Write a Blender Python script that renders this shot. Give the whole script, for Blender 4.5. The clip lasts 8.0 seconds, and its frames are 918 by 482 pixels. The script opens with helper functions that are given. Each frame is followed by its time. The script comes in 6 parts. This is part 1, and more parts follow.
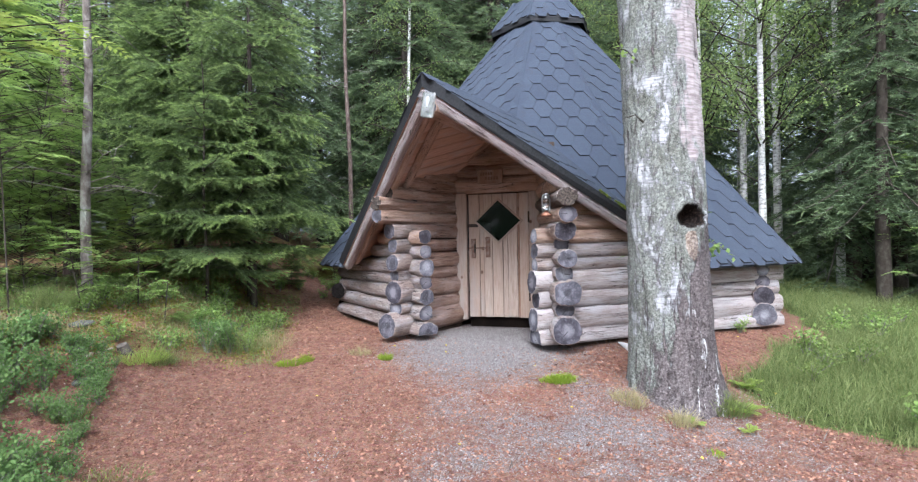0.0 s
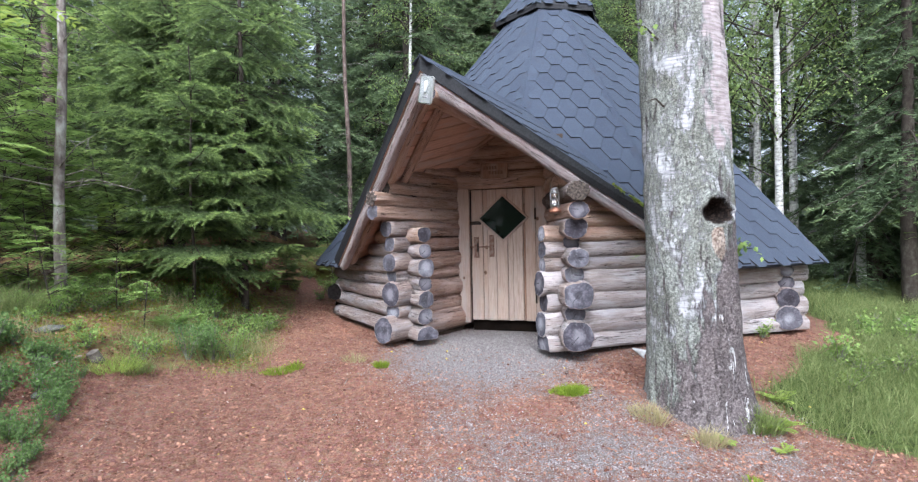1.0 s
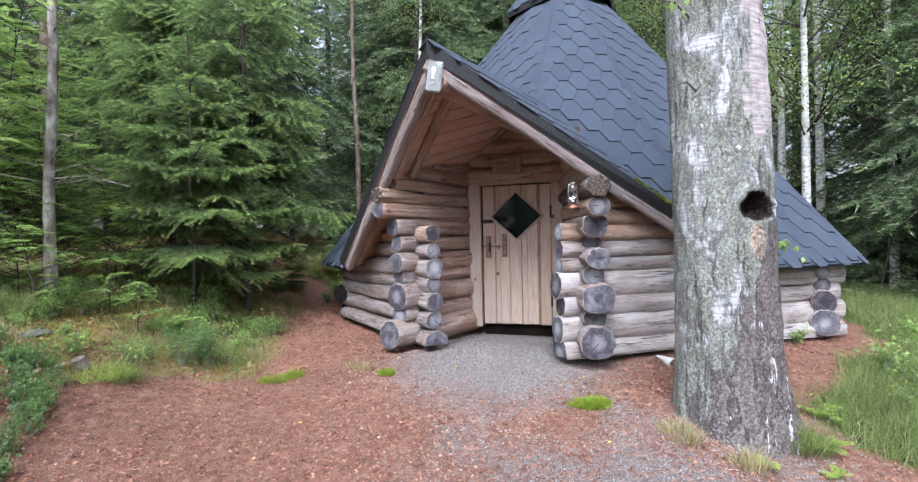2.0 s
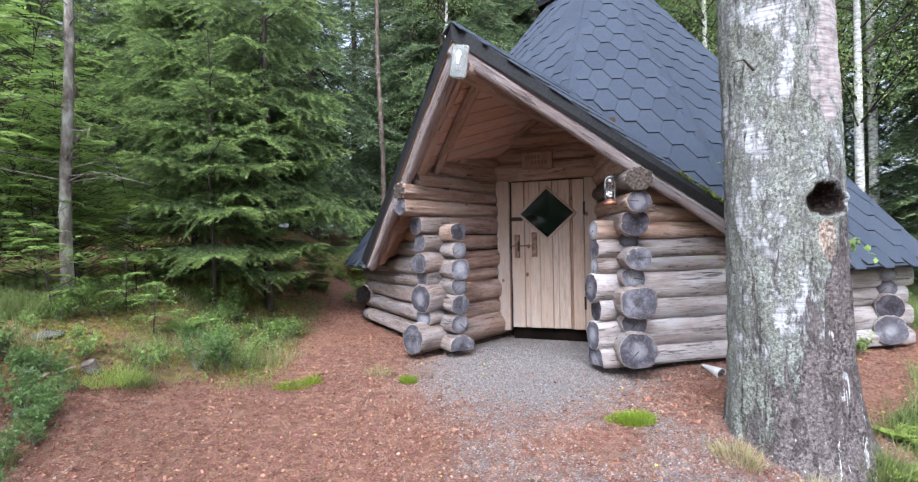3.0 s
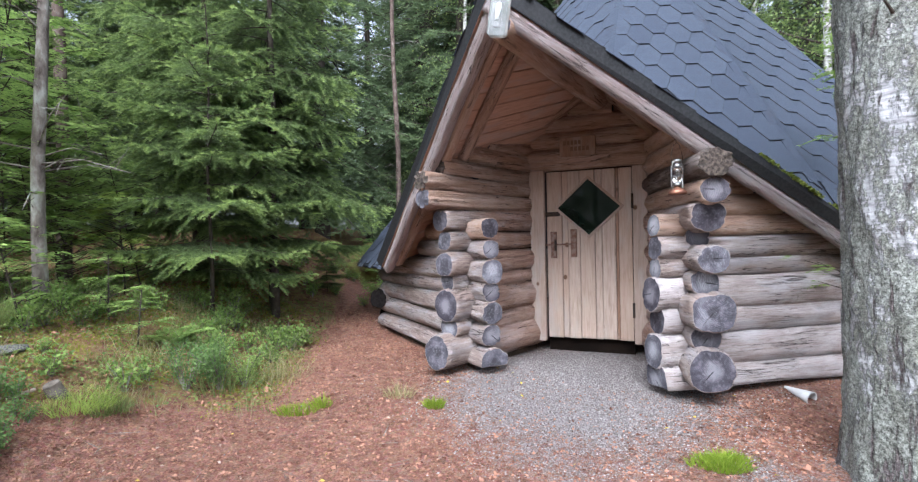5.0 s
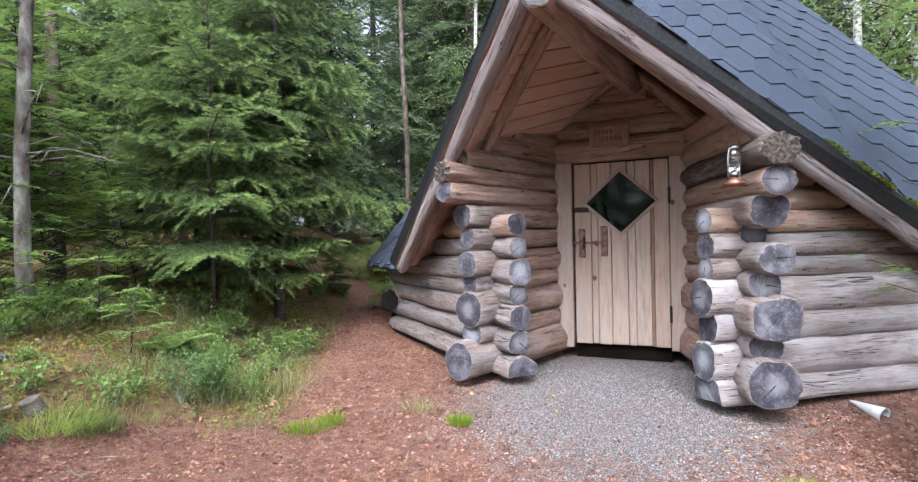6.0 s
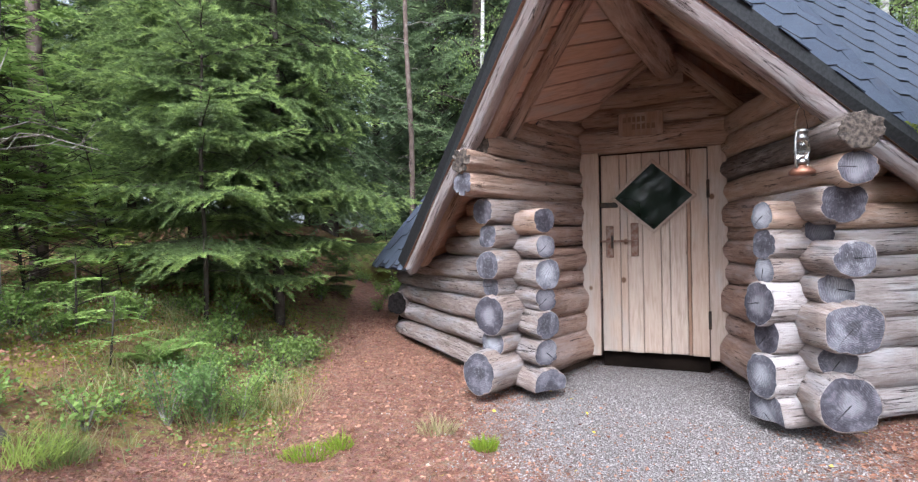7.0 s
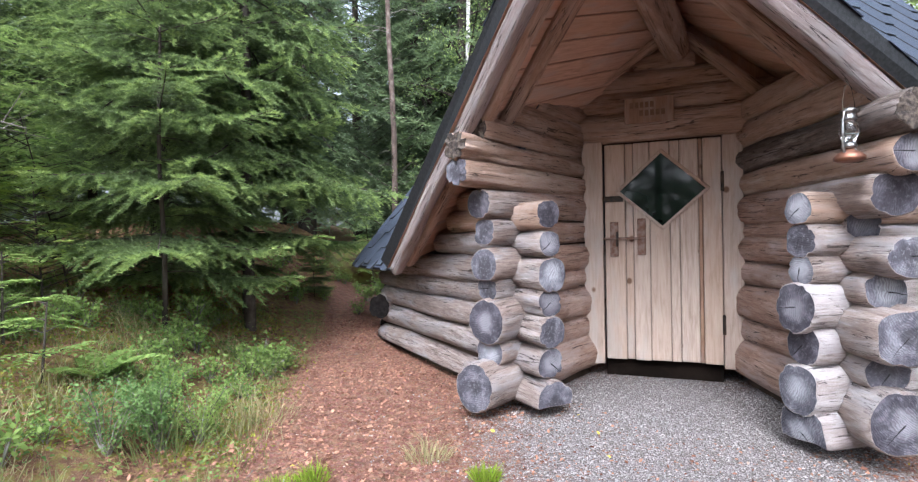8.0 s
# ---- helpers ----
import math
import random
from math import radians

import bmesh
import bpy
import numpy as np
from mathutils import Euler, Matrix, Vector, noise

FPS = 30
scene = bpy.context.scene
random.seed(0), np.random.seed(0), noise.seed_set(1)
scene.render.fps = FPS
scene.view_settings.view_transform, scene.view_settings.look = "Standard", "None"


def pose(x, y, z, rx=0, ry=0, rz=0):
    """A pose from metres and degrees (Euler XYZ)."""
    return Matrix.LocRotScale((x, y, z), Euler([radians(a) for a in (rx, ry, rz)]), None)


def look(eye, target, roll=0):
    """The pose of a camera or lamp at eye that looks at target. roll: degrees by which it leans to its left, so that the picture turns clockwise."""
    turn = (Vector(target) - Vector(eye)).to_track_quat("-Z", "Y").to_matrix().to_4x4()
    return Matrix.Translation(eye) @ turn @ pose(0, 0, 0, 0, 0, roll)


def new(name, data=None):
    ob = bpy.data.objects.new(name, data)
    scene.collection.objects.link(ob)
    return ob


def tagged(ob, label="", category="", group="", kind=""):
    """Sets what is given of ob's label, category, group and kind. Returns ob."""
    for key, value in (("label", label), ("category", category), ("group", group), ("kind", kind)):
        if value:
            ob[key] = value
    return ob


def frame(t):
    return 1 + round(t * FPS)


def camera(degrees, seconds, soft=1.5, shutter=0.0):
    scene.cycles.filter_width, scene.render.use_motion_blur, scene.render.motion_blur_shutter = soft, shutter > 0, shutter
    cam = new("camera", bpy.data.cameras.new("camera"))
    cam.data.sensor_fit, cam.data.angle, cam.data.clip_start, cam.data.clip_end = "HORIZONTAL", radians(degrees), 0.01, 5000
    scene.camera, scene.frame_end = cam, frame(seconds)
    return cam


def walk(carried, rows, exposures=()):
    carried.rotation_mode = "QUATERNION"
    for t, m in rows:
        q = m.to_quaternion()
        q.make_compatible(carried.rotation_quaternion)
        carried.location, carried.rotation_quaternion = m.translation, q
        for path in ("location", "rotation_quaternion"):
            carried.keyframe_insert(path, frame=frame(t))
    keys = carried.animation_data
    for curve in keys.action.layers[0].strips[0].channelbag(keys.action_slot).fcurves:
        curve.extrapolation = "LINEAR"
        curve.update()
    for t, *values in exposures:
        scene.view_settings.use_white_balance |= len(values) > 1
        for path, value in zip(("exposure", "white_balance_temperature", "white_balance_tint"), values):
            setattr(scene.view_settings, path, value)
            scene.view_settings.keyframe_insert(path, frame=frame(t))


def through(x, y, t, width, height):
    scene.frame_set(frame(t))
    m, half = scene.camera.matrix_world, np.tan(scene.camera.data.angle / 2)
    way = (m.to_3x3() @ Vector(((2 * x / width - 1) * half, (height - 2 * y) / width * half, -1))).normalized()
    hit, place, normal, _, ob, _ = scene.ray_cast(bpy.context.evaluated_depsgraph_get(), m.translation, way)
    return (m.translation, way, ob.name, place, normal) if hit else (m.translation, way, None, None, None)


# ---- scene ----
cam = camera(83.2, 8.0, soft=1.25)
METRES, EYE, TILT, LEAN, TURN = 2.802, 1.3, 0.0, 0.0, -12.3
ROWS = [
    (0.0, 0.0, 0.0, 0.0, -0.0, -0.13, 1.0),
    (0.5, 0.0049, 0.0642, -0.0035, 0.24, -0.12, 1.0),
    (1.0, 0.007, 0.1335, -0.0059, 0.42, -0.15, 1.0),
    (1.5, 0.009, 0.1905, -0.0075, 0.6, -0.15, 1.01),
    (3.0, 0.0056, 0.3441, -0.0127, 4.7, -0.08, 1.06),
    (3.5, 0.0022, 0.3953, -0.0152, 5.16, -0.09, 1.08),
    (4.0, -0.0085, 0.4524, -0.0169, 5.51, -0.08, 1.07),
    (4.5, -0.0332, 0.5089, -0.0167, 5.81, -0.08, 1.06),
    (6.0, -0.13, 0.6868, -0.0225, 6.39, -0.1, 1.08),
    (6.5, -0.1593, 0.7474, -0.0232, 6.51, -0.13, 1.08),
    (7.0, -0.1898, 0.8166, -0.0257, 6.34, -0.13, 1.08),
    (7.5, -0.2134, 0.882, -0.0294, 5.6, -0.14, 1.07),
    (8.0, -0.2287, 0.949, -0.0328, 4.19, -0.17, 1.0),
]
walk(cam, [(t, pose(0, 0, EYE, TILT, LEAN, TURN) @ pose(METRES * x, METRES * y, METRES * z, 90 + pitch, roll, yaw)) for t, x, y, z, yaw, pitch, roll in ROWS], [(0.0, 1.7, 5520, 10), (4.5, 1.77, 5520, 10), (6.0, 1.84, 5580, 10), (8.0, 1.98, 5580, 10)])

# ---- light ----
world = bpy.data.worlds.new("world")
scene.world = world
world.use_nodes = True
wn = world.node_tree.nodes
sky = wn.new("ShaderNodeTexSky")
sky.sky_type = "NISHITA"
sky.sun_disc = False
sky.sun_elevation, sky.sun_rotation = radians(48), radians(200)
sky.air_density, sky.dust_density, sky.ozone_density = 1.0, 6.0, 0.6
wn["Background"].inputs[1].default_value = 0.15
haze = wn.new("ShaderNodeHueSaturation")
haze.inputs["Saturation"].default_value = 0.3
world.node_tree.links.new(sky.outputs[0], haze.inputs["Color"])
world.node_tree.links.new(haze.outputs[0], wn["Background"].inputs[0])
sun = new("sun", bpy.data.lights.new("sun", "SUN"))
sun.data.energy, sun.data.angle, sun.data.color = 0.75, radians(45), (1.0, 0.98, 0.95)
sun.matrix_world = look((-3, -8, 12), (0, 0, 0))


# ---- materials ----
class Nodes:
    """Short hand for building a material's nodes."""

    def __init__(self, name):
        self.m = bpy.data.materials.new(name)
        self.m.use_nodes = True
        self.t = self.m.node_tree
        self.b = self.t.nodes["Principled BSDF"]

    def n(self, kind, **kw):
        node = self.t.nodes.new(kind)
        for k, v in kw.items():
            setattr(node, k, v)
        return node

    def link(self, a, b):
        self.t.links.new(a, b)

    def coords(self, scale=(1, 1, 1), which="Object", shift=True):
        c = self.n("ShaderNodeTexCoord")
        mp = self.n("ShaderNodeMapping")
        mp.inputs["Scale"].default_value = scale
        self.link(c.outputs[which], mp.inputs["Vector"])
        if shift:
            oi = self.n("ShaderNodeObjectInfo")
            mul = self.n("ShaderNodeMath", operation="MULTIPLY")
            mul.inputs[1].default_value = 37.0
            self.link(oi.outputs["Random"], mul.inputs[0])
            self.link(mul.outputs[0], mp.inputs["Location"])
        return mp.outputs[0]

    def noise(self, vec, scale, detail=4, rough=0.55, dist=0.0):
        x = self.n("ShaderNodeTexNoise")
        x.inputs["Scale"].default_value = scale
        x.inputs["Detail"].default_value = detail
        x.inputs["Roughness"].default_value = rough
        x.inputs["Distortion"].default_value = dist
        self.link(vec, x.inputs["Vector"])
        return x.outputs["Fac"]

    def ramp(self, fac, stops):
        r = self.n("ShaderNodeValToRGB")
        e = r.color_ramp.elements
        while len(e) < len(stops):
            e.new(0.5)
        for el, (p, c) in zip(e, stops):
            el.position = p
            el.color = (*c, 1) if len(c) == 3 else c
        self.link(fac, r.inputs[0])
        return r.outputs[0]

    def step(self, fac, a, b):
        r = self.n("ShaderNodeMapRange", interpolation_type="SMOOTHSTEP")
        r.inputs[1].default_value, r.inputs[2].default_value = a, b
        self.link(fac, r.inputs[0])
        return r.outputs[0]

    def mix(self, fac, a, b, mode="MIX"):
        x = self.n("ShaderNodeMix", data_type="RGBA", blend_type=mode)
        for sock, v in ((x.inputs[0], fac), (x.inputs[6], a), (x.inputs[7], b)):
            if hasattr(v, "is_linked"):
                self.link(v, sock)
            elif isinstance(v, tuple):
                sock.default_value = (*v, 1)
            else:
                sock.default_value = v
        return x.outputs[2]

    def math(self, op, a, b=0.0):
        x = self.n("ShaderNodeMath", operation=op)
        for sock, v in zip(x.inputs, (a, b)):
            if hasattr(v, "is_linked"):
                self.link(v, sock)
            else:
                sock.default_value = v
        return x.outputs[0]

    def attr(self, name):
        x = self.n("ShaderNodeAttribute")
        x.attribute_name = name
        return x.outputs["Fac"]

    def bump(self, height, strength=0.4, distance=0.01):
        x = self.n("ShaderNodeBump")
        x.inputs["Strength"].default_value = strength
        x.inputs["Distance"].default_value = distance
        self.link(height, x.inputs["Height"])
        self.link(x.outputs[0], self.b.inputs["Normal"])

    def set(self, colour=None, rough=0.7, metal=0.0, spec=0.3):
        if colour is not None:
            if hasattr(colour, "is_linked"):
                self.link(colour, self.b.inputs["Base Color"])
            else:
                self.b.inputs["Base Color"].default_value = (*colour, 1)
        self.b.inputs["Roughness"].default_value = rough
        self.b.inputs["Metallic"].default_value = metal
        self.b.inputs["Specular IOR Level"].default_value = spec
        return self.m


def log_material(name, light, mid, dark, grey, inner=False, rot=0.0):
    """Barked-off log: grain runs along the object's x axis."""
    k = Nodes(name)
    grain = k.noise(k.coords((0.9, 10, 10)), 6, 7, 0.72, 0.7)
    patch = k.noise(k.coords((0.8, 2.6, 2.6)), 2.4, 5, 0.65)
    fine = k.noise(k.coords((2.4, 60, 60)), 8, 3, 0.7)
    col = k.ramp(k.math("ADD", k.math("MULTIPLY", grain, 0.7), k.math("MULTIPLY", fine, 0.3)), [(0.3, dark), (0.5, mid), (0.68, light)])
    streak = k.noise(k.coords((0.6, 5, 5)), 4, 4, 0.6, 0.4)
    col = k.mix(k.step(patch, 0.45, 0.6), col, k.mix(k.step(streak, 0.4, 0.62), k.mix(0.5, grey, mid), grey))
    stain = k.step(k.noise(k.coords((1.1, 1.8, 1.8)), 3.1, 4, 0.6), 0.54, 0.68)
    col = k.mix(k.math("MULTIPLY", stain, 0.5), col, k.mix(0.5, dark, mid))
    tint = k.n("ShaderNodeObjectInfo")
    col = k.mix(k.math("MULTIPLY", tint.outputs["Random"], 0.3), col, mid)
    pale = k.step(k.noise(k.coords((0.5, 3.2, 3.2)), 3.3, 5, 0.7, 0.6), 0.5, 0.6)
    col = k.mix(k.math("MULTIPLY", pale, 0.5), col, k.mix(k.step(fine, 0.4, 0.6), light, k.mix(0.5, light, (0.66, 0.62, 0.62))))
    streaks = k.step(k.noise(k.coords((0.9, 26, 26)), 3.5, 6, 0.8, 0.5), 0.55, 0.68)
    col = k.mix(k.math("MULTIPLY", streaks, 0.75), col, dark)
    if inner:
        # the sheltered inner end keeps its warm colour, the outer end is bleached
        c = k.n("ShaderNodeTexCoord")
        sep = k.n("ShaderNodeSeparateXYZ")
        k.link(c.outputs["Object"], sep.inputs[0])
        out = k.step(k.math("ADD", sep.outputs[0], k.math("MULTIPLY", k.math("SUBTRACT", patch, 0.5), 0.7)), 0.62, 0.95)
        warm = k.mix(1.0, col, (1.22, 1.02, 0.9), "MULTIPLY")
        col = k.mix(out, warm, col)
    # drying cracks: thin lines along the grain, and long open splits
    crack = k.noise(k.coords((0.35, 9, 9)), 3.0, 3, 0.5, 0.3)
    line = k.step(k.math("ABSOLUTE", k.math("SUBTRACT", crack, 0.5)), 0.011 + 0.02 * rot, 0.003)
    where = k.step(k.noise(k.coords((1.3, 2, 2)), 2.6, 3), 0.42 - 0.2 * rot, 0.54)
    line = k.math("MULTIPLY", line, where)
    hair = k.step(k.noise(k.coords((0.5, 30, 30)), 3.0, 4, 0.6, 0.6), 0.36, 0.32)
    line = k.math("MAXIMUM", line, k.math("MULTIPLY", hair, 0.7))
    col = k.mix(k.math("MULTIPLY", line, 0.85), col, (0.035, 0.025, 0.022))
    if rot:
        col = k.mix(k.math("MULTIPLY", k.step(k.noise(k.coords((2, 9, 9)), 6, 6, 0.75), 0.42, 0.6), rot), col, (0.045, 0.036, 0.031))
    h = k.math("SUBTRACT", k.math("ADD", k.math("MULTIPLY", grain, 0.7), k.math("MULTIPLY", fine, 0.45)), k.math("MULTIPLY", line, 1.6))
    k.bump(h, 1.0, 0.02)
    return k.set(col, 0.86, 0, 0.18)


def end_material(name):
    """Sawn log end: grey with rough saw marks, growth rings and a drying split, in the object's yz plane."""
    k = Nodes(name)
    c = k.n("ShaderNodeTexCoord")
    oi = k.n("ShaderNodeObjectInfo")
    rnd = oi.outputs["Random"]
    pick = k.math("FRACT", k.math("MULTIPLY", rnd, 9.7))
    turn = k.n("ShaderNodeVectorRotate", rotation_type="X_AXIS")
    k.link(c.outputs["Object"], turn.inputs["Vector"])
    k.link(k.math("ADD", k.math("MULTIPLY", rnd, 4.2), 1.0), turn.inputs["Angle"])
    sp = k.n("ShaderNodeSeparateXYZ")
    k.link(turn.outputs[0], sp.inputs[0])
    ry, rz = sp.outputs[1], sp.outputs[2]
    rr = k.math("SQRT", k.math("ADD", k.math("MULTIPLY", ry, ry), k.math("MULTIPLY", rz, rz)))
    wob = k.noise(k.coords((1, 1, 1)), 7, 4, 0.6)
    pat = k.noise(k.coords((1, 1, 1)), 9, 5, 0.65, 0.5)
    rough = k.noise(k.coords((1, 1, 1)), 60, 4, 0.7)
    col = k.ramp(pat, [(0.3, (0.045, 0.042, 0.051)), (0.5, (0.105, 0.10, 0.118)), (0.7, (0.25, 0.242, 0.27))])
    # some ends are bleached to the middle, others blackened there
    heart = k.step(k.math("ADD", rr, k.math("MULTIPLY", k.math("SUBTRACT", pat, 0.5), 0.16)), 0.075, 0.02)
    col = k.mix(k.math("MULTIPLY", heart, 0.75), col, k.mix(k.step(pick, 0.4, 0.55), (0.045, 0.041, 0.047), (0.40, 0.395, 0.42)))
    saw = k.math("SINE", k.math("ADD", k.math("MULTIPLY", rz, 640.0), k.math("ADD", k.math("MULTIPLY", wob, 60.0), k.math("MULTIPLY", k.math("MULTIPLY", ry, ry), 1500.0))))
    patchy = k.step(k.noise(k.coords((1, 1, 1)), 13, 3), 0.36, 0.58)
    col = k.mix(k.math("MULTIPLY", k.math("MULTIPLY", k.step(saw, -0.8, 1.1), patchy), 0.45), col, (0.05, 0.046, 0.053))
    rings = k.math("SINE", k.math("ADD", k.math("MULTIPLY", rr, 620.0), k.math("MULTIPLY", wob, 12.0)))
    col = k.mix(k.math("MULTIPLY", k.step(rings, 0.0, 0.9), k.math("MULTIPLY", k.step(pick, 0.5, 0.3), 0.4)), col, (0.07, 0.063, 0.072))
    col = k.mix(k.math("MULTIPLY", k.step(rough, 0.5, 0.72), 0.35), col, (0.36, 0.35, 0.375))
    tone = k.math("FRACT", k.math("MULTIPLY", rnd, 23.1))
    col = k.mix(k.math("MULTIPLY", k.step(tone, 0.15, 0.7), 0.7), col, k.mix(1.0, col, (0.42, 0.38, 0.4), "MULTIPLY"))
    off = k.math("ABSOLUTE", k.math("ADD", ry, k.math("MULTIPLY", k.math("SUBTRACT", wob, 0.5), 0.03)))
    slit = k.math("MULTIPLY", k.step(k.math("ADD", off, k.math("MULTIPLY", rz, 0.022)), 0.0042, 0.0014), k.math("MULTIPLY", k.step(rz, -0.012, 0.006), k.step(k.math("FRACT", k.math("MULTIPLY", rnd, 5.3)), 0.2, 0.6)))
    col = k.mix(slit, col, (0.012, 0.01, 0.01))
    k.bump(k.math("SUBTRACT", k.math("ADD", k.math("MULTIPLY", rough, 0.6), k.math("MULTIPLY", saw, 0.35)), k.math("MULTIPLY", slit, 2.0)), 0.6, 0.005)
    return k.set(col, 0.9, 0, 0.12)


def plank_material(name, light, mid, dark, knots=True):
    """Sawn plank: grain along the object's z axis."""
    k = Nodes(name)
    v = k.coords((9, 9, 0.7))
    grain = k.noise(v, 7, 6, 0.65, 0.8)
    broad = k.noise(k.coords((3, 3, 0.8)), 2.5, 3)
    col = k.ramp(grain, [(0.25, dark), (0.5, mid), (0.75, light)])
    oi = k.n("ShaderNodeObjectInfo")
    col = k.mix(k.math("MULTIPLY", oi.outputs["Random"], 0.4), col, mid)
    col = k.mix(k.math("MULTIPLY", k.step(k.math("FRACT", k.math("MULTIPLY", oi.outputs["Random"], 7.3)), 0.55, 0.95), 0.4), col, k.mix(0.5, dark, (0.5, 0.29, 0.16)))
    col = k.mix(k.math("MULTIPLY", k.step(broad, 0.5, 0.7), 0.5), col, (0.40, 0.365, 0.34))
    if knots:
        vo = k.n("ShaderNodeTexVoronoi")
        vo.inputs["Scale"].default_value = 5.5
        k.link(k.coords((1, 1, 0.8)), vo.inputs["Vector"])
        col = k.mix(k.step(vo.outputs["Distance"], 0.13, 0.06), col, (0.13, 0.07, 0.04))
    k.bump(grain, 0.4, 0.006)
    return k.set(col, 0.75, 0, 0.25)


def plain(name, colour, colour2, scale=12, rough=0.7, metal=0.0, bump=0.2):
    k = Nodes(name)
    f = k.noise(k.coords(), scale, 5)
    k.bump(f, bump, 0.005)
    return k.set(k.mix(k.step(f, 0.35, 0.65), colour, colour2), rough, metal)


def leaf_material(name, a, b, through=0.35, rough=0.6):
    """Leaf or needle: colour varies from island to island, some light passes."""
    k = Nodes(name)
    g = k.n("ShaderNodeNewGeometry")
    oi = k.n("ShaderNodeObjectInfo")
    col = k.mix(g.outputs["Random Per Island"], a, b)
    big = k.noise(k.coords((1, 1, 1)), 1.7, 2)
    col = k.mix(k.math("MULTIPLY", k.step(big, 0.45, 0.7), 0.5), col, b)
    k.link(col, k.b.inputs["Base Color"])
    k.b.inputs["Roughness"].default_value = rough
    k.b.inputs["Specular IOR Level"].default_value = 0.12
    tr = k.n("ShaderNodeBsdfTranslucent")
    k.link(col, tr.inputs[0])
    ms = k.n("ShaderNodeMixShader")
    ms.inputs[0].default_value = through
    out = k.t.nodes["Material Output"]
    k.link(k.b.outputs[0], ms.inputs[1])
    k.link(tr.outputs[0], ms.inputs[2])
    k.link(ms.outputs[0], out.inputs[0])
    return k.m


def needle_material(name, old, mid, young, through):
    """Needles: dark old growth inside, light young growth towards the twig ends."""
    k = Nodes(name)
    g = k.n("ShaderNodeNewGeometry")
    tip = k.attr("tip")
    v = k.math("ADD", tip, k.math("MULTIPLY", k.math("SUBTRACT", g.outputs["Random Per Island"], 0.5), 0.35))
    col = k.ramp(v, [(0.1, old), (0.5, mid), (0.95, young)])
    k.link(col, k.b.inputs["Base Color"])
    k.b.inputs["Roughness"].default_value = 0.55
    k.b.inputs["Specular IOR Level"].default_value = 0.3
    tr = k.n("ShaderNodeBsdfTranslucent")
    k.link(col, tr.inputs[0])
    ms = k.n("ShaderNodeMixShader")
    ms.inputs[0].default_value = through
    k.link(k.b.outputs[0], ms.inputs[1])
    k.link(tr.outputs[0], ms.inputs[2])
    k.link(ms.outputs[0], k.t.nodes["Material Output"].inputs[0])
    return k.m


LOG_GREY = log_material("log_weathered", (0.42, 0.355, 0.325), (0.275, 0.212, 0.185), (0.085, 0.064, 0.058), (0.36, 0.34, 0.35))
LOG_BROWN = log_material("log_brown", (0.54, 0.385, 0.295), (0.42, 0.278, 0.205), (0.15, 0.092, 0.068), (0.48, 0.37, 0.305))
LOG_PALE = log_material("log_bleached", (0.56, 0.505, 0.49), (0.40, 0.338, 0.315), (0.13, 0.10, 0.092), (0.52, 0.50, 0.51))
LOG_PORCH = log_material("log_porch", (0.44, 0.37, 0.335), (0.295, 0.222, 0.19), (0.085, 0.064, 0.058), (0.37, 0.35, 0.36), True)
LOG_PINK = log_material("log_barge", (0.47, 0.40, 0.39), (0.37, 0.298, 0.285), (0.19, 0.148, 0.138), (0.37, 0.335, 0.335))
LOG_ROTTEN = log_material("log_rotten", (0.29, 0.235, 0.2), (0.165, 0.125, 0.105), (0.04, 0.031, 0.027), (0.24, 0.205, 0.19), False, 0.35)
LOG_END = end_material("log_end")
# near-black, for the log ends at the left corner
LOG_END_BLACK = plain("log_end_black", (0.006, 0.005, 0.005), (0.018, 0.015, 0.014), 30, 0.95, 0, 0.8)
LOG_END_OLD = plain("log_end_rotten", (0.028, 0.022, 0.019), (0.095, 0.074, 0.06), 55, 0.95, 0, 0.9)
SOFFIT = plank_material("soffit_board", (0.60, 0.40, 0.30), (0.49, 0.31, 0.225), (0.28, 0.175, 0.13), False)
DOOR_WOOD = plank_material("door_plank", (0.56, 0.465, 0.395), (0.45, 0.352, 0.29), (0.25, 0.175, 0.13))
DOOR_WARM = plank_material("door_strip", (0.40, 0.26, 0.19), (0.30, 0.18, 0.12), (0.17, 0.10, 0.07))
TRIM_WOOD = plank_material("trim_board", (0.50, 0.41, 0.35), (0.39, 0.30, 0.245), (0.21, 0.15, 0.115))
SIGN_WOOD = plank_material("sign_wood", (0.32, 0.215, 0.155), (0.25, 0.16, 0.115), (0.15, 0.095, 0.065), False)
CARVED = plain("carved_letter", (0.17, 0.11, 0.075), (0.21, 0.135, 0.095), 30, 0.9)
IRON = plain("dark_iron", (0.03, 0.027, 0.025), (0.07, 0.045, 0.03), 40, 0.6, 0.6)
RUST = plain("rusty_iron", (0.16, 0.08, 0.05), (0.26, 0.19, 0.16), 30, 0.7, 0.3)
STEEL = plain("lantern_steel", (0.42, 0.42, 0.42), (0.2, 0.19, 0.18), 30, 0.38, 1.0, 0.05)
COPPER = plain("copper_tank", (0.28, 0.13, 0.08), (0.18, 0.085, 0.06), 18, 0.45, 0.7, 0.05)
WHITE = plain("white_plastic", (0.66, 0.66, 0.65), (0.55, 0.55, 0.53), 9, 0.45)
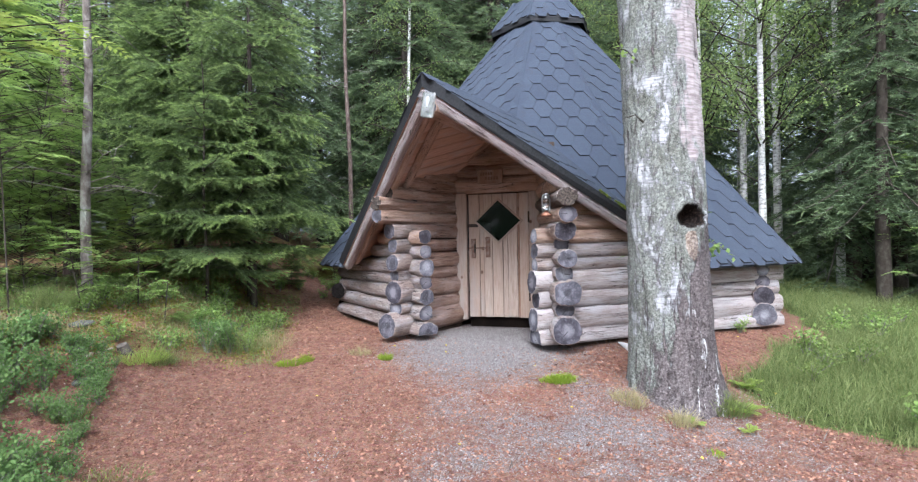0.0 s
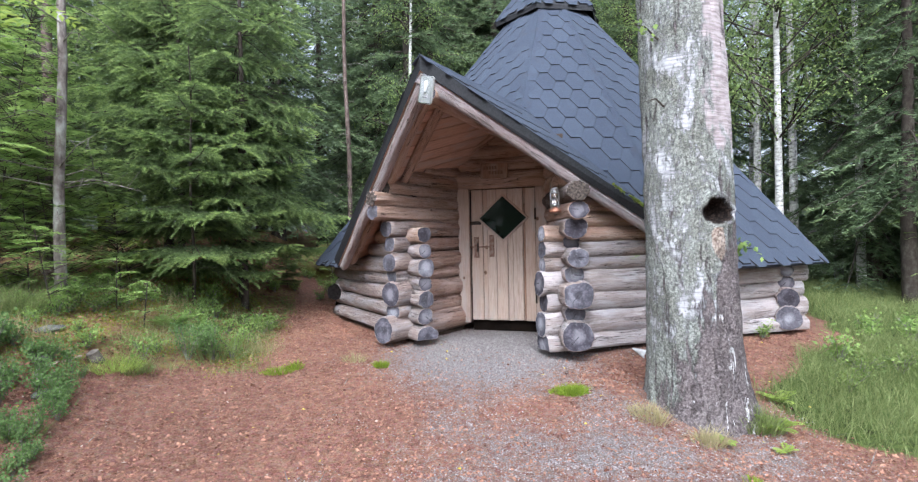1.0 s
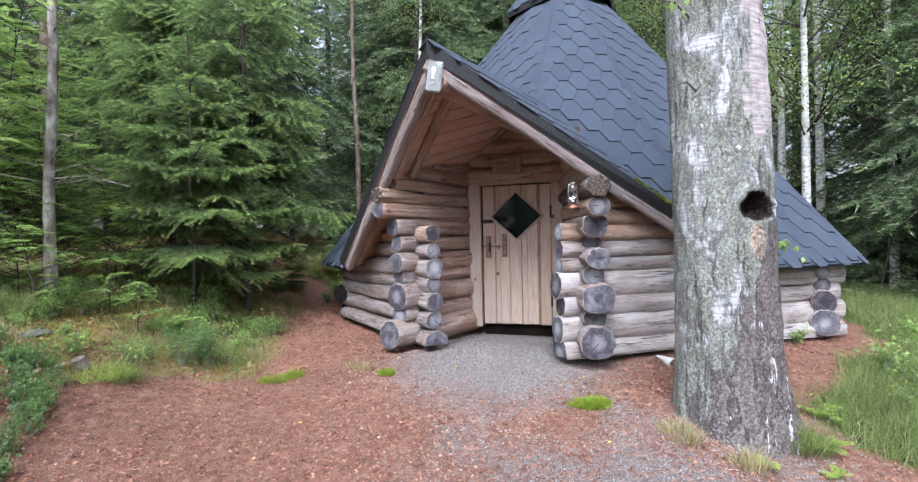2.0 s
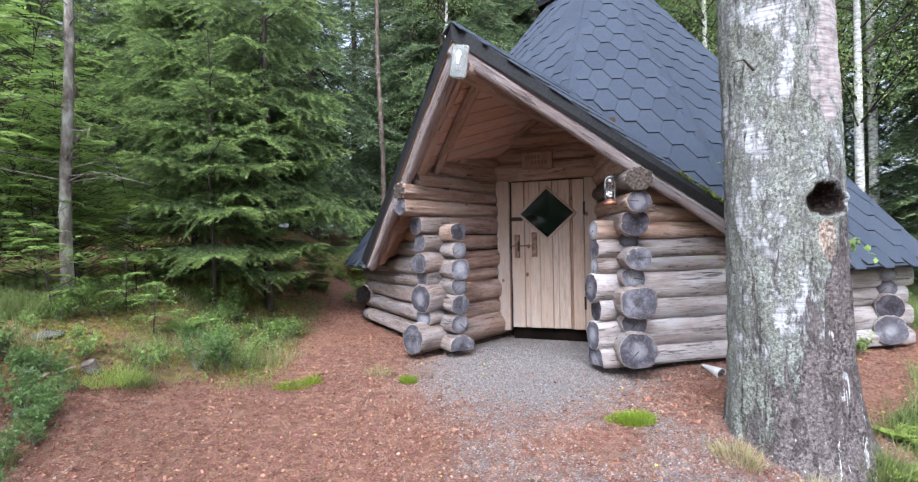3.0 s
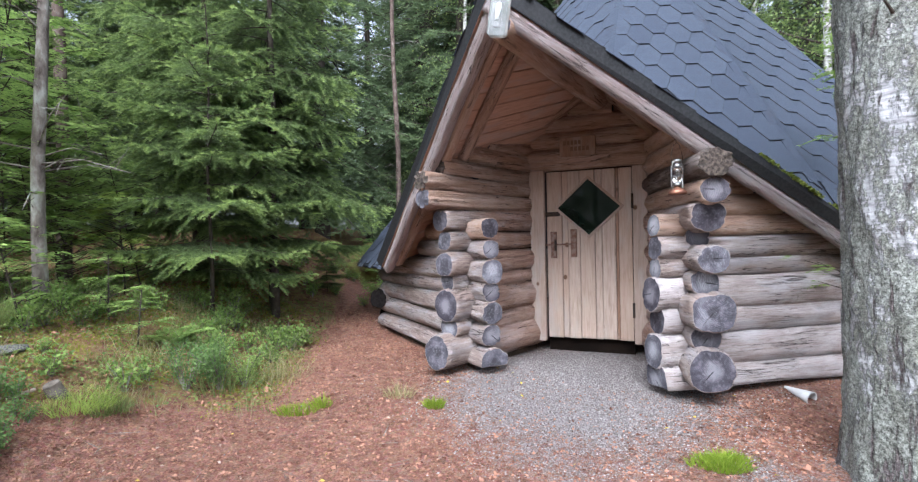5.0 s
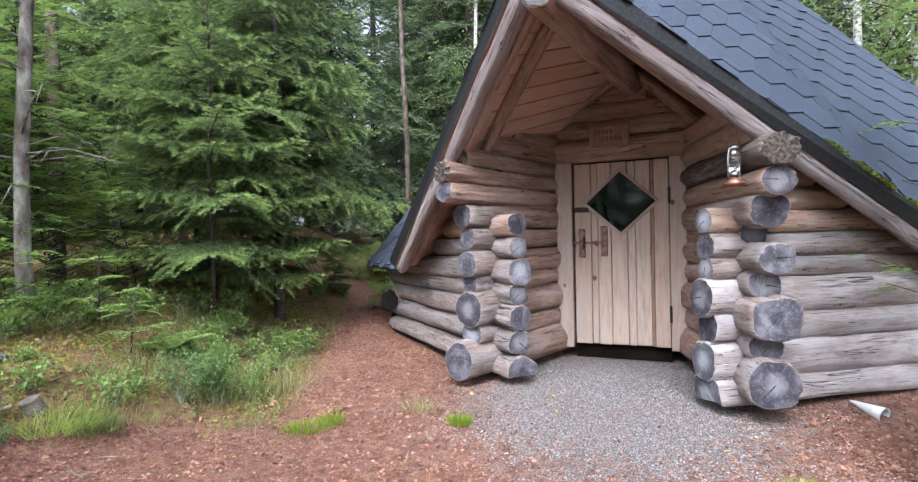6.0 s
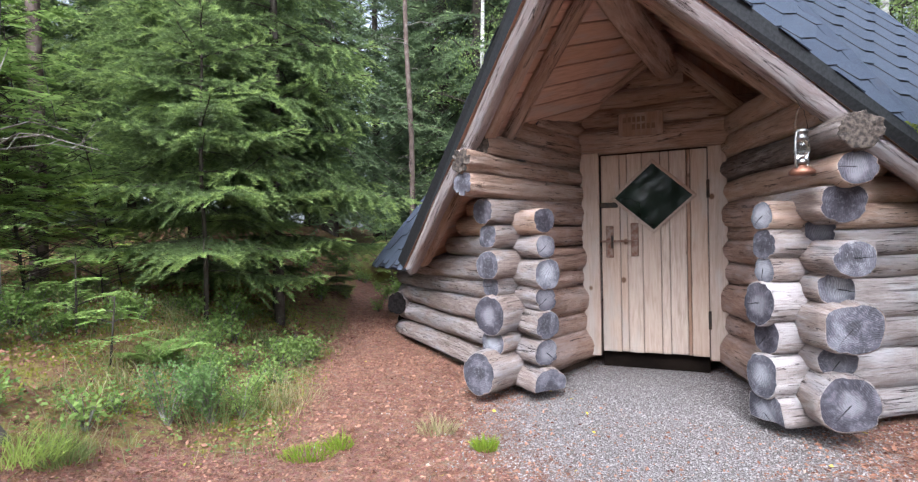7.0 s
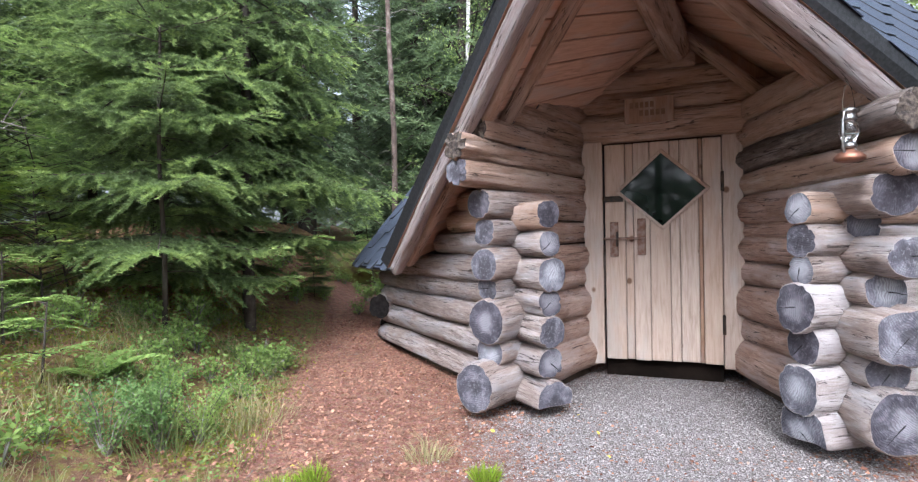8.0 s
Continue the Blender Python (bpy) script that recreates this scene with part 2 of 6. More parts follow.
STONE = plain("grey_stone", (0.05, 0.048, 0.04), (0.17, 0.165, 0.145), 9, 0.9, 0, 0.6)
INSIDE = plain("dark_boards", (0.05, 0.035, 0.025), (0.08, 0.055, 0.04), 6, 0.9)
MOSS = leaf_material("moss", (0.16, 0.175, 0.022), (0.32, 0.31, 0.055), 0.25)
MOSS_EDGE = leaf_material("edge_moss", (0.055, 0.075, 0.014), (0.17, 0.19, 0.03), 0.2)
# near-black without sheen, shade put into the colour of the door gap
GAP_SHADE = plain("gap_shade", (0.008, 0.006, 0.005), (0.014, 0.010, 0.008), 8, 0.9)

LOG_END_BLACK.node_tree.nodes["Principled BSDF"].inputs["Specular IOR Level"].default_value = 0.05
GAP_SHADE.node_tree.nodes["Principled BSDF"].inputs["Specular IOR Level"].default_value = 0.0


def glass_material(name, tint, rough=0.02):
    k = Nodes(name)
    k.b.inputs["Transmission Weight"].default_value = 1.0
    k.b.inputs["IOR"].default_value = 1.45
    return k.set(tint, rough, 0, 0.5)


GLASS = glass_material("lantern_glass", (0.95, 0.97, 0.96))
PANE = plain("dark_pane", (0.012, 0.022, 0.016), (0.016, 0.028, 0.02), 3, 0.04, 0, 0.0)
PANE.node_tree.nodes["Principled BSDF"].inputs["Specular IOR Level"].default_value = 0.6


def shingle_material():
    k = Nodes("roof_shingle")
    grit = k.noise(k.coords((1, 1, 1)), 260, 2, 0.7)
    oi = k.n("ShaderNodeObjectInfo")
    g = k.n("ShaderNodeNewGeometry")
    r = k.math("FRACT", k.math("ADD", oi.outputs["Random"], g.outputs["Random Per Island"]))
    # bluish tone includes sky reflection, put into the base colour
    col = k.mix(r, (0.049, 0.059, 0.083), (0.061, 0.073, 0.099))
    col = k.mix(k.step(grit, 0.35, 0.7), k.mix(0.6, col, (0.03, 0.036, 0.048)), col)
    big = k.noise(k.coords((1, 1, 1), "Object", False), 1.4, 4)
    col = k.mix(k.math("MULTIPLY", k.step(big, 0.52, 0.75), 0.4), col, (0.075, 0.088, 0.113))
    worn = k.noise(k.coords((1, 1, 1), "Object", False), 7, 6, 0.7)
    col = k.mix(k.math("MULTIPLY", k.step(worn, 0.5, 0.68), 0.45), col, (0.052, 0.05, 0.058))
    speck = k.step(k.noise(k.coords((1, 1, 1), "Object", False), 75, 4, 0.7), 0.66, 0.72)
    col = k.mix(k.math("MULTIPLY", speck, 0.6), col, (0.16, 0.165, 0.15))
    k.bump(grit, 0.5, 0.004)
    return k.set(col, 0.92, 0, 0.18)


SHINGLE = shingle_material()
FELT = plain("roof_felt", (0.012, 0.012, 0.013), (0.022, 0.022, 0.024), 60, 0.7, 0, 0.3)


def bark_birch():
    k = Nodes("birch_bark")
    v = k.coords((1, 1, 1), "Object", False)
    horiz = k.noise(k.coords((5, 5, 40), "Object", False), 1.6, 5, 0.6)
    fine = k.noise(v, 58, 5, 0.7)
    finer = k.noise(v, 150, 3, 0.7)
    ragged = k.noise(k.coords((3, 3, 1.6), "Object", False), 3.4, 6, 0.7)
    foot = k.attr("foot")
    # papery white bark with thin dark cross lines
    base = k.ramp(horiz, [(0.3, (0.17, 0.165, 0.17)), (0.42, (0.35, 0.342, 0.348)), (0.6, (0.52, 0.518, 0.522))])
    side = k.attr("smooth")
    clean = k.step(k.math("ADD", side, k.math("MULTIPLY", k.math("SUBTRACT", ragged, 0.5), 2.6)), 0.4, 0.85)
    pink = k.math("MAXIMUM", k.math("MULTIPLY", clean, 0.5), k.math("MULTIPLY", k.step(ragged, 0.6, 0.68), 0.3))
    base = k.mix(pink, base, k.mix(k.step(horiz, 0.42, 0.58), (0.26, 0.165, 0.152), (0.44, 0.31, 0.295)))
    # grey-green crust lichen in clumps, leaving bare white windows
    bare = k.noise(k.coords((1.3, 1.3, 0.8), "Object", False), 3.0, 3, 0.55, 0.6)
    lich = k.noise(k.coords((2.3, 2.3, 0.9), "Object", False), 7, 7, 0.74)
    cover = k.math("SUBTRACT", k.math("ADD", k.math("MULTIPLY", lich, 0.8), k.math("MULTIPLY", fine, 0.5)), k.math("MULTIPLY", k.step(bare, 0.45, 0.75), 0.2))
    mask = k.math("MULTIPLY", k.step(cover, 0.515, 0.605), k.math("SUBTRACT", 1.0, k.math("MULTIPLY", clean, 0.9)))
    crumb = k.math("ADD", k.math("MULTIPLY", fine, 0.6), k.math("MULTIPLY", finer, 0.4))
    lcol = k.ramp(crumb, [(0.38, (0.04, 0.04, 0.034)), (0.5, (0.2, 0.205, 0.18)), (0.6, (0.40, 0.412, 0.375))])
    tone = k.step(k.noise(v, 5, 4, 0.6), 0.4, 0.65)
    lcol = k.mix(k.math("MULTIPLY", tone, 0.6), lcol, k.mix(1.0, lcol, (0.62, 0.6, 0.55), "MULTIPLY"))
    col = k.mix(mask, base, lcol)
    # dark vertical fissures, joining into rough bark near the foot
    fiss = k.noise(k.coords((11, 11, 2.4), "Object", False), 1.5, 6, 0.68, 0.5)
    fm = k.step(k.math("ADD", fiss, k.math("MULTIPLY", foot, 0.34)), 0.575, 0.66)
    rough = k.ramp(crumb, [(0.36, (0.035, 0.028, 0.027)), (0.5, (0.13, 0.108, 0.105)), (0.64, (0.29, 0.255, 0.25))])
    col = k.mix(fm, col, rough)
    flake = k.noise(k.coords((15, 15, 3.4), "Object", False), 1.25, 5, 0.65, 0.7)
    fl = k.step(k.math("ADD", flake, k.math("MULTIPLY", foot, 0.10)), 0.715, 0.735)
    col = k.mix(k.math("MULTIPLY", fl, 0.9), col, k.mix(k.step(horiz, 0.4, 0.6), (0.44, 0.43, 0.425), (0.66, 0.65, 0.64)))
    col = k.mix(k.math("MULTIPLY", k.step(k.math("ADD", k.attr("peel"), k.math("MULTIPLY", k.math("SUBTRACT", fiss, 0.5), 1.4)), 0.45, 0.6), 0.8), col, k.mix(k.step(fine, 0.4, 0.6), (0.2, 0.13, 0.095), (0.50, 0.40, 0.33)))
    col = k.mix(k.step(k.math("ADD", k.attr("hole"), k.math("MULTIPLY", k.math("SUBTRACT", fine, 0.5), 0.9)), 0.15, 0.45), col, k.mix(k.step(fine, 0.45, 0.7), (0.010, 0.007, 0.006), (0.06, 0.04, 0.03)))
    h = k.math("ADD", k.math("MULTIPLY", crumb, 0.8), k.math("SUBTRACT", k.math("MULTIPLY", mask, 0.55), k.math("MULTIPLY", fm, 0.8)))
    k.bump(h, 1.0, 0.02)
    return k.set(col, 0.9, 0, 0.12)


def bark_far(name, a, b, c, zs=3.0):
    k = Nodes(name)
    f = k.noise(k.coords((5, 5, zs)), 2.5, 5, 0.65)
    k.bump(f, 0.6, 0.02)
    return k.set(k.ramp(f, [(0.3, a), (0.5, b), (0.7, c)]), 0.9, 0, 0.1)


BIRCH = bark_birch()
BARK_BIRCH_FAR = bark_far("pale_bark", (0.06, 0.055, 0.05), (0.45, 0.43, 0.40), (0.68, 0.66, 0.63), 9)
BARK_PINE = bark_far("pine_bark", (0.06, 0.047, 0.04), (0.185, 0.16, 0.14), (0.38, 0.38, 0.34), 2.2)
BARK_SPRUCE = bark_far("spruce_bark", (0.035, 0.028, 0.024), (0.062, 0.05, 0.04), (0.10, 0.088, 0.075))
BARK_RED = bark_far("red_bark", (0.06, 0.045, 0.04), (0.12, 0.088, 0.073), (0.19, 0.155, 0.135))
NEEDLE = needle_material("spruce_needle", (0.1, 0.13, 0.058), (0.18, 0.25, 0.088), (0.35, 0.455, 0.14), 0.45)
NEEDLE_DARK = needle_material("old_needle", (0.092, 0.124, 0.068), (0.145, 0.198, 0.096), (0.23, 0.30, 0.13), 0.48)
LEAF = leaf_material("green_leaf", (0.15, 0.24, 0.066), (0.33, 0.44, 0.13), 0.48)
FERN_L = leaf_material("fern_leaf", (0.24, 0.34, 0.06), (0.38, 0.46, 0.12), 0.5)
LEAF_BLUE = leaf_material("shrub_leaf", (0.105, 0.18, 0.062), (0.20, 0.295, 0.098), 0.42)
LEAF_LOW = leaf_material("bank_leaf", (0.11, 0.165, 0.05), (0.24, 0.30, 0.09), 0.4)
LEAF_BIRCH = leaf_material("birch_leaf", (0.16, 0.24, 0.075), (0.32, 0.40, 0.14), 0.56)
GRASS = leaf_material("grass_blade", (0.12, 0.162, 0.052), (0.28, 0.315, 0.125), 0.45)
GRASS_DRY = leaf_material("dry_blade", (0.28, 0.25, 0.12), (0.42, 0.36, 0.2), 0.35)
LITTER = leaf_material("fallen_leaf", (0.10, 0.043, 0.029), (0.44, 0.23, 0.155), 0.1, 0.8)
LITTER_PALE = leaf_material("pale_leaf", (0.32, 0.21, 0.16), (0.48, 0.37, 0.30), 0.1, 0.8)
GRAVEL = leaf_material("gravel", (0.19, 0.168, 0.162), (0.43, 0.392, 0.376), 0.0, 0.9)


def ground_material():
    k = Nodes("forest_floor")
    v = k.coords((1, 1, 1), "Object", False)
    fine = k.noise(v, 95, 5, 0.75)
    mid = k.noise(v, 16, 5, 0.7)
    big = k.noise(v, 1.3, 4)
    vo = k.n("ShaderNodeTexVoronoi")
    vo.inputs["Scale"].default_value = 55
    k.link(v, vo.inputs["Vector"])
    litter = k.ramp(k.math("ADD", k.math("MULTIPLY", mid, 0.45), k.math("MULTIPLY", fine, 0.55)), [(0.33, (0.06, 0.029, 0.021)), (0.47, (0.225, 0.111, 0.079)), (0.58, (0.34, 0.19, 0.14)), (0.70, (0.43, 0.30, 0.24))])
    rough_c = k.mix(0.45, litter, vo.outputs["Color"], "OVERLAY")
    litter = k.mix(0.25, litter, rough_c)
    stone = k.n("ShaderNodeTexVoronoi")
    stone.inputs["Scale"].default_value = 130
    k.link(v, stone.inputs["Vector"])
    sepc = k.n("ShaderNodeSeparateColor")
    k.link(stone.outputs["Color"], sepc.inputs[0])
    grav = k.ramp(sepc.outputs[0], [(0.0, (0.17, 0.15, 0.145)), (0.35, (0.3, 0.274, 0.266)), (0.8, (0.405, 0.373, 0.362)), (1.0, (0.52, 0.485, 0.47))])
    grav = k.mix(k.step(stone.outputs["Distance"], 0.35, 0.65), grav, (0.16, 0.138, 0.13))
    soil = k.ramp(mid, [(0.31, (0.085, 0.048, 0.032)), (0.46, (0.24, 0.13, 0.085)), (0.56, (0.26, 0.19, 0.075)), (0.68, (0.27, 0.265, 0.07))])
    gm = k.step(k.math("ADD", k.attr("gravel"), k.math("MULTIPLY", k.math("SUBTRACT", k.math("ADD", k.math("MULTIPLY", mid, 0.4), k.math("MULTIPLY", fine, 0.6)), 0.5), 1.9)), 0.34, 0.64)
    meadow = k.ramp(mid, [(0.35, (0.035, 0.04, 0.014)), (0.5, (0.085, 0.115, 0.03)), (0.68, (0.15, 0.20, 0.05))])
    sx = k.n("ShaderNodeSeparateXYZ")
    k.link(v, sx.inputs[0])
    soil = k.mix(k.step(sx.outputs[0], 2.2, 3.0), soil, meadow)
    em = k.step(k.math("ADD", k.attr("green"), k.math("MULTIPLY", k.math("SUBTRACT", mid, 0.5), 1.2)), 0.35, 0.65)
    col = k.mix(gm, litter, grav)
    col = k.mix(em, col, soil)
    h = k.math("ADD", k.math("MULTIPLY", fine, 0.7), k.math("MULTIPLY", stone.outputs["Distance"], -0.4))
    k.bump(h, 1.0, 0.03)
    return k.set(col, 0.92, 0, 0.15)


GROUND = ground_material()


# ---- building tools ----
def link_mesh(name, verts, faces, mats, index=None, smooth=False):
    me = bpy.data.meshes.new(name)
    me.from_pydata([tuple(v) for v in verts], [], [tuple(f) for f in faces])
    for m in mats:
        me.materials.append(m)
    if index is not None:
        me.polygons.foreach_set("material_index", np.asarray(index, dtype=np.int32))
    if smooth:
        me.polygons.foreach_set("use_smooth", np.ones(len(me.polygons), dtype=bool))
    me.update()
    return me


def fast_mesh(name, verts, faces, mats, index=None, smooth=False):
    """Mesh from arrays: verts (n, 3), faces (m, 3) or (m, 4)."""
    me = bpy.data.meshes.new(name)
    k = faces.shape[1]
    me.vertices.add(len(verts))
    me.vertices.foreach_set("co", np.ascontiguousarray(verts, dtype=np.float32).ravel())
    me.loops.add(faces.size)
    me.loops.foreach_set("vertex_index", np.ascontiguousarray(faces, dtype=np.int32).ravel())
    me.polygons.add(len(faces))
    me.polygons.foreach_set("loop_start", np.arange(0, faces.size, k, dtype=np.int32))
    me.polygons.foreach_set("loop_total", np.full(len(faces), k, dtype=np.int32))
    for m in mats:
        me.materials.append(m)
    if index is not None:
        me.polygons.foreach_set("material_index", np.asarray(index, dtype=np.int32))
    if smooth:
        me.polygons.foreach_set("use_smooth", np.ones(len(faces), dtype=bool))
    me.update(calc_edges=True)
    return me


def under(ob, parent, m=None, label=""):
    ob.parent = parent
    ob.matrix_basis = m if m is not None else Matrix()
    if label:
        ob["label"] = label
    return ob


def part(name, bm, material, parent, label="", m=None):
    """One bmesh as one mesh object under a thing or a part."""
    me = bpy.data.meshes.new(name)
    bm.to_mesh(me)
    bm.free()
    me.materials.append(material)
    return under(new(name, me), parent, m, label)


def box_bm(sx, sy, sz, at=(0, 0, 0), bevel=0.004):
    bm = bmesh.new()
    bmesh.ops.create_cube(bm, size=1.0, matrix=Matrix.Translation(at) @ Matrix.Diagonal((sx, sy, sz, 1)))
    if bevel:
        bmesh.ops.bevel(bm, geom=bm.edges[:], offset=bevel, segments=1, affect="EDGES")
    return bm


def along(p, q, up=(0, 0, 1)):
    """Pose whose x axis runs from p to q, with its z axis near up."""
    p, q = Vector(p), Vector(q)
    x = (q - p).normalized()
    y = Vector(up).cross(x).normalized()
    z = x.cross(y)
    return Matrix.Translation(p) @ Matrix((x, y, z)).transposed().to_4x4()


def log_mesh(length, r0, r1, seed, flat=0.0, material=None, oval=1.0, power=2.2, ragged=0.0, end=None, tail=None):
    """A peeled log along x from 0 to length, knobbly and split, with sawn ends.

    flat cuts its lower side, oval widens it, power squares its section, ragged frays it;
    end and tail are the materials of its two sawn ends."""
    rng = random.Random(seed)
    sides = 36 if ragged else 28
    nx = max(5, int(length / 0.055))
    ph = [rng.uniform(0, 99) for _ in range(6)]
    tilt0, tilt1 = rng.uniform(-0.10, 0.10), rng.uniform(-0.10, 0.10)
    verts, faces, idx = [], [], []
    knots = [(rng.uniform(0, length), rng.uniform(0, 6.28), rng.uniform(0.03, 0.05)) for _ in range(max(1, int(length * 1.8)))]
    for i in range(nx + 1):
        s = i / nx
        x = s * length
        r = r0 + (r1 - r0) * s
        r *= 1 + 0.045 * noise.noise((x * 2.2, ph[0], 0))
        cy, cz = 0.014 * noise.noise((x * 1.3, ph[1], 1)), 0.010 * noise.noise((x * 1.3, ph[2], 2))
        chamfer = 0.0035 if i in (0, nx) else 0
        for j in range(sides):
            a = 2 * math.pi * j / sides
            ca, sa = math.cos(a), math.sin(a)
            unitr = (abs(ca) ** power + abs(sa) ** power) ** (-1 / power)
            rr = (r - chamfer) * unitr * (1 + 0.11 * noise.noise((ca * 1.1 + ph[3], sa * 1.1, x * 1.1)) + 0.035 * noise.noise((ca * 3 + ph[3], sa * 3, x * 2.2)))
            rr += (0.0035 + 0.022 * ragged) * noise.noise((ca * 7 + ph[4], sa * 7, x * (1.0 + 2 * ragged)))
            split = noise.noise((ca * 2.6 + ph[5], sa * 2.6, x * 0.35))
            rr -= 0.012 * math.exp(-(split / 0.035) ** 2) * (1 + ragged)
            for kx, ka, kr in knots:
                da = (a - ka + math.pi) % (2 * math.pi) - math.pi
                rr += 0.007 * math.exp(-((x - kx) ** 2 + (da * r) ** 2) / kr ** 2)
            y, z = cy + rr * ca * oval, cz + rr * sa
            if flat:
                z = max(z, -r * (1 - flat) + 0.012 * noise.noise((x * 2, ph[1], y * 9)))
            xx = x
            if i in (0, nx):
                xx += (tilt0 if i == 0 else tilt1) * z + (0.004 + 0.022 * ragged) * noise.noise((ca * 2.2 + ph[0], sa * 2.2, i)) * (1 if i else -1)
            verts.append((xx, y, z))
    for i in range(nx):
        for j in range(sides):
            k = (j + 1) % sides
            faces.append((i * sides + j, i * sides + k, (i + 1) * sides + k, (i + 1) * sides + j))
            idx.append(0)
    for i, sgn in ((0, -1), (nx, 1)):
        ring = [i * sides + j for j in range(sides)]
        mid = sum((Vector(verts[j]) for j in ring), Vector()) / sides
        for f in (0.95, 0.55):
            inner = []
            for j in ring:
                p = mid.lerp(Vector(verts[j]), f)
                verts.append((p.x + sgn * 0.003 + 0.008 * ragged * noise.noise(p * 70), p.y, p.z))
                inner.append(len(verts) - 1)
            for a in range(sides):
                b = (a + 1) % sides
                q = (ring[a], ring[b], inner[b], inner[a])
                faces.append(q if sgn > 0 else q[::-1])
                idx.append(0 if f == 0.95 and not ragged else 1 if sgn < 0 else 2)
            ring = inner
        faces.append(tuple(ring) if sgn > 0 else tuple(ring[::-1]))
        idx.append(1 if sgn < 0 else 2)
    me = link_mesh("log", verts, faces, [material or LOG_GREY, end or LOG_END, tail or end or LOG_END], idx)
    me.polygons.foreach_set("use_smooth", np.array([i == 0 for i in idx]))
    return me


SEED = [100]


def put_log(parent, p, q, r0, r1=None, material=None, flat=0.0, name="log", label="", up=(0, 0, 1), **shape):
    SEED[0] += 1
    length = (Vector(q) - Vector(p)).length
    return under(new(name, log_mesh(length, r0, r1 or r0, SEED[0], flat, material, **shape)), parent, along(p, q, up), label)


# ---- ground ----
HUT = pose(1.86, 6.01, 0, 0, 0, -28.8)
HUT_INV = HUT.inverted()


def sm(t):
    t = min(1.0, max(0.0, t))
    return t * t * (3 - 2 * t)


def ground_z(x, y):
    """Height of the forest floor: rises to the hut, with a bank beside the path."""
    z = float(np.interp(y, (-60, -4, 0, 3, 4, 5, 6.2, 8, 14, 60), (-0.4, -0.08, 0, 0.045, 0.13, 0.205, 0.25, 0.26, 0.3, 0.6)))
    bank = sm((-x - 0.9 + 0.1 * (y - 5)) / 1.7) * sm((y - 2.3) / 3.2)
    z += 0.56 * bank
    z += 0.75 * sm((y - 6.6) / 6) * sm((1.2 - x) / 3.0)
    z -= 0.12 * sm((x - 1.9) / 0.7) * sm((3.9 - y) / 0.8)
    lump = 0.25 + 0.75 * max(bank, sm((abs(x - 1) - 4) / 4))
    z += lump * (0.10 * noise.noise((x * 0.8, y * 0.8, 3)) + 0.05 * noise.noise((x * 2.3, y * 2.3, 7)))
    z += 0.012 * noise.noise((x * 5, y * 5, 1))
    u, v = (HUT_INV @ Vector((x, y, 0)))[:2]
    inside = sm((2.9 - max(abs(u - 0.2), abs(v - 1.9))) / 0.7)
    return z * (1 - inside) + 0.224 * inside


def gravel_amount(x, y):
    """Share of bare gravel: full before the door, thinning along the path."""
    u, v = (HUT_INV @ Vector((x, y, 0)))[:2]
    a = 1.15 - math.hypot(u / 1.05, (v + 0.9) / 1.25) * 0.72
    path = sm((x + 0.85 - 0.22 * (y - 2.8)) / 1.5) * sm((4.0 - x) / 1.6)
    b = path * (0.47 + 0.16 * noise.noise((x * 1.5, y * 1.5, 21)) + 0.14 * noise.noise((x * 4.1, y * 4.1, 5)))
    b -= 0.4 * math.exp(-((x - 2.2) / 0.5) ** 2 - ((y - 4.35) / 0.35) ** 2)
    return max(0.0, min(1.0, max(a, b)))


def meadow_edge(y):
    """Where the meadow begins beside the path."""
    return 2.62 + 0.75 * max(0.0, 3.3 - y) + 2.2 * max(0.0, min(y, 4.8) - 3.75) + 0.5 * max(0.0, y - 4.8)


def green_amount(x, y):
    left = sm((-x - 0.56) / 0.35) * sm((y - 4.8 - 0.9 * min(0.0, x + 1.25)) / 0.4)
    fore = sm((-x - 1.25 - 0.25 * (2.6 - y)) / 0.5) * sm((3.4 - y) / 0.8) * 0.8
    right = sm((x - meadow_edge(y) - 0.15 - 0.5 * noise.noise((x * 1.1, y * 1.1, 31))) / 0.45)
    far = sm((y - 9) / 3)
    return max(left * 0.92, fore, right, far * 0.45)


def axis(fine0, fine1, step, far):
    a = list(np.arange(fine0, fine1, step))
    d = step
    lo, hi = fine0, a[-1]
    left, right = [], []
    while lo > -far or hi < far:
        d *= 1.25
        lo, hi = lo - d, hi + d
        left.append(lo), right.append(hi)
    return left[::-1] + a + right


gx, gy = axis(-5.0, 6.5, 0.07, 300), axis(-0.5, 9.5, 0.07, 300)
gverts = np.array([(x, y, ground_z(x, y)) for y in gy for x in gx], dtype=np.float32)
nxg = len(gx)
ii, jj = np.meshgrid(np.arange(len(gy) - 1), np.arange(nxg - 1), indexing="ij")
q0 = (ii * nxg + jj).ravel()
gfaces = np.stack([q0, q0 + 1, q0 + nxg + 1, q0 + nxg], 1)
gme = fast_mesh("ground", gverts, gfaces, [GROUND], smooth=True)
for nm, fn in (("gravel", gravel_amount), ("green", green_amount)):
    gme.attributes.new(nm, "FLOAT", "POINT").data.foreach_set("value", np.array([fn(float(v[0]), float(v[1])) for v in gverts], dtype=np.float32))
ground = tagged(new("ground", gme), "forest floor of reddish leaf litter, grey gravel and mossy soil", "ground", kind="structure")

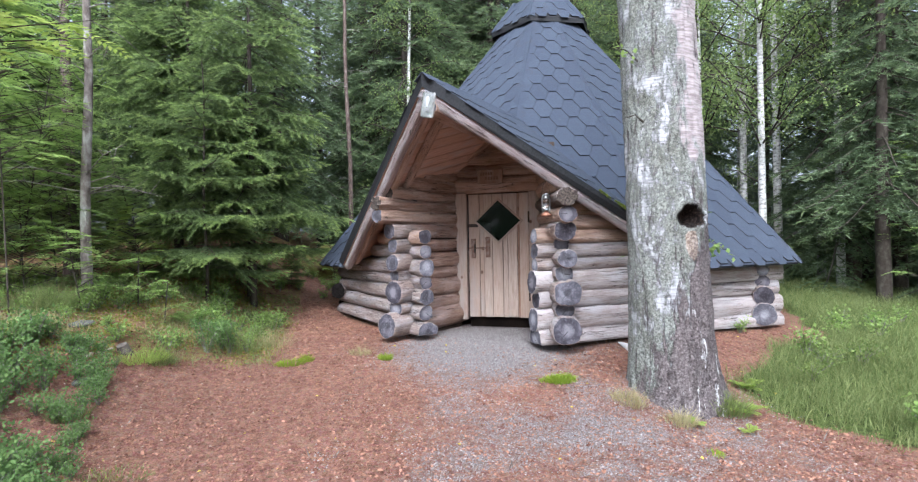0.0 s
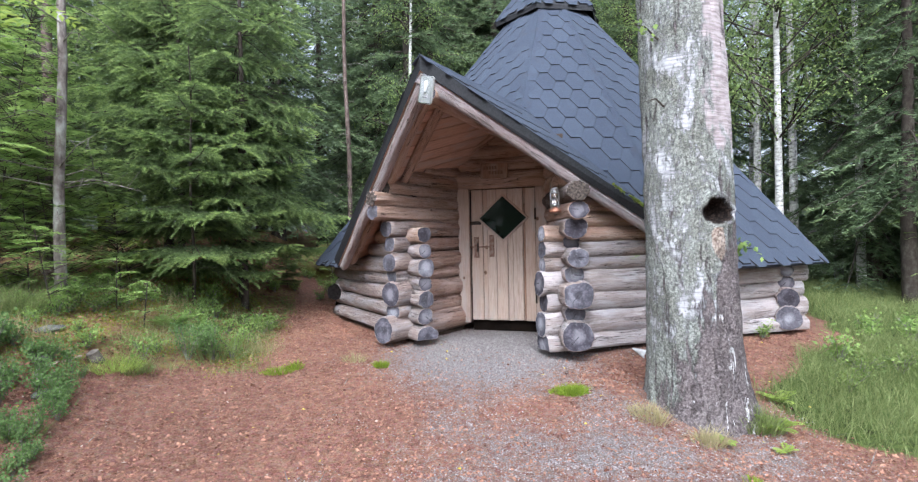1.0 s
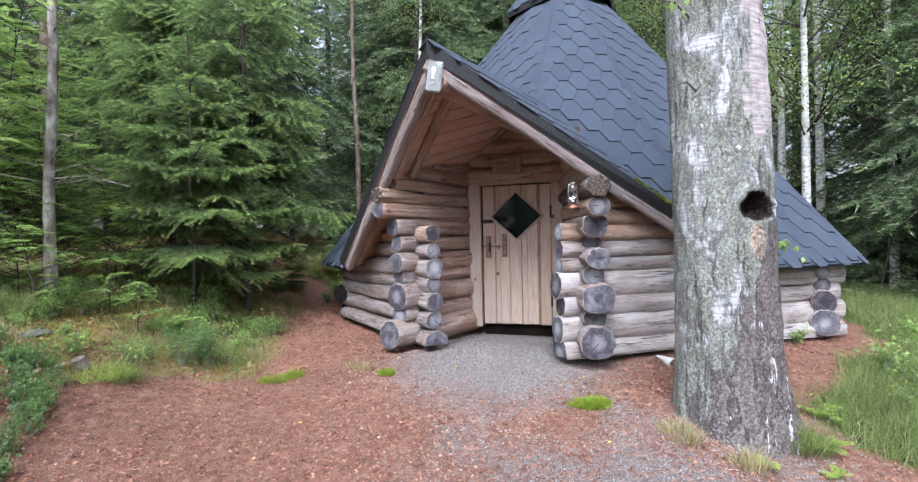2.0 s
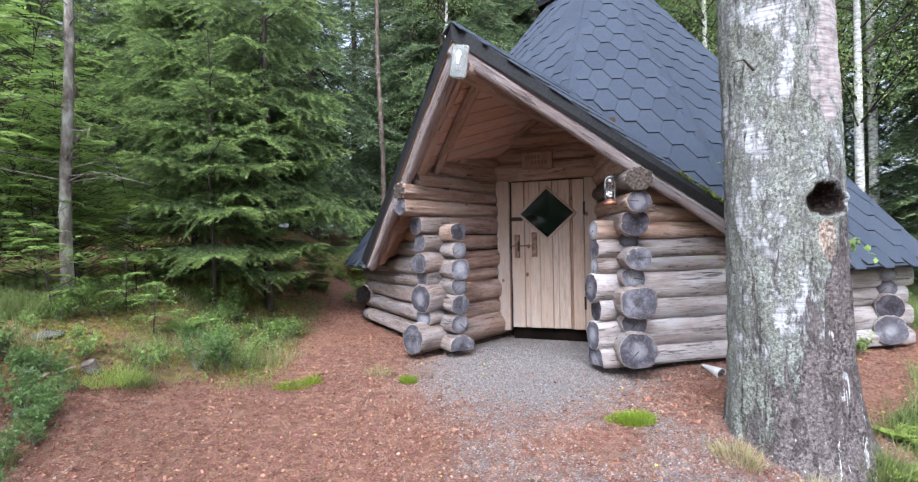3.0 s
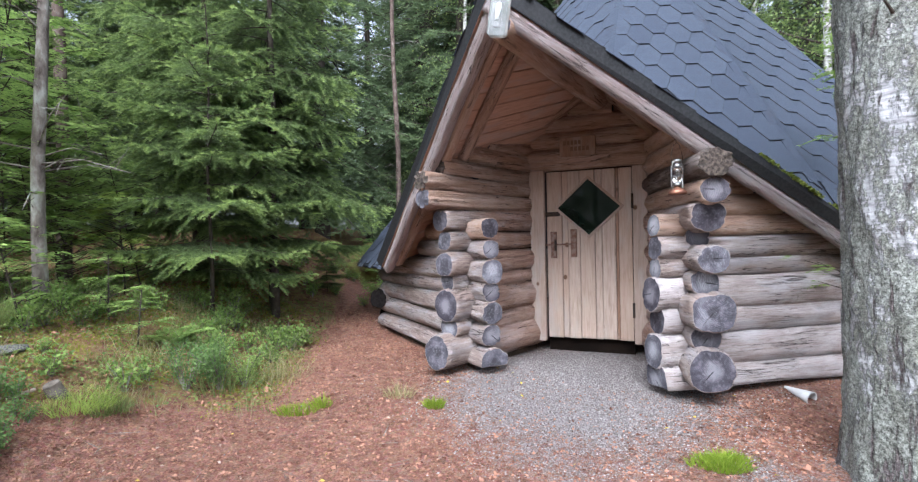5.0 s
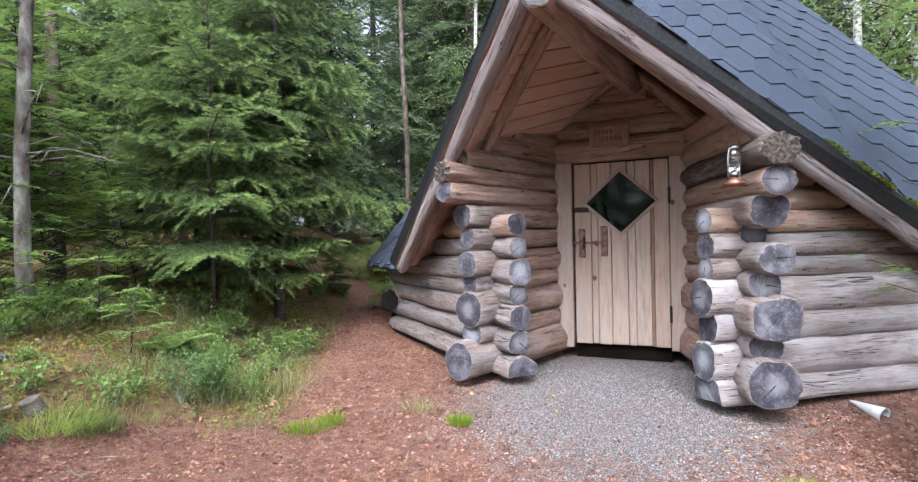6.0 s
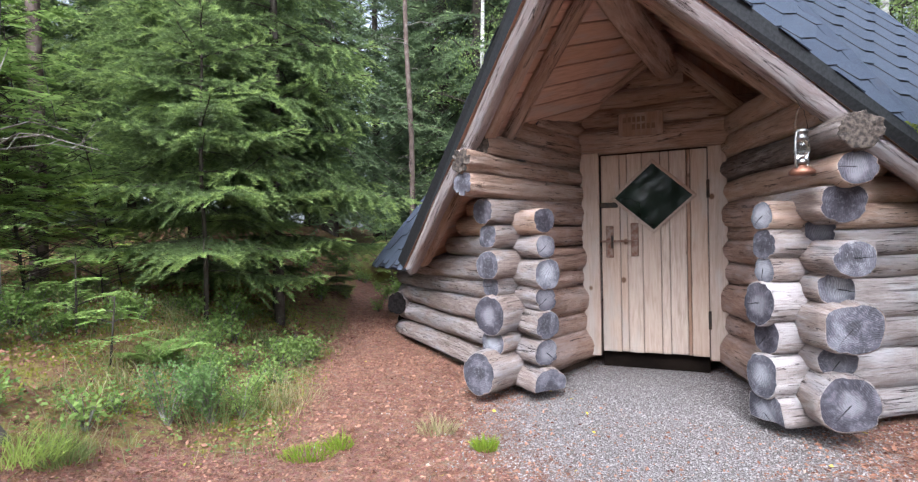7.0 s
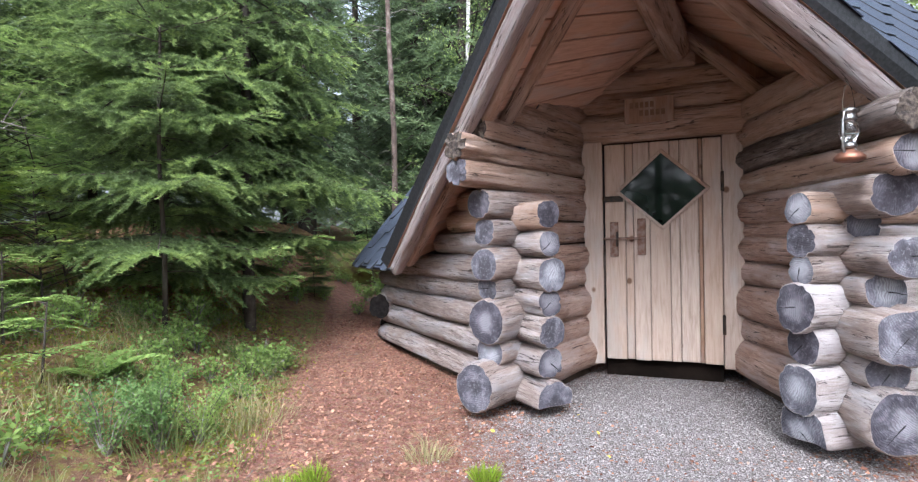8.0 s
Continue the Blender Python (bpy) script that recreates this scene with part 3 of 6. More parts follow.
# ---- log hut ----
hut = tagged(new("log_hut"), "hexagonal log hut with steep grey shingle roof and open porch", "hut")
hut.matrix_basis = HUT
R_END, L_END = Vector((0.52, -1.02)), Vector((-0.64, -1.0))
COR_R, COR_L = Vector((2.90, 0.62)), Vector((-2.50, 0.62))
COR_R2, COR_L2, BACK = Vector((2.90, 3.35)), Vector((-2.50, 3.35)), Vector((0.2, 4.95))


def wall_panel(p, q, z0, z1, name="wall", label="", thick=0.05):
    p, q = Vector((*p, 0)), Vector((*q, 0))
    n = (q - p).length
    bm = box_bm(n, thick, z1 - z0, (n / 2, 0, (z0 + z1) / 2), 0)
    return part(name, bm, INSIDE, hut, label, along(p, q))


def wall_logs(wall, p, q, rows, material=LOG_GREY, ext0=0.0, ext1=0.0, **shape):
    """rows: (z, radius, extra at the start, extra at the end, flat)."""
    inv = wall.matrix_basis.inverted()
    p, q = Vector((*p, 0)), Vector((*q, 0))
    d = (q - p).normalized()
    for z, r, a, b, flat in rows:
        s, e = p - d * (ext0 + a), q + d * (ext1 + b)
        s.z = e.z = z
        put_log(wall, inv @ s, inv @ e, r, r * random.uniform(0.94, 1.03), material, flat, **shape)


WALL_ROWS = [(0.288, 0.132, 0.0, 0.02, 0.75), (0.492, 0.119, 0.02, 0.03, 0), (0.69, 0.094, -0.01, 0.0, 0), (0.87, 0.117, 0.03, 0.06, 0), (1.045, 0.073, 0.0, -0.02, 0), (1.175, 0.082, 0.0, 0.03, 0), (1.322, 0.078, 0.04, 0.0, 0)]
w_r = wall_panel(R_END + (COR_R - R_END).normalized() * 0.35, COR_R, 0.2, 1.1, label="wall of weathered grey round logs")
wall_logs(w_r, R_END, COR_R, WALL_ROWS[:4], LOG_PALE, ext1=0.22, oval=0.92, power=2.5)
wall_logs(w_r, R_END, COR_R, WALL_ROWS[4:5], ext1=0.22)
LEFT_ROWS = [(0.308, 0.125, 0.03, 0.0, 0.95), (0.525, 0.086, 0.0, 0.03, 0), (0.70, 0.092, 0.02, 0.0, 0), (0.857, 0.08, 0.0, 0.05, 0), (1.01, 0.099, 0.02, 0.0, 0), (1.18, 0.075, -0.02, 0.02, 0), (1.338, 0.082, 0.02, 0.0, 0)]
w_l = wall_panel(L_END + (COR_L - L_END).normalized() * 0.35, COR_L, 0.2, 1.1, label="wall of weathered grey round logs")
wall_logs(w_l, L_END, COR_L, LEFT_ROWS[:5], ext1=0.02, tail=LOG_END_BLACK)
SIDE_ROWS = [(0.395, 0.135, 0.04, 0, 0), (0.60, 0.115, 0.03, 0, 0), (0.76, 0.085, -0.05, 0, 0), (0.90, 0.075, -0.03, 0, 0), (1.02, 0.06, -0.08, 0, 0)]
for p, q in ((COR_R, COR_R2), (COR_R2, BACK), (BACK, COR_L2), (COR_L2, COR_L)):
    w = wall_panel(p, q, 0.2, 1.05, label="wall of weathered grey round logs")
    if q == COR_L:
        wall_logs(w, p, q, SIDE_ROWS[1:2], ext0=0.18, ext1=0.2, end=LOG_END_BLACK, ragged=0.15)
        wall_logs(w, p, q, SIDE_ROWS[:1] + SIDE_ROWS[2:], ext0=0.18, ext1=-0.05, end=LOG_END_BLACK)
    else:
        wall_logs(w, p, q, SIDE_ROWS, ext0=0.18, ext1=0.18)

# porch side walls, whose log ends stand forward as stacked columns
PR0, PR1 = Vector((0.49, 0.06)), Vector((0.83, -1.12))
PL0, PL1 = Vector((-0.58, 0.06)), Vector((-0.985, -1.08))
w_pr = wall_panel(PR0, PR0.lerp(PR1, 0.75), 0.2, 1.9, label="porch side wall of brown round logs")
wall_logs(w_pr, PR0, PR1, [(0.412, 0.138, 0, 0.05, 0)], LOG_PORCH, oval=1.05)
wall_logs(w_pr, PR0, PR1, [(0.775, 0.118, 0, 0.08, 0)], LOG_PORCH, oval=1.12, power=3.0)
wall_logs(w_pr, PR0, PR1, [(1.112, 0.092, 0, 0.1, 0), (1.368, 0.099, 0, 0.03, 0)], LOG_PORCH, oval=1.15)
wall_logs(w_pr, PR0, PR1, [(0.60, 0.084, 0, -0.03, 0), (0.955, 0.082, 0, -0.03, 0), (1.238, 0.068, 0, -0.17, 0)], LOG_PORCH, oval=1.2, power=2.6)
wall_logs(w_pr, PR0, PR1, [(1.53, 0.083, 0, 0.12, 0), (1.845, 0.09, 0, -0.04, 0), (2.00, 0.09, 0, -0.38, 0)], LOG_BROWN, oval=1.2, end=LOG_END)
wall_logs(w_pr, PR0, PR1, [(1.69, 0.09, 0, 0.17, 0)], LOG_ROTTEN, oval=1.2, ragged=0.45, end=LOG_END_OLD)
w_pl = wall_panel(PL0, PL0.lerp(PL1, 0.75), 0.2, 1.9, label="porch side wall of brown round logs")
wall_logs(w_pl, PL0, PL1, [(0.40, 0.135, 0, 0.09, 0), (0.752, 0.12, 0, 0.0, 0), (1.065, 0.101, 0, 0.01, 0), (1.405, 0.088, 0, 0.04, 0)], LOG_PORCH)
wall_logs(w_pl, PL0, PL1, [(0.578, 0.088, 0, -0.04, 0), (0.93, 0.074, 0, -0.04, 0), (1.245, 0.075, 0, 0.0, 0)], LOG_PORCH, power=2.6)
wall_logs(w_pl, PL0, PL1, [(1.558, 0.078, 0, 0.22, 0)], LOG_BROWN, ragged=0.35, end=LOG_END)
wall_logs(w_pl, PL0, PL1, [(1.69, 0.066, 0, 0.24, 0), (1.81, 0.066, 0, 0.05, 0)], LOG_BROWN, ragged=0.8, end=LOG_END_OLD)
wall_logs(w_pl, PL0, PL1, [(1.94, 0.08, 0, -0.25, 0), (2.06, 0.075, 0, -0.5, 0)], LOG_BROWN)

# front wall with the door
w_d = wall_panel((-0.7, 0.10), (0.62, 0.10), 1.84, 2.45, label="gable of brown round logs over the door")
wall_logs(w_d, (-0.72, 0.0), (0.66, 0.0), [(1.965, 0.105, 0, 0, 0), (2.13, 0.09, -0.05, -0.05, 0), (2.27, 0.085, -0.3, -0.3, 0), (2.40, 0.08, -0.5, -0.5, 0)], LOG_BROWN)
for o in w_d.children[1:]:
    o.location.y += 0.03


def board(name, u0, u1, z0, z1, v0, v1, material, parent, label="", bevel=0.004):
    bm = box_bm(u1 - u0, v1 - v0, z1 - z0, (0, 0, (z1 - z0) / 2), bevel)
    return part(name, bm, material, parent, label, Matrix.Translation(((u0 + u1) / 2, (v0 + v1) / 2, z0)))


bm = bmesh.new()
edge = [(-0.556 - 0.016 * abs(math.sin((z - 0.33) * 18.5)) + 0.006 * noise.noise((z * 6, 4, 0)), z) for z in np.linspace(0.33, 1.865, 60)]
bm.faces.new([bm.verts.new((u, -0.03, z)) for u, z in [(-0.437, 1.865), (-0.437, 0.33)][::-1] + edge[::-1]])
bmesh.ops.recalc_face_normals(bm, faces=bm.faces[:])
bmesh.ops.solidify(bm, geom=bm.faces[:], thickness=-0.06)
part("door_jamb", bm, TRIM_WOOD, hut, "pale wooden door jamb scribed round the logs")
board("door_jamb", 0.318, 0.44, 0.33, 1.865, -0.03, 0.03, TRIM_WOOD, hut, "pale wooden door jamb")
# added board, coloured near-black for the shade in the gap under the door
board("threshold", -0.436, 0.317, 0.2, 0.362, 0.045, 0.2, GAP_SHADE, hut, "near-black board giving the shaded gap under the door")
door = board("door", -0.428, 0.312, 0.366, 1.85, 0.01, 0.03, INSIDE, hut, "closed plank door of pale unpainted wood", 0)
PLANKS = [(-0.427, -0.291, 0), (-0.288, -0.238, 1), (-0.235, -0.131, 0), (-0.128, -0.003, 0), (0.0, 0.058, 1), (0.061, 0.174, 0), (0.177, 0.199, 1), (0.202, 0.313, 0)]
di = door.matrix_basis.inverted()
for u0, u1, back in PLANKS:
    z0 = 0.352 + random.uniform(-0.008, 0.008)
    p = board("plank", u0, u1, z0, 1.852, -0.022 + 0.012 * back, 0.008, DOOR_WARM if back and u0 > 0.1 else DOOR_WOOD, door, "", 0.005)
    p.matrix_basis = di @ p.matrix_basis
WIN = [(-0.34, 1.52), (-0.055, 1.785), (0.232, 1.52), (-0.05, 1.262)]
bm = bmesh.new()
bm.faces.new([bm.verts.new((u, -0.034, z)) for u, z in WIN])
bmesh.ops.solidify(bm, geom=bm.faces[:], thickness=0.006)
pane = part("window_pane", bm, PANE, door, "dark diamond window pane", di)
for (u0, z0), (u1, z1) in zip(WIN, WIN[1:] + WIN[:1]):
    a, b = Vector((u0, -0.036, z0)), Vector((u1, -0.036, z1))
    m = along(a, b, (0, -1, 0))
    n = (b - a).length
    part("window_bead", box_bm(n + 0.02, 0.022, 0.018, (n / 2, 0, 0.0), 0.003), TRIM_WOOD, door, "thin pale wooden bead", di @ m)
# strap, latch, keeper and hinges
part("strap", box_bm(0.215, 0.006, 0.04, (-0.41, -0.037, 1.47), 0.002), IRON, door, "black iron strap", di)
latch = part("latch", box_bm(0.3, 0.012, 0.016, (-0.31, -0.052, 1.195), 0.003), RUST, door, "rusty sliding bolt", di)
for u, z0, z1 in ((-0.365, 1.07, 1.31), (-0.185, 1.08, 1.33)):
    part("bolt_plate", box_bm(0.055, 0.02, z1 - z0, (u, -0.034, (z0 + z1) / 2), 0.003), RUST, door, "worn wooden bolt guide", di)
part("keeper", box_bm(0.052, 0.03, 0.27, (-0.475, -0.044, 1.19), 0.004), TRIM_WOOD, hut, "wooden bolt keeper on the jamb")
part("handle", box_bm(0.016, 0.03, 0.1, (-0.345, -0.058, 1.19), 0.004), IRON, door, "small iron handle", di)
for z in (0.62, 1.56):
    part("hinge", box_bm(0.02, 0.012, 0.13, (0.316, -0.034, z), 0.003), IRON, door, "narrow steel hinge", di)
# carved sign on the lintel
sign = part("sign_board", box_bm(0.31, 0.02, 0.17, (-0.125, -0.115, 2.05), 0.003), SIGN_WOOD, hut, "small wooden sign with worn unreadable lettering")
for u0, u1, z in ((-0.25, -0.09, 2.085), (-0.19, -0.02, 2.03)):
    n = 5
    for i in range(n):
        c = u0 + (u1 - u0) * (i + 0.5) / n
        part("sign_bar", box_bm((u1 - u0) / n * 0.7, 0.003, 0.038, (c, -0.127, z), 0), CARVED, sign)

# ---- main roof ----
HUB = Vector((0.18, 2.61, 0.0))
EAVE_Z, APEX_Z, TOP_Z = 0.98, 5.53, 4.66
AZ = [-1.0, 26.7, 57.9, 90, 120, 150, 180, 210, 240, 270, 303.3, 331.5]
REACH = [3.92, 3.70, 3.72, 3.7, 3.7, 3.7, 3.7, 3.7, 3.7, 3.7, 3.66, 3.62]
N_HIP = len(AZ)


def hip_at(i, z):
    """Point of hip i at the height z."""
    r = REACH[i] * (APEX_Z - z) / (APEX_Z - EAVE_Z)
    return Vector((HUB.x + r * math.sin(radians(AZ[i])), HUB.y - r * math.cos(radians(AZ[i])), z))


CORN = [hip_at(i, EAVE_Z) for i in range(N_HIP)]
CROWN = [hip_at(i, TOP_Z) for i in range(N_HIP)]
PEAK = Vector((-0.286, -1.968, 2.627))
SADDLE = hip_at(0, 2.69)
GATE = SADDLE + (SADDLE - PEAK).normalized() * 0.25
FOOT_R, FOOT_L = Vector((2.03, -0.262, 1.02)), Vector((-1.98, -0.346, 1.015))
FELT_THICK = 0.092


def porch_plane(foot):
    f = (foot - PEAK).normalized()
    n = f.cross(GATE - PEAK).normalized()
    return f, (n if n.z > 0 else -n)


PORCH_N = {0: porch_plane(FOOT_R)[1], 1: porch_plane(FOOT_R)[1], 10: porch_plane(FOOT_L)[1], 11: porch_plane(FOOT_L)[1]}


APEX = Vector((HUB.x, HUB.y, APEX_Z))


def face_frame(p, q, top):
    """Roof face over the eave p to q: origin, along, up-slope and outward axes."""
    x = (q - p).normalized()
    n = x.cross(top - p).normalized()
    return p, x, n.cross(x), n


bm = bmesh.new()
for i in range(N_HIP):
    j = (i + 1) % N_HIP
    fb = bmesh.new()
    fb.faces.new([fb.verts.new(c) for c in (CORN[i], CORN[j], CROWN[j], CROWN[i])])
    if i in PORCH_N:
        bmesh.ops.bisect_plane(fb, geom=fb.verts[:] + fb.edges[:] + fb.faces[:], plane_co=PEAK + PORCH_N[i] * 0.03, plane_no=PORCH_N[i], clear_inner=True)
    for fc in fb.faces:
        bm.faces.new([bm.verts.new(v.co) for v in fc.verts])
    fb.free()
bmesh.ops.remove_doubles(bm, verts=bm.verts[:], dist=0.001)
bmesh.ops.recalc_face_normals(bm, faces=bm.faces[:])
bmesh.ops.solidify(bm, geom=bm.faces[:], thickness=0.04)
roof = part("roof", bm, SHINGLE, hut, "steep hexagonal roof of grey-blue hexagon shingles")
PITCH, EXPO = 0.365, 0.18


def tab_mesh():
    """A shingle tab: half hexagon with a lifted lip, widening to the full pitch under the next row."""
    P, e = PITCH, EXPO
    half = [(0.15, 0.0, 0.0140), (0.20, 0.25, 0.0098), (0.345, 0.97, 0.0075), (0.495, 1.02, 0.0060), (0.495, 2.1, 0.0008)]
    right = [(x * P, y * e, z) for x, y, z in half]
    base = [(-x, y, z) for x, y, z in right[::-1]] + right
    n = len(base)
    # bitumen edges are black; lip and flare widen them into painted shadow lines
    flare = [0.0045 if 2 <= k <= 7 else 0.0 for k in range(n)]
    bot = [(x + math.copysign(flare[k], x), y - flare[k] * 0.4, 0.0003) for k, (x, y, z) in enumerate(base)]
    faces = [(n + k, n + k + 1, n + n - 2 - k, n + n - 1 - k) for k in range(n // 2 - 1)]
    faces += [(k, (k + 1) % n, n + (k + 1) % n, n + k) for k in range(n)]
    return link_mesh("shingle", bot + base, faces, [SHINGLE, FELT], TAB_SLOTS)


TAB_SLOTS = [0] * 6 + [1] * 5 + [0] * 3
TAB = tab_mesh()


def clipped_tab(xc, y, ax, ah, width):
    """A tab cut off along the hips of its face."""
    vs = []
    for v in TAB.vertices:
        f = min(1.0, max(0.0, (y + v.co.y) / ah))
        lo, hi = f * ax + 0.01, width + f * (ax - width) - 0.01
        vs.append((min(max(v.co.x, lo - xc), hi - xc), v.co.y, v.co.z))
    if max(v[0] for v in vs) - min(v[0] for v in vs) < 0.03:
        return None
    return link_mesh("shingle", vs, [tuple(p.vertices) for p in TAB.polygons], [SHINGLE, FELT], TAB_SLOTS)


def shingle_face(p, q, top, height, as_parts, parent, clip=None, rest=None):
    """Rows of hexagon tabs on one face; tabs past the hips are left off."""
    o, x, up, n = face_frame(p, q, top)
    width = (q - p).length
    ax = (top - p).dot(x)
    ah = (top - p).dot(up)
    rows = int(height / EXPO)
    for r in range(-1, rows):
        y0 = r * EXPO + 0.02
        f = min(1.0, max(0.0, (y0 + EXPO * 0.6) / ah))
        a, b = f * ax, width + f * (ax - width)
        k0, k1 = int(a / PITCH) - 1, int(b / PITCH) + 2
        for k in range(k0, k1):
            xc = (k + (0.5 if r % 2 else 0.0)) * PITCH
            if xc < a - PITCH * 0.4 or xc > b + PITCH * 0.4:
                continue
            y = max(y0, -0.03)
            m = Matrix((x, up, n)).transposed().to_4x4()
            m.translation = o + x * xc + up * y + n * (0.004 + 0.0006 * random.random())
            if clip and not clip(m.translation):
                continue
            me = TAB
            if xc < a + PITCH * 0.75 or xc > b - PITCH * 0.75:
                me = clipped_tab(xc, y, ax, ah, width)
            else:
                m = m @ Matrix.Rotation(random.uniform(-0.008, 0.008), 4, "Z")
            if me is None:
                continue
            if as_parts:
                under(new("shingle", me), parent, m)
            else:
                rest.append((m, me))


REST = []
SHOWN = []
for i in range(N_HIP):
    SHOWN.append((CORN[i], CORN[(i + 1) % N_HIP], i))


def join_tabs(name, ms, parent, label):
    fl = [tuple(p.vertices) for p in TAB.polygons]
    verts, faces = [], []
    for m, me in ms:
        k = len(verts)
        verts.extend((m @ v.co)[:] for v in me.vertices)
        faces.extend(tuple(k + i for i in f) for f in fl)
    ob = under(new(name, link_mesh(name, verts, faces, [SHINGLE, FELT], TAB_SLOTS * len(ms))), parent, None, label)
    ob["kind"] = "stuff"
    return ob


def strip(p, q, width, n1, n2, lift, name, parent, material, thick=0.006):
    """A bent cap along the line p to q, lying on two faces with the normals n1 and n2."""
    d = (q - p).normalized()
    bm = bmesh.new()
    steps = max(2, int((q - p).length / 0.16))
    mid = (n1 + n2).normalized()
    s1, s2 = d.cross(n1).normalized(), n2.cross(d).normalized()
    if s1.dot(n2) > 0:
        s1, s2 = -s1, -s2
    rows = []
    for i in range(steps + 1):
        c = p.lerp(q, i / steps) + mid * (lift + 0.004 * (i % 2))
        rows.append([bm.verts.new(c + s1 * width - mid * 0.002), bm.verts.new(c + mid * 0.006), bm.verts.new(c + s2 * width - mid * 0.002)])
    for a, b in zip(rows, rows[1:]):
        bm.faces.new((a[0], a[1], b[1], b[0]))
        bm.faces.new((a[1], a[2], b[2], b[1]))
    bmesh.ops.recalc_face_normals(bm, faces=bm.faces[:])
    bmesh.ops.solidify(bm, geom=bm.faces[:], thickness=thick)
    return part(name, bm, material, parent, "folded shingle cap along the hip")


NORM = [face_frame(CORN[i], CORN[(i + 1) % N_HIP], APEX)[3] for i in range(N_HIP)]
CAP_FOOT = {0: 2.74, 1: 1.62, 11: 1.62}
for i in range(N_HIP):
    strip(hip_at(i, CAP_FOOT.get(i, EAVE_Z)), CROWN[i], 0.11 if i == 0 else 0.06, NORM[i - 1], NORM[i], 0.010, "hip_cap", roof, SHINGLE)

# cowl over the smoke hole
bm = bmesh.new()
rings = []
for r, z in ((0.86, 4.64), (0.86, 4.71), (0.46, 5.22), (0.40, 5.2), (0.74, 4.64)):
    rings.append([bm.verts.new((HUB.x + r * math.sin(radians(60 * k - 4)), HUB.y - r * math.cos(radians(60 * k - 4)), z)) for k in range(6)])
for a, b in zip(rings, rings[1:]):
    for k in range(6):
        j = (k + 1) % 6
        bm.faces.new((a[k], a[j], b[j], b[k]))
bmesh.ops.recalc_face_normals(bm, faces=bm.faces[:])
cowl = part("cowl", bm, FELT, hut, "hexagonal shingled smoke cowl with a black rim")
CR = [Vector((HUB.x + 0.86 * math.sin(radians(60 * k - 4)), HUB.y - 0.86 * math.cos(radians(60 * k - 4)), 4.715)) for k in range(6)]
CA = Vector((HUB.x, HUB.y, 4.715 + 0.86 * 0.505 / 0.40))
COWL_MS = []
for k in range(6):
    shingle_face(CR[k], CR[(k + 1) % 6], CA, 0.5, False, cowl, None, COWL_MS)
CN = [face_frame(CR[k], CR[(k + 1) % 6], CA)[3] for k in range(6)]
for k in range(6):
    strip(CR[k], CR[k].lerp(CA, 0.46), 0.07, CN[k - 1], CN[k], 0.014, "cowl_cap", cowl, SHINGLE)
join_tabs("cowl_shingles", COWL_MS, cowl, "grey hexagon shingles")

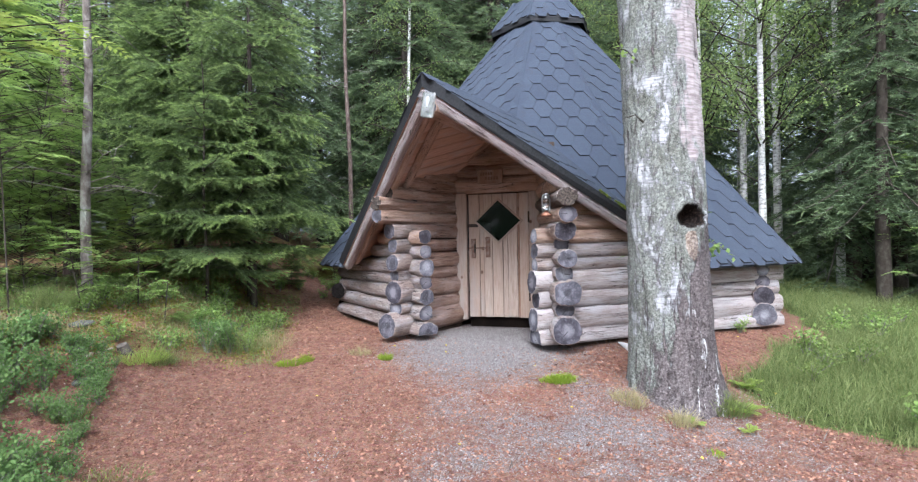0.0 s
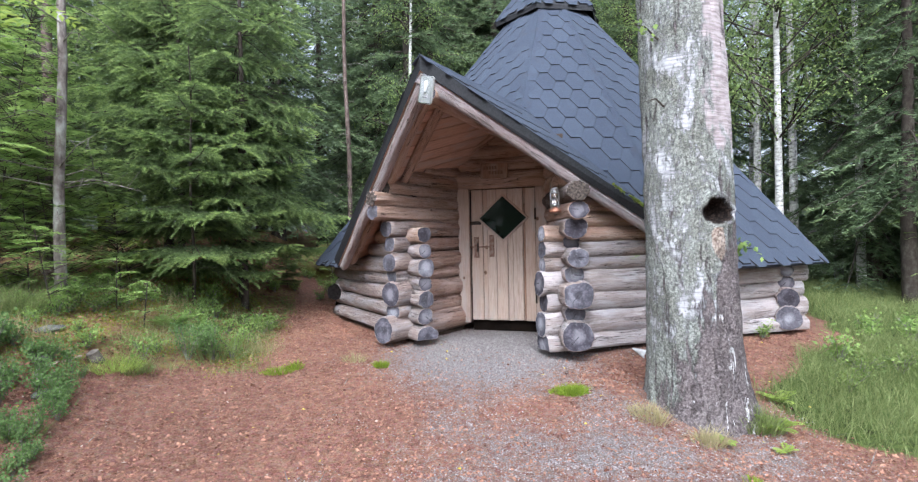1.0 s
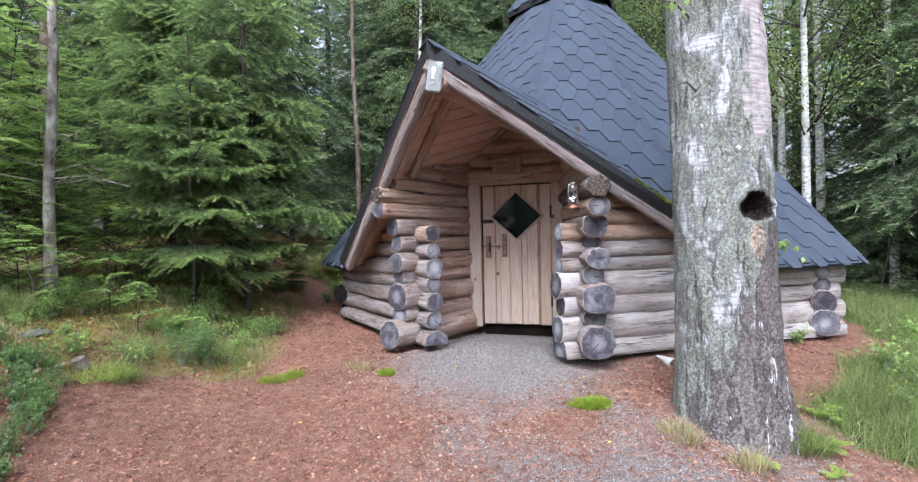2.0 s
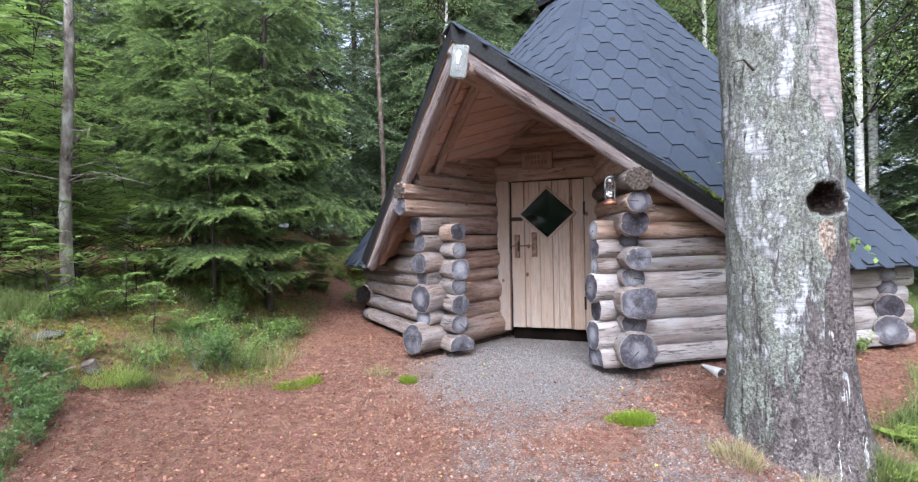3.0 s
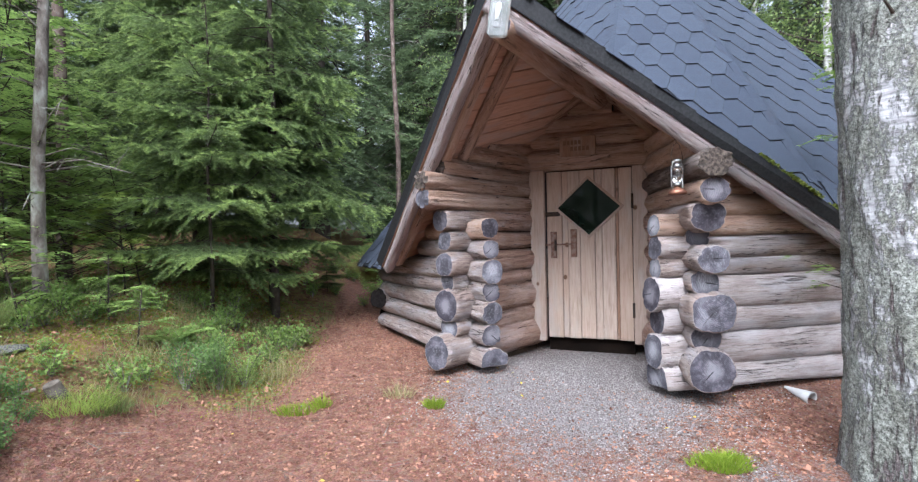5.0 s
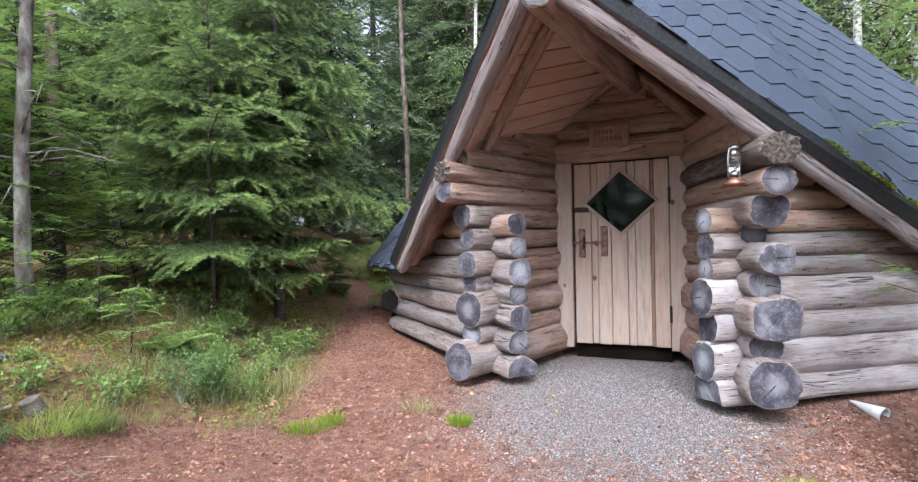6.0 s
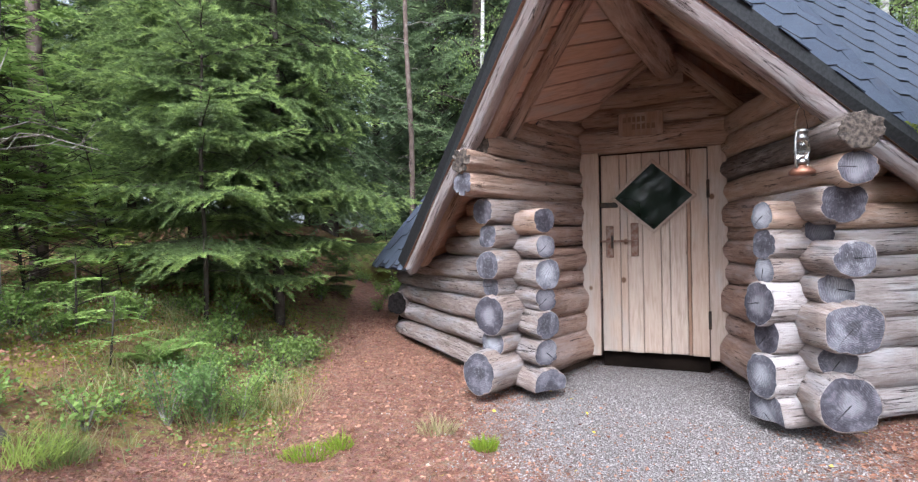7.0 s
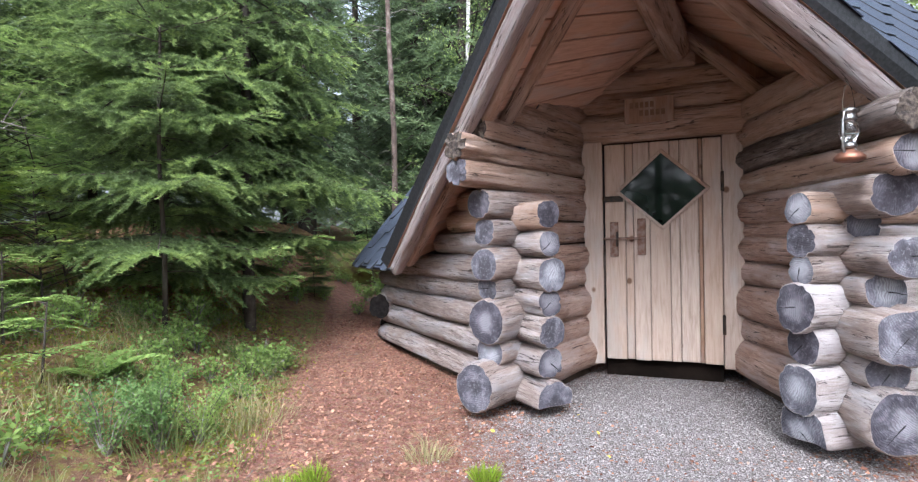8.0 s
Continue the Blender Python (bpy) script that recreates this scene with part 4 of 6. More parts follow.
# ---- porch roof ----
def porch_slope(foot, sgn, edge_label):
    """One slope of the porch roof: deck, boards under it, rafters, edge and bargeboard."""
    f = (foot - PEAK).normalized()
    n = f.cross(GATE - PEAK).normalized()
    if n.z < 0:
        n = -n
    back = n.cross(f)
    if back.y < 0:
        back = -back
    bm = bmesh.new()
    vs = [bm.verts.new(c) for c in (PEAK, foot + f * 0.03, foot + back * 0.4, GATE + n * 0.0)]
    bm.faces.new(vs)
    bmesh.ops.recalc_face_normals(bm, faces=bm.faces[:])
    ext = bmesh.ops.extrude_face_region(bm, geom=bm.faces[:])
    na, nb = porch_plane(FOOT_R)[1], porch_plane(FOOT_L)[1]
    top = (na + nb).normalized()
    for v in [v for v in ext["geom"] if isinstance(v, bmesh.types.BMVert)]:
        ridge = min((v.co - PEAK).length, (v.co - GATE).length) < 0.01
        v.co += top * (FELT_THICK / top.dot(n)) if ridge else n * FELT_THICK
    bmesh.ops.recalc_face_normals(bm, faces=bm.faces[:])
    deck = part("porch_roof", bm, FELT, hut, edge_label)
    deck.data.materials.append(SHINGLE)
    deck.data.materials.append(SOFFIT)
    for p in deck.data.polygons:
        if p.normal.dot(n) > 0.9:
            p.material_index = 1
        elif p.normal.dot(n) < -0.9:
            p.material_index = 2
    length = (foot - PEAK).length
    # boards under the deck run square to the bargeboard
    for k in range(int(length / 0.15) + 1):
        s = 0.02 + k * 0.15
        if s > length - 0.1:
            break
        a = PEAK + f * s + back * 0.02 - n * 0.012
        # depth available before the ridge or the foot edge
        sg, tg = (GATE - PEAK).dot(f), (GATE - PEAK).dot(back)
        if s < sg:
            depth = tg * (s + 0.01) / sg
        else:
            depth = tg + (0.4 - tg) * (s - sg) / (length - sg)
        depth = max(0.06, depth - 0.03)
        m = Matrix((f, n, back)).transposed().to_4x4()
        m.translation = a + f * 0.07
        part("soffit_board", box_bm(0.142, 0.018, depth, (0, 0, depth / 2), 0.004), SOFFIT, deck, "", m)
    # bargeboard: a hewn log along the front edge
    half = 0.052 if sgn > 0 else 0.046
    put_log(deck, PEAK + back * 0.05 - n * half + f * 0.02, foot + back * 0.05 - n * half + f * 0.02, half, half * 0.96, LOG_PINK, 0, "bargeboard", "weathered pinkish-brown hewn bargeboard", up=n, oval=1.05, power=3.4)
    if sgn < 0:
        put_log(deck, PEAK + back * 0.15 - n * 0.05 + f * 0.1, foot + back * 0.15 - n * 0.05 - f * 0.05, 0.05, 0.05, LOG_BROWN, 0, "inner_board", "brown board behind the bargeboard", up=n, power=4.0)
    # inner rafter behind it
    put_log(deck, PEAK + back * 0.38 - n * 0.06 + f * 0.28, PEAK.lerp(foot, 0.62) + back * 0.38 - n * 0.06, 0.045, 0.045, LOG_BROWN, 0, "rafter", "brown pole rafter")
    return deck, f, n, back


deck_r, f_r, n_r, b_r = porch_slope(FOOT_R, 1, "porch roof slope with black felt edge and some moss")
deck_l, f_l, n_l, b_l = porch_slope(FOOT_L, -1, "porch roof slope with black felt edge")
put_log(hut, PEAK + Vector((0.02, 0.1, -0.15)), (0.05, -0.02, 2.46), 0.085, 0.09, LOG_BROWN, 0, "ridge_beam", label="reddish brown round ridge beam")
put_log(hut, (-0.74, -0.12, 2.10), (-0.06, -0.12, 2.50), 0.04, 0.04, LOG_BROWN, 0, "brace", label="brown pole brace")
put_log(hut, (0.56, -0.12, 2.06), (0.10, -0.12, 2.50), 0.04, 0.04, LOG_BROWN, 0, "brace", label="brown pole brace")


RIDGE_UP = (n_r + n_l).normalized() * (FELT_THICK / (n_r + n_l).normalized().dot(n_r))
strip(PEAK + RIDGE_UP, GATE + RIDGE_UP, 0.1, n_l, n_r, 0.004, "ridge_cap", deck_r, SHINGLE)


# upper logs of the front walls, cut off under the porch roof
for wall, p0, q0, n in ((w_r, R_END, COR_R, n_r), (w_l, L_END, COR_L, n_l)):
    p0, q0 = Vector((*p0, 0)), Vector((*q0, 0))
    d = (q0 - p0).normalized()
    inv = wall.matrix_basis.inverted()
    rows = WALL_ROWS[5:] if wall is w_r else LEFT_ROWS[5:]
    for z, r in [row[:2] for row in rows] + [(1.455, 0.08), (1.60, 0.078), (1.74, 0.076), (1.87, 0.07)]:
        s = 0.34
        while s < 2.6:
            c = p0 + d * s + Vector((0, 0, z + r + 0.02))
            if (c - PEAK).dot(n) > -0.02 and any((c - CORN[k]).dot(NORM[k]) > -0.07 for k in PORCH_N):
                break
            s += 0.03
        grey = z < 1.4
        if s > 0.45:
            put_log(wall, inv @ (p0 + d * (0 if grey else 0.3) + Vector((0, 0, z))), inv @ (p0 + d * s + Vector((0, 0, z))), r, r, LOG_GREY if z < 1.25 else LOG_BROWN)


def under_porch(u, v):
    """Height of the porch roof's under side."""
    return min(PEAK.z - (n.x * (u - PEAK.x) + n.y * (v - PEAK.y)) / n.z for n in (n_r, n_l)) - 0.015


bm = bmesh.new()
outline = [(-0.78, 1.9), (0.7, 1.9)] + [(u, under_porch(u, 0.06)) for u in (0.7, 0.45, 0.3, 0.16, 0.0, -0.2, -0.5, -0.78)]
bm.faces.new([bm.verts.new((u, 0.06, z)) for u, z in outline])
bmesh.ops.solidify(bm, geom=bm.faces[:], thickness=0.03)
part("gable_board", bm, SOFFIT, hut, "dark brown boards closing the gable")


for p, q, i in SHOWN:
    up_len = ((CROWN[i] + CROWN[(i + 1) % N_HIP]) / 2 - (p + q) / 2).length
    shingle_face(p, q, APEX, up_len, i in PORCH_N, roof, (lambda c, n=PORCH_N[i]: (c - PEAK).dot(n) > 0.05) if i in PORCH_N else None, REST)
join_tabs("roof_shingles", REST, roof, "grey hexagon shingles")
for deck, foot, f, n, back in ((deck_r, FOOT_R, f_r, n_r, b_r), (deck_l, FOOT_L, f_l, n_l, b_l)):
    ms = []
    length = (foot - PEAK).length
    for r in range(14):
        for k in range(1, int(length / EXPO)):
            a = PEAK + f * (length - k * EXPO) + back * (0.2 + (r + 0.5 * (k % 2)) * PITCH) + n * (FELT_THICK + 0.001)
            side = 1 if foot.x > 0 else -1
            sg, tg, sa, ta = (GATE - PEAK).dot(f), (GATE - PEAK).dot(back), (a - PEAK).dot(f), (a - PEAK).dot(back)
            if ta > (tg * sa / sg if sa < sg else tg + (0.2 - tg) * (sa - sg) / (length - sg)) - 0.15:
                continue
            if a.z < 1.0:
                continue
            if any((a - CORN[k]).dot(NORM[k]) < 0.0 for k in ((0, 1) if side > 0 else (10, 11))):
                continue
            x = (-f).cross(n)
            m = Matrix((x, -f, n)).transposed().to_4x4()
            m.translation = a
            room = sa - ta * sg / tg - 0.02
            if room < 0.08:
                continue
            me = TAB
            if room < 2.1 * EXPO:
                me = link_mesh("shingle", [(v.co.x, min(v.co.y, room), v.co.z) for v in TAB.vertices], [tuple(p.vertices) for p in TAB.polygons], [SHINGLE, FELT], TAB_SLOTS)
            ms.append((m, me))
    join_tabs("porch_shingles", ms, deck, "grey hexagon shingles")


# ---- plants: tools ----
class Tris:
    """Collects triangles in arrays."""

    def __init__(self):
        self.v, self.f, self.n, self.i, self.a = [], [], 0, [], []

    def add(self, v, f, slot=0, tip=None):
        self.i.append(np.full(len(f), slot, dtype=np.int32))
        self.a.append(np.zeros(len(v)) if tip is None else tip)
        self.v.append(np.asarray(v, dtype=np.float32))
        self.f.append(np.asarray(f, dtype=np.int32) + self.n)
        self.n += len(v)

    def mesh(self, name, mats, smooth=False):
        me = fast_mesh(name, np.concatenate(self.v), np.concatenate(self.f), mats, np.concatenate(self.i) if len(mats) > 1 else None, smooth)
        me.attributes.new("tip", "FLOAT", "POINT").data.foreach_set("value", np.concatenate(self.a).astype(np.float32))
        return me

    def tubes(self, tubes, slot=1):
        for v, f in tubes:
            q = np.array(f)
            self.add(np.array([tuple(p) for p in v]), np.concatenate([q[:, [0, 1, 2]], q[:, [0, 2, 3]]]), slot)


def unit(a):
    return a / np.maximum(np.linalg.norm(a, axis=-1, keepdims=True), 1e-9)


def leaf_tris(tr, c, d, nrm, length, width):
    """Diamond leaves, folded a little: from c along d, with the face towards nrm."""
    d, nrm = unit(d), unit(nrm)
    s = unit(np.cross(d, nrm))
    nn = np.cross(s, d)
    L, w = np.reshape(length, (-1, 1)), np.reshape(width, (-1, 1))
    v = np.stack([c, c + d * L * 0.45 + s * w * 0.5 + nn * w * 0.18, c + d * L, c + d * L * 0.45 - s * w * 0.5 + nn * w * 0.18], 1).reshape(-1, 3)
    b = np.arange(len(c))[:, None] * 4
    tr.add(v, np.concatenate([b + [0, 1, 2], b + [0, 2, 3]], 0))


def blade_tris(tr, base, d, length, width, bend, rng):
    """Grass blades that bend over: three triangles each."""
    n = len(base)
    d = unit(d)
    L, w = np.reshape(length, (-1, 1)), np.reshape(width, (-1, 1))
    side = unit(np.stack([rng.normal(size=n), rng.normal(size=n), np.zeros(n)], 1))
    lean = unit(np.stack([rng.normal(size=n), rng.normal(size=n), np.zeros(n)], 1)) * np.reshape(bend, (-1, 1))
    m = base + d * L * 0.55 + lean * L * 0.25
    t = base + d * L * 0.88 + lean * L * 0.9
    v = np.stack([base - side * w, base + side * w, m - side * w * 0.7, m + side * w * 0.7, t], 1).reshape(-1, 3)
    b = np.arange(n)[:, None] * 5
    tr.add(v, np.concatenate([b + [0, 1, 3], b + [0, 3, 2], b + [2, 3, 4]], 0))


def tube(points, radii, sides=8, rough=0.0, seed=0):
    """Verts and quads of a tapered bent tube."""
    pts = [Vector(p) for p in points]
    verts, faces = [], []
    for i, p in enumerate(pts):
        d = (pts[min(i + 1, len(pts) - 1)] - pts[max(i - 1, 0)]).normalized()
        a = d.orthogonal().normalized() if abs(d.z) < 0.9 else Vector((1, 0, 0))
        b = d.cross(a).normalized()
        a = b.cross(d)
        for j in range(sides):
            t = 2 * math.pi * j / sides
            r = radii[i]
            if rough:
                r *= 1 + rough * noise.noise((math.cos(t) * 2 + seed, math.sin(t) * 2, p.z * 2.5))
            verts.append(p + a * math.cos(t) * r + b * math.sin(t) * r)
    for i in range(len(pts) - 1):
        for j in range(sides):
            k = (j + 1) % sides
            faces.append((i * sides + j, i * sides + k, (i + 1) * sides + k, (i + 1) * sides + j))
    return verts, faces


def tubes_mesh(name, tubes, material):
    verts, faces = [], []
    for v, f in tubes:
        k = len(verts)
        verts += v
        faces += [tuple(i + k for i in q) for q in f]
    return link_mesh(name, verts, faces, [material], None, True)


# ---- spruces ----
def spruce_parts(h, reach, whorls, per, twig_gap, needle, seed, clear=0.1, droop=0.25, trunk_r=None, lowfade=1.0, dense=0.42, lowest=0.95, fingers=False):
    """Trunk and crown meshes of a spruce: whorls of flat drooping sprays set with needles."""
    rng = np.random.default_rng(seed)
    trunk_r = trunk_r or h * 0.014
    tubes_ = [tube([(0.01 * math.sin(i), 0.01 * math.cos(i * 1.7), h * i / 10 - (0.3 if i == 0 else 0)) for i in range(11)], [trunk_r * (1 - 0.95 * i / 10) + 0.004 for i in range(11)], 9, 0.15, seed)]
    st, di, ln, ts = [], [], [], []
    for w in range(whorls):
        f = (w + 0.5) / whorls
        z = h * (clear + (0.985 - clear) * f ** 0.9)
        rel = 1 - z / h
        for b in range(per):
            az = 2 * math.pi * (b + rng.uniform(-0.35, 0.35)) / per + w * 1.3
            L = reach * min(1.0, rel ** 0.75 * 1.15) * rng.uniform(0.72, 1.12) * (lowfade + (1 - lowfade) * min(1.0, f / 0.35))
            if L < 0.05:
                L = 0.05
            el = 0.55 - lowest * rel ** 0.6 + rng.uniform(-0.12, 0.12)
            zz = z + rng.uniform(-0.5, 0.5) * h / whorls * 0.8
            n = 7
            p = np.array([0, 0, zz], dtype=float)
            pts = [p]
            e = el
            for k in range(n):
                e = el - droop * math.sin(math.pi * (k + 0.5) / n) + 0.35 * max(0, (k / n - 0.55))
                p = p + np.array([math.cos(az) * math.cos(e), math.sin(az) * math.cos(e), math.sin(e)]) * L / n
                pts.append(p)
            if L > 0.25:
                tubes_.append(tube(pts, [max(0.003, trunk_r * 0.16 * L / reach * (1 - k / (n + 1)) + 0.003) for k in range(n + 1)], 4))
            pts = np.array(pts)
            m = max(2, int(L / twig_gap))
            for k in range(m):
                s = 0.14 + 0.84 * (k + rng.uniform(-0.3, 0.3)) / m
                x = min(max(s, 0.05), 0.999) * n
                i0 = int(x)
                q = pts[i0] + (pts[i0 + 1] - pts[i0]) * (x - i0)
                ax = pts[i0 + 1] - pts[i0]
                ax = ax / np.linalg.norm(ax)
                sd = np.array([-math.sin(az), math.cos(az), 0])
                for sg in (-1, 1):
                    tl = L * 0.5 * (1 - s) ** 0.75 * rng.uniform(0.6, 1.1) + 0.05 * reach
                    ang = rng.uniform(0.65, 1.05)
                    dd = ax * math.cos(ang) + sd * sg * math.sin(ang) + np.array([0, 0, rng.uniform(-0.2, 0.02) if fingers else rng.uniform(-0.28, 0.03)])
                    dd = dd / np.linalg.norm(dd)
                    st.append(q), di.append(dd), ln.append(tl), ts.append(s)
                    # side twiglets
                    if tl > needle * (9 if fingers else 5):
                        for u in (0.35, 0.62):
                            for s2 in (-1, 1):
                                d2 = dd * 0.75 + np.cross(dd, [0, 0, 1]) * s2 * 0.65 + np.array([0, 0, rng.uniform(-0.2, 0.02)])
                                st.append(q + dd * tl * u), di.append(d2 / np.linalg.norm(d2)), ln.append(tl * 0.42 * rng.uniform(0.7, 1.1)), ts.append(s * 0.7 + 0.3 * u)
            st.append(pts[-2]), di.append(ax), ln.append(L / n * 1.3), ts.append(1.0)
    st, di, ln, ts = np.array(st), np.array(di), np.array(ln), np.array(ts)
    cnt = np.maximum(3, (ln / (needle * dense)).astype(int)) * 2
    idx = np.repeat(np.arange(len(st)), cnt)
    pos = np.concatenate([(np.arange(c) + 0.5) / c for c in cnt])
    N = len(idx)
    d = di[idx]
    base = st[idx] + d * (ln[idx] * pos)[:, None]
    base[:, 2] -= (ln[idx] * pos) ** 2 * (0.9 if fingers else 0.25)
    side = unit(np.cross(d, np.array([0.0, 0.0, 1.0])))
    up = np.cross(side, d)
    roll = np.where(np.arange(N) % 2 == 0, 0.35, math.pi - 0.35) + rng.normal(0, 0.6, N)
    rad = side * np.cos(roll)[:, None] + up * np.sin(roll)[:, None]
    nd = unit(d * 0.75 + rad * 0.8)
    ws = unit(np.cross(nd, rad + rng.normal(0, 0.5, (N, 3))))
    L = needle * rng.uniform(0.75, 1.2, N)[:, None]
    wd = L * 0.115
    tr = Tris()
    v = np.stack([base - ws * wd, base + ws * wd, base + nd * L], 1).reshape(-1, 3)
    tip = np.clip(0.55 * ts[idx] + 0.5 * pos - 0.12, 0, 1)
    tr.add(v, (np.arange(N)[:, None] * 3 + np.array([0, 1, 2])), 0, np.repeat(tip, 3))
    tr.tubes(tubes_[1:])
    return tubes_mesh("trunk", tubes_[:1], BARK_SPRUCE), tr


def tree(name, label, trunk_me, crown_me, x, y, scale=1.0, turn=0.0, group="", sink=0.05, category="tree"):
    ob = tagged(new(name), label, category, group)
    ob.matrix_basis = Matrix.LocRotScale((x, y, ground_z(x, y) - sink), Euler((0, 0, turn)), (scale, scale, scale))
    under(new("trunk", trunk_me), ob)
    if crown_me:
        under(new("crown", crown_me), ob)
    return ob


t_near, c_near = spruce_parts(2.5, 1.12, 7, 7, 0.055, 0.025, 11, 0.13, 0.2, 0.013, 0.75, 0.16, 0.62, True)
c_near = c_near.mesh("crown", [NEEDLE, BARK_SPRUCE])
t_high, c_high = spruce_parts(6.0, 1.9, 13, 6, 0.14, 0.042, 17, 0.25, 0.3, 0.05, 0.75, 0.2, 0.8, True)
c_high = c_high.mesh("crown", [NEEDLE, BARK_SPRUCE])
t_mid, c_mid = spruce_parts(6.0, 1.8, 17, 7, 0.14, 0.042, 12, 0.1, 0.3, 0.06, 0.75, 0.2, 0.8, True)
c_mid = c_mid.mesh("crown", [NEEDLE, BARK_SPRUCE])
t_tall, c_tall = spruce_parts(14.0, 2.3, 30, 5, 0.30, 0.13, 13, 0.07, 0.38, 0.15)
c_tall = c_tall.mesh("crown", [NEEDLE_DARK, BARK_SPRUCE])
t_tall2, c_tall2 = spruce_parts(12.0, 2.0, 26, 5, 0.30, 0.13, 14, 0.16, 0.42, 0.14)
c_tall2 = c_tall2.mesh("crown", [NEEDLE_DARK, BARK_SPRUCE])

NEAR_LABEL = "young green spruce with drooping sprays on the bank"
tree("spruce", NEAR_LABEL, t_near, c_near, -1.66, 6.75, 1.2, 0.4, "spruces beside the hut")
tree("spruce", NEAR_LABEL, t_near, c_near, -1.35, 7.75, 1.35, 2.1, "spruces beside the hut")
tree("spruce", "taller green spruce with bare lower trunk behind the bank", t_high, c_high, -2.2, 8.2, 0.95, 1.2, "spruces beside the hut")
tree("spruce", "taller green spruce with bare lower trunk behind the bank", t_high, c_high, -1.25, 7.5, 0.98, 3.9, "spruces beside the hut")
tree("spruce", "small green spruce seedling beside the hut corner", t_near, c_near, -0.9, 9.0, 0.3, 1.0, "spruces beside the hut")
tree("spruce", "taller green spruce behind the bank", t_mid, c_mid, -2.6, 9.0, 1.15, 3.3, "spruces beside the hut")
tree("spruce", "taller green spruce behind the bank", t_mid, c_mid, -5.6, 9.6, 1.1, 5.0, "spruces beside the hut")
for k, (x, y, s) in enumerate(((-3.0, 11.2, 0.9), (-1.9, 12.6, 1.0), (-4.6, 11.6, 1.1), (-6.6, 8.6, 1.0))):
    tree("spruce", "green forest spruce with low branches", t_mid, c_mid, x, y, s, k * 1.3, "spruces beside the hut")
rng = np.random.default_rng(5)
TALL = [(-1.4, 12.0, 0, 1.0), (-3.6, 11.5, 1, 1.0), (-6.2, 11.0, 0, 0.95), (-5.5, 14.5, 1, 1.1), (-2.2, 15.0, 1, 1.05), (0.6, 15.5, 0, 1.05),
        (2.2, 13.6, 1, 1.0), (1.5, 12.6, 0, 1.0), (0.9, 13.9, 0, 1.1), (2.9, 15.6, 0, 1.2), (1.6, 16.6, 0, 1.25), (4.2, 14.5, 0, 1.0), (-8.0, 9.0, 1, 1.0), (-7.2, 6.2, 0, 0.9), (9.3, 8.1, 0, 0.9), (10.6, 7.0, 1, 1.0),
        (9.4, 5.7, 0, 0.7), (8.1, 6.4, 1, 0.75), (9.6, 7.3, 1, 0.8), (10.4, 8.6, 1, 0.5), (11.4, 7.3, 0, 0.55), (9.2, 9.8, 0, 0.45), (12.0, 9.2, 1, 0.6), (8.0, 10.8, 1, 0.45), (11.6, 9.6, 0, 1.05), (12.6, 6.2, 0, 1.0), (9.6, 12.6, 0, 0.8), (10.9, 13.8, 1, 0.9), (8.6, 15.0, 0, 1.0), (11.8, 16.0, 1, 1.1), (6.6, 16.0, 1, 1.0), (13.5, 11.5, 1, 1.1), (-0.8, 17.5, 1, 1.05)]
for x, y, kind, s in TALL:
    tree("tall_spruce", "tall dark spruce in the forest edge", (t_tall, t_tall2)[kind], (c_tall, c_tall2)[kind], x, y, s, rng.uniform(0, 6), "tall forest spruces")
for k in range(34):
    a = radians(rng.uniform(-48, 66))
    d = rng.uniform(17, 30)
    x, y = d * math.sin(a), d * math.cos(a)
    kind = k % 2
    if -30 < math.degrees(a) < 9 and k % 2:
        continue
    tree("tall_spruce", "tall dark spruce deep in the forest", (t_tall, t_tall2)[kind], (c_tall, c_tall2)[kind], x, y, rng.uniform(0.85, 1.3), rng.uniform(0, 6), "tall forest spruces")
for k in range(18):
    a = radians(9 + 24 * (k + rng.uniform(0, 1)) / 18)
    d = rng.uniform(15, 27)
    kind = k % 2
    tree("tall_spruce", "tall dark spruce deep in the forest", (t_tall, t_tall2)[kind], (c_tall, c_tall2)[kind], d * math.sin(a), d * math.cos(a), rng.uniform(0.9, 1.35), rng.uniform(0, 6), "tall forest spruces")
# unseen spruces behind the camera, added for the pane's reflection and for shade
for x, y, s in ((-5.5, -7.5, 1.0), (-8.5, -8, 1.0), (-3.4, -10.5, 1.0), (0.5, -15, 1.1), (-5, -14, 1.0), (6, -14, 1.1), (-11, -9, 1.0), (12, -9, 1.0), (-14, -3, 1.0), (16, -2, 1.0), (-1.8, -19, 1.2), (3.5, -18, 1.1), (-8, -17, 1.1), (10, -17, 1.2)):
    tree("tall_spruce", "unseen dark spruce behind the camera, added for reflection and shade", t_tall, c_tall, x, y, s, rng.uniform(0, 6), "tall forest spruces")


# ---- broadleaf trees ----
def twig_leaves(tr, rng, centre, spread, n, size):
    c = centre + rng.normal(0, 1, (n, 3)) * np.array(spread)
    d = rng.normal(0, 1, (n, 3)) + np.array([0, 0, -0.4])
    nr = rng.normal(0, 0.6, (n, 3)) + np.array([0, 0, 1.0])
    leaf_tris(tr, c, d, nr, size * rng.uniform(0.7, 1.3, n), size * 0.7 * rng.uniform(0.8, 1.2, n))


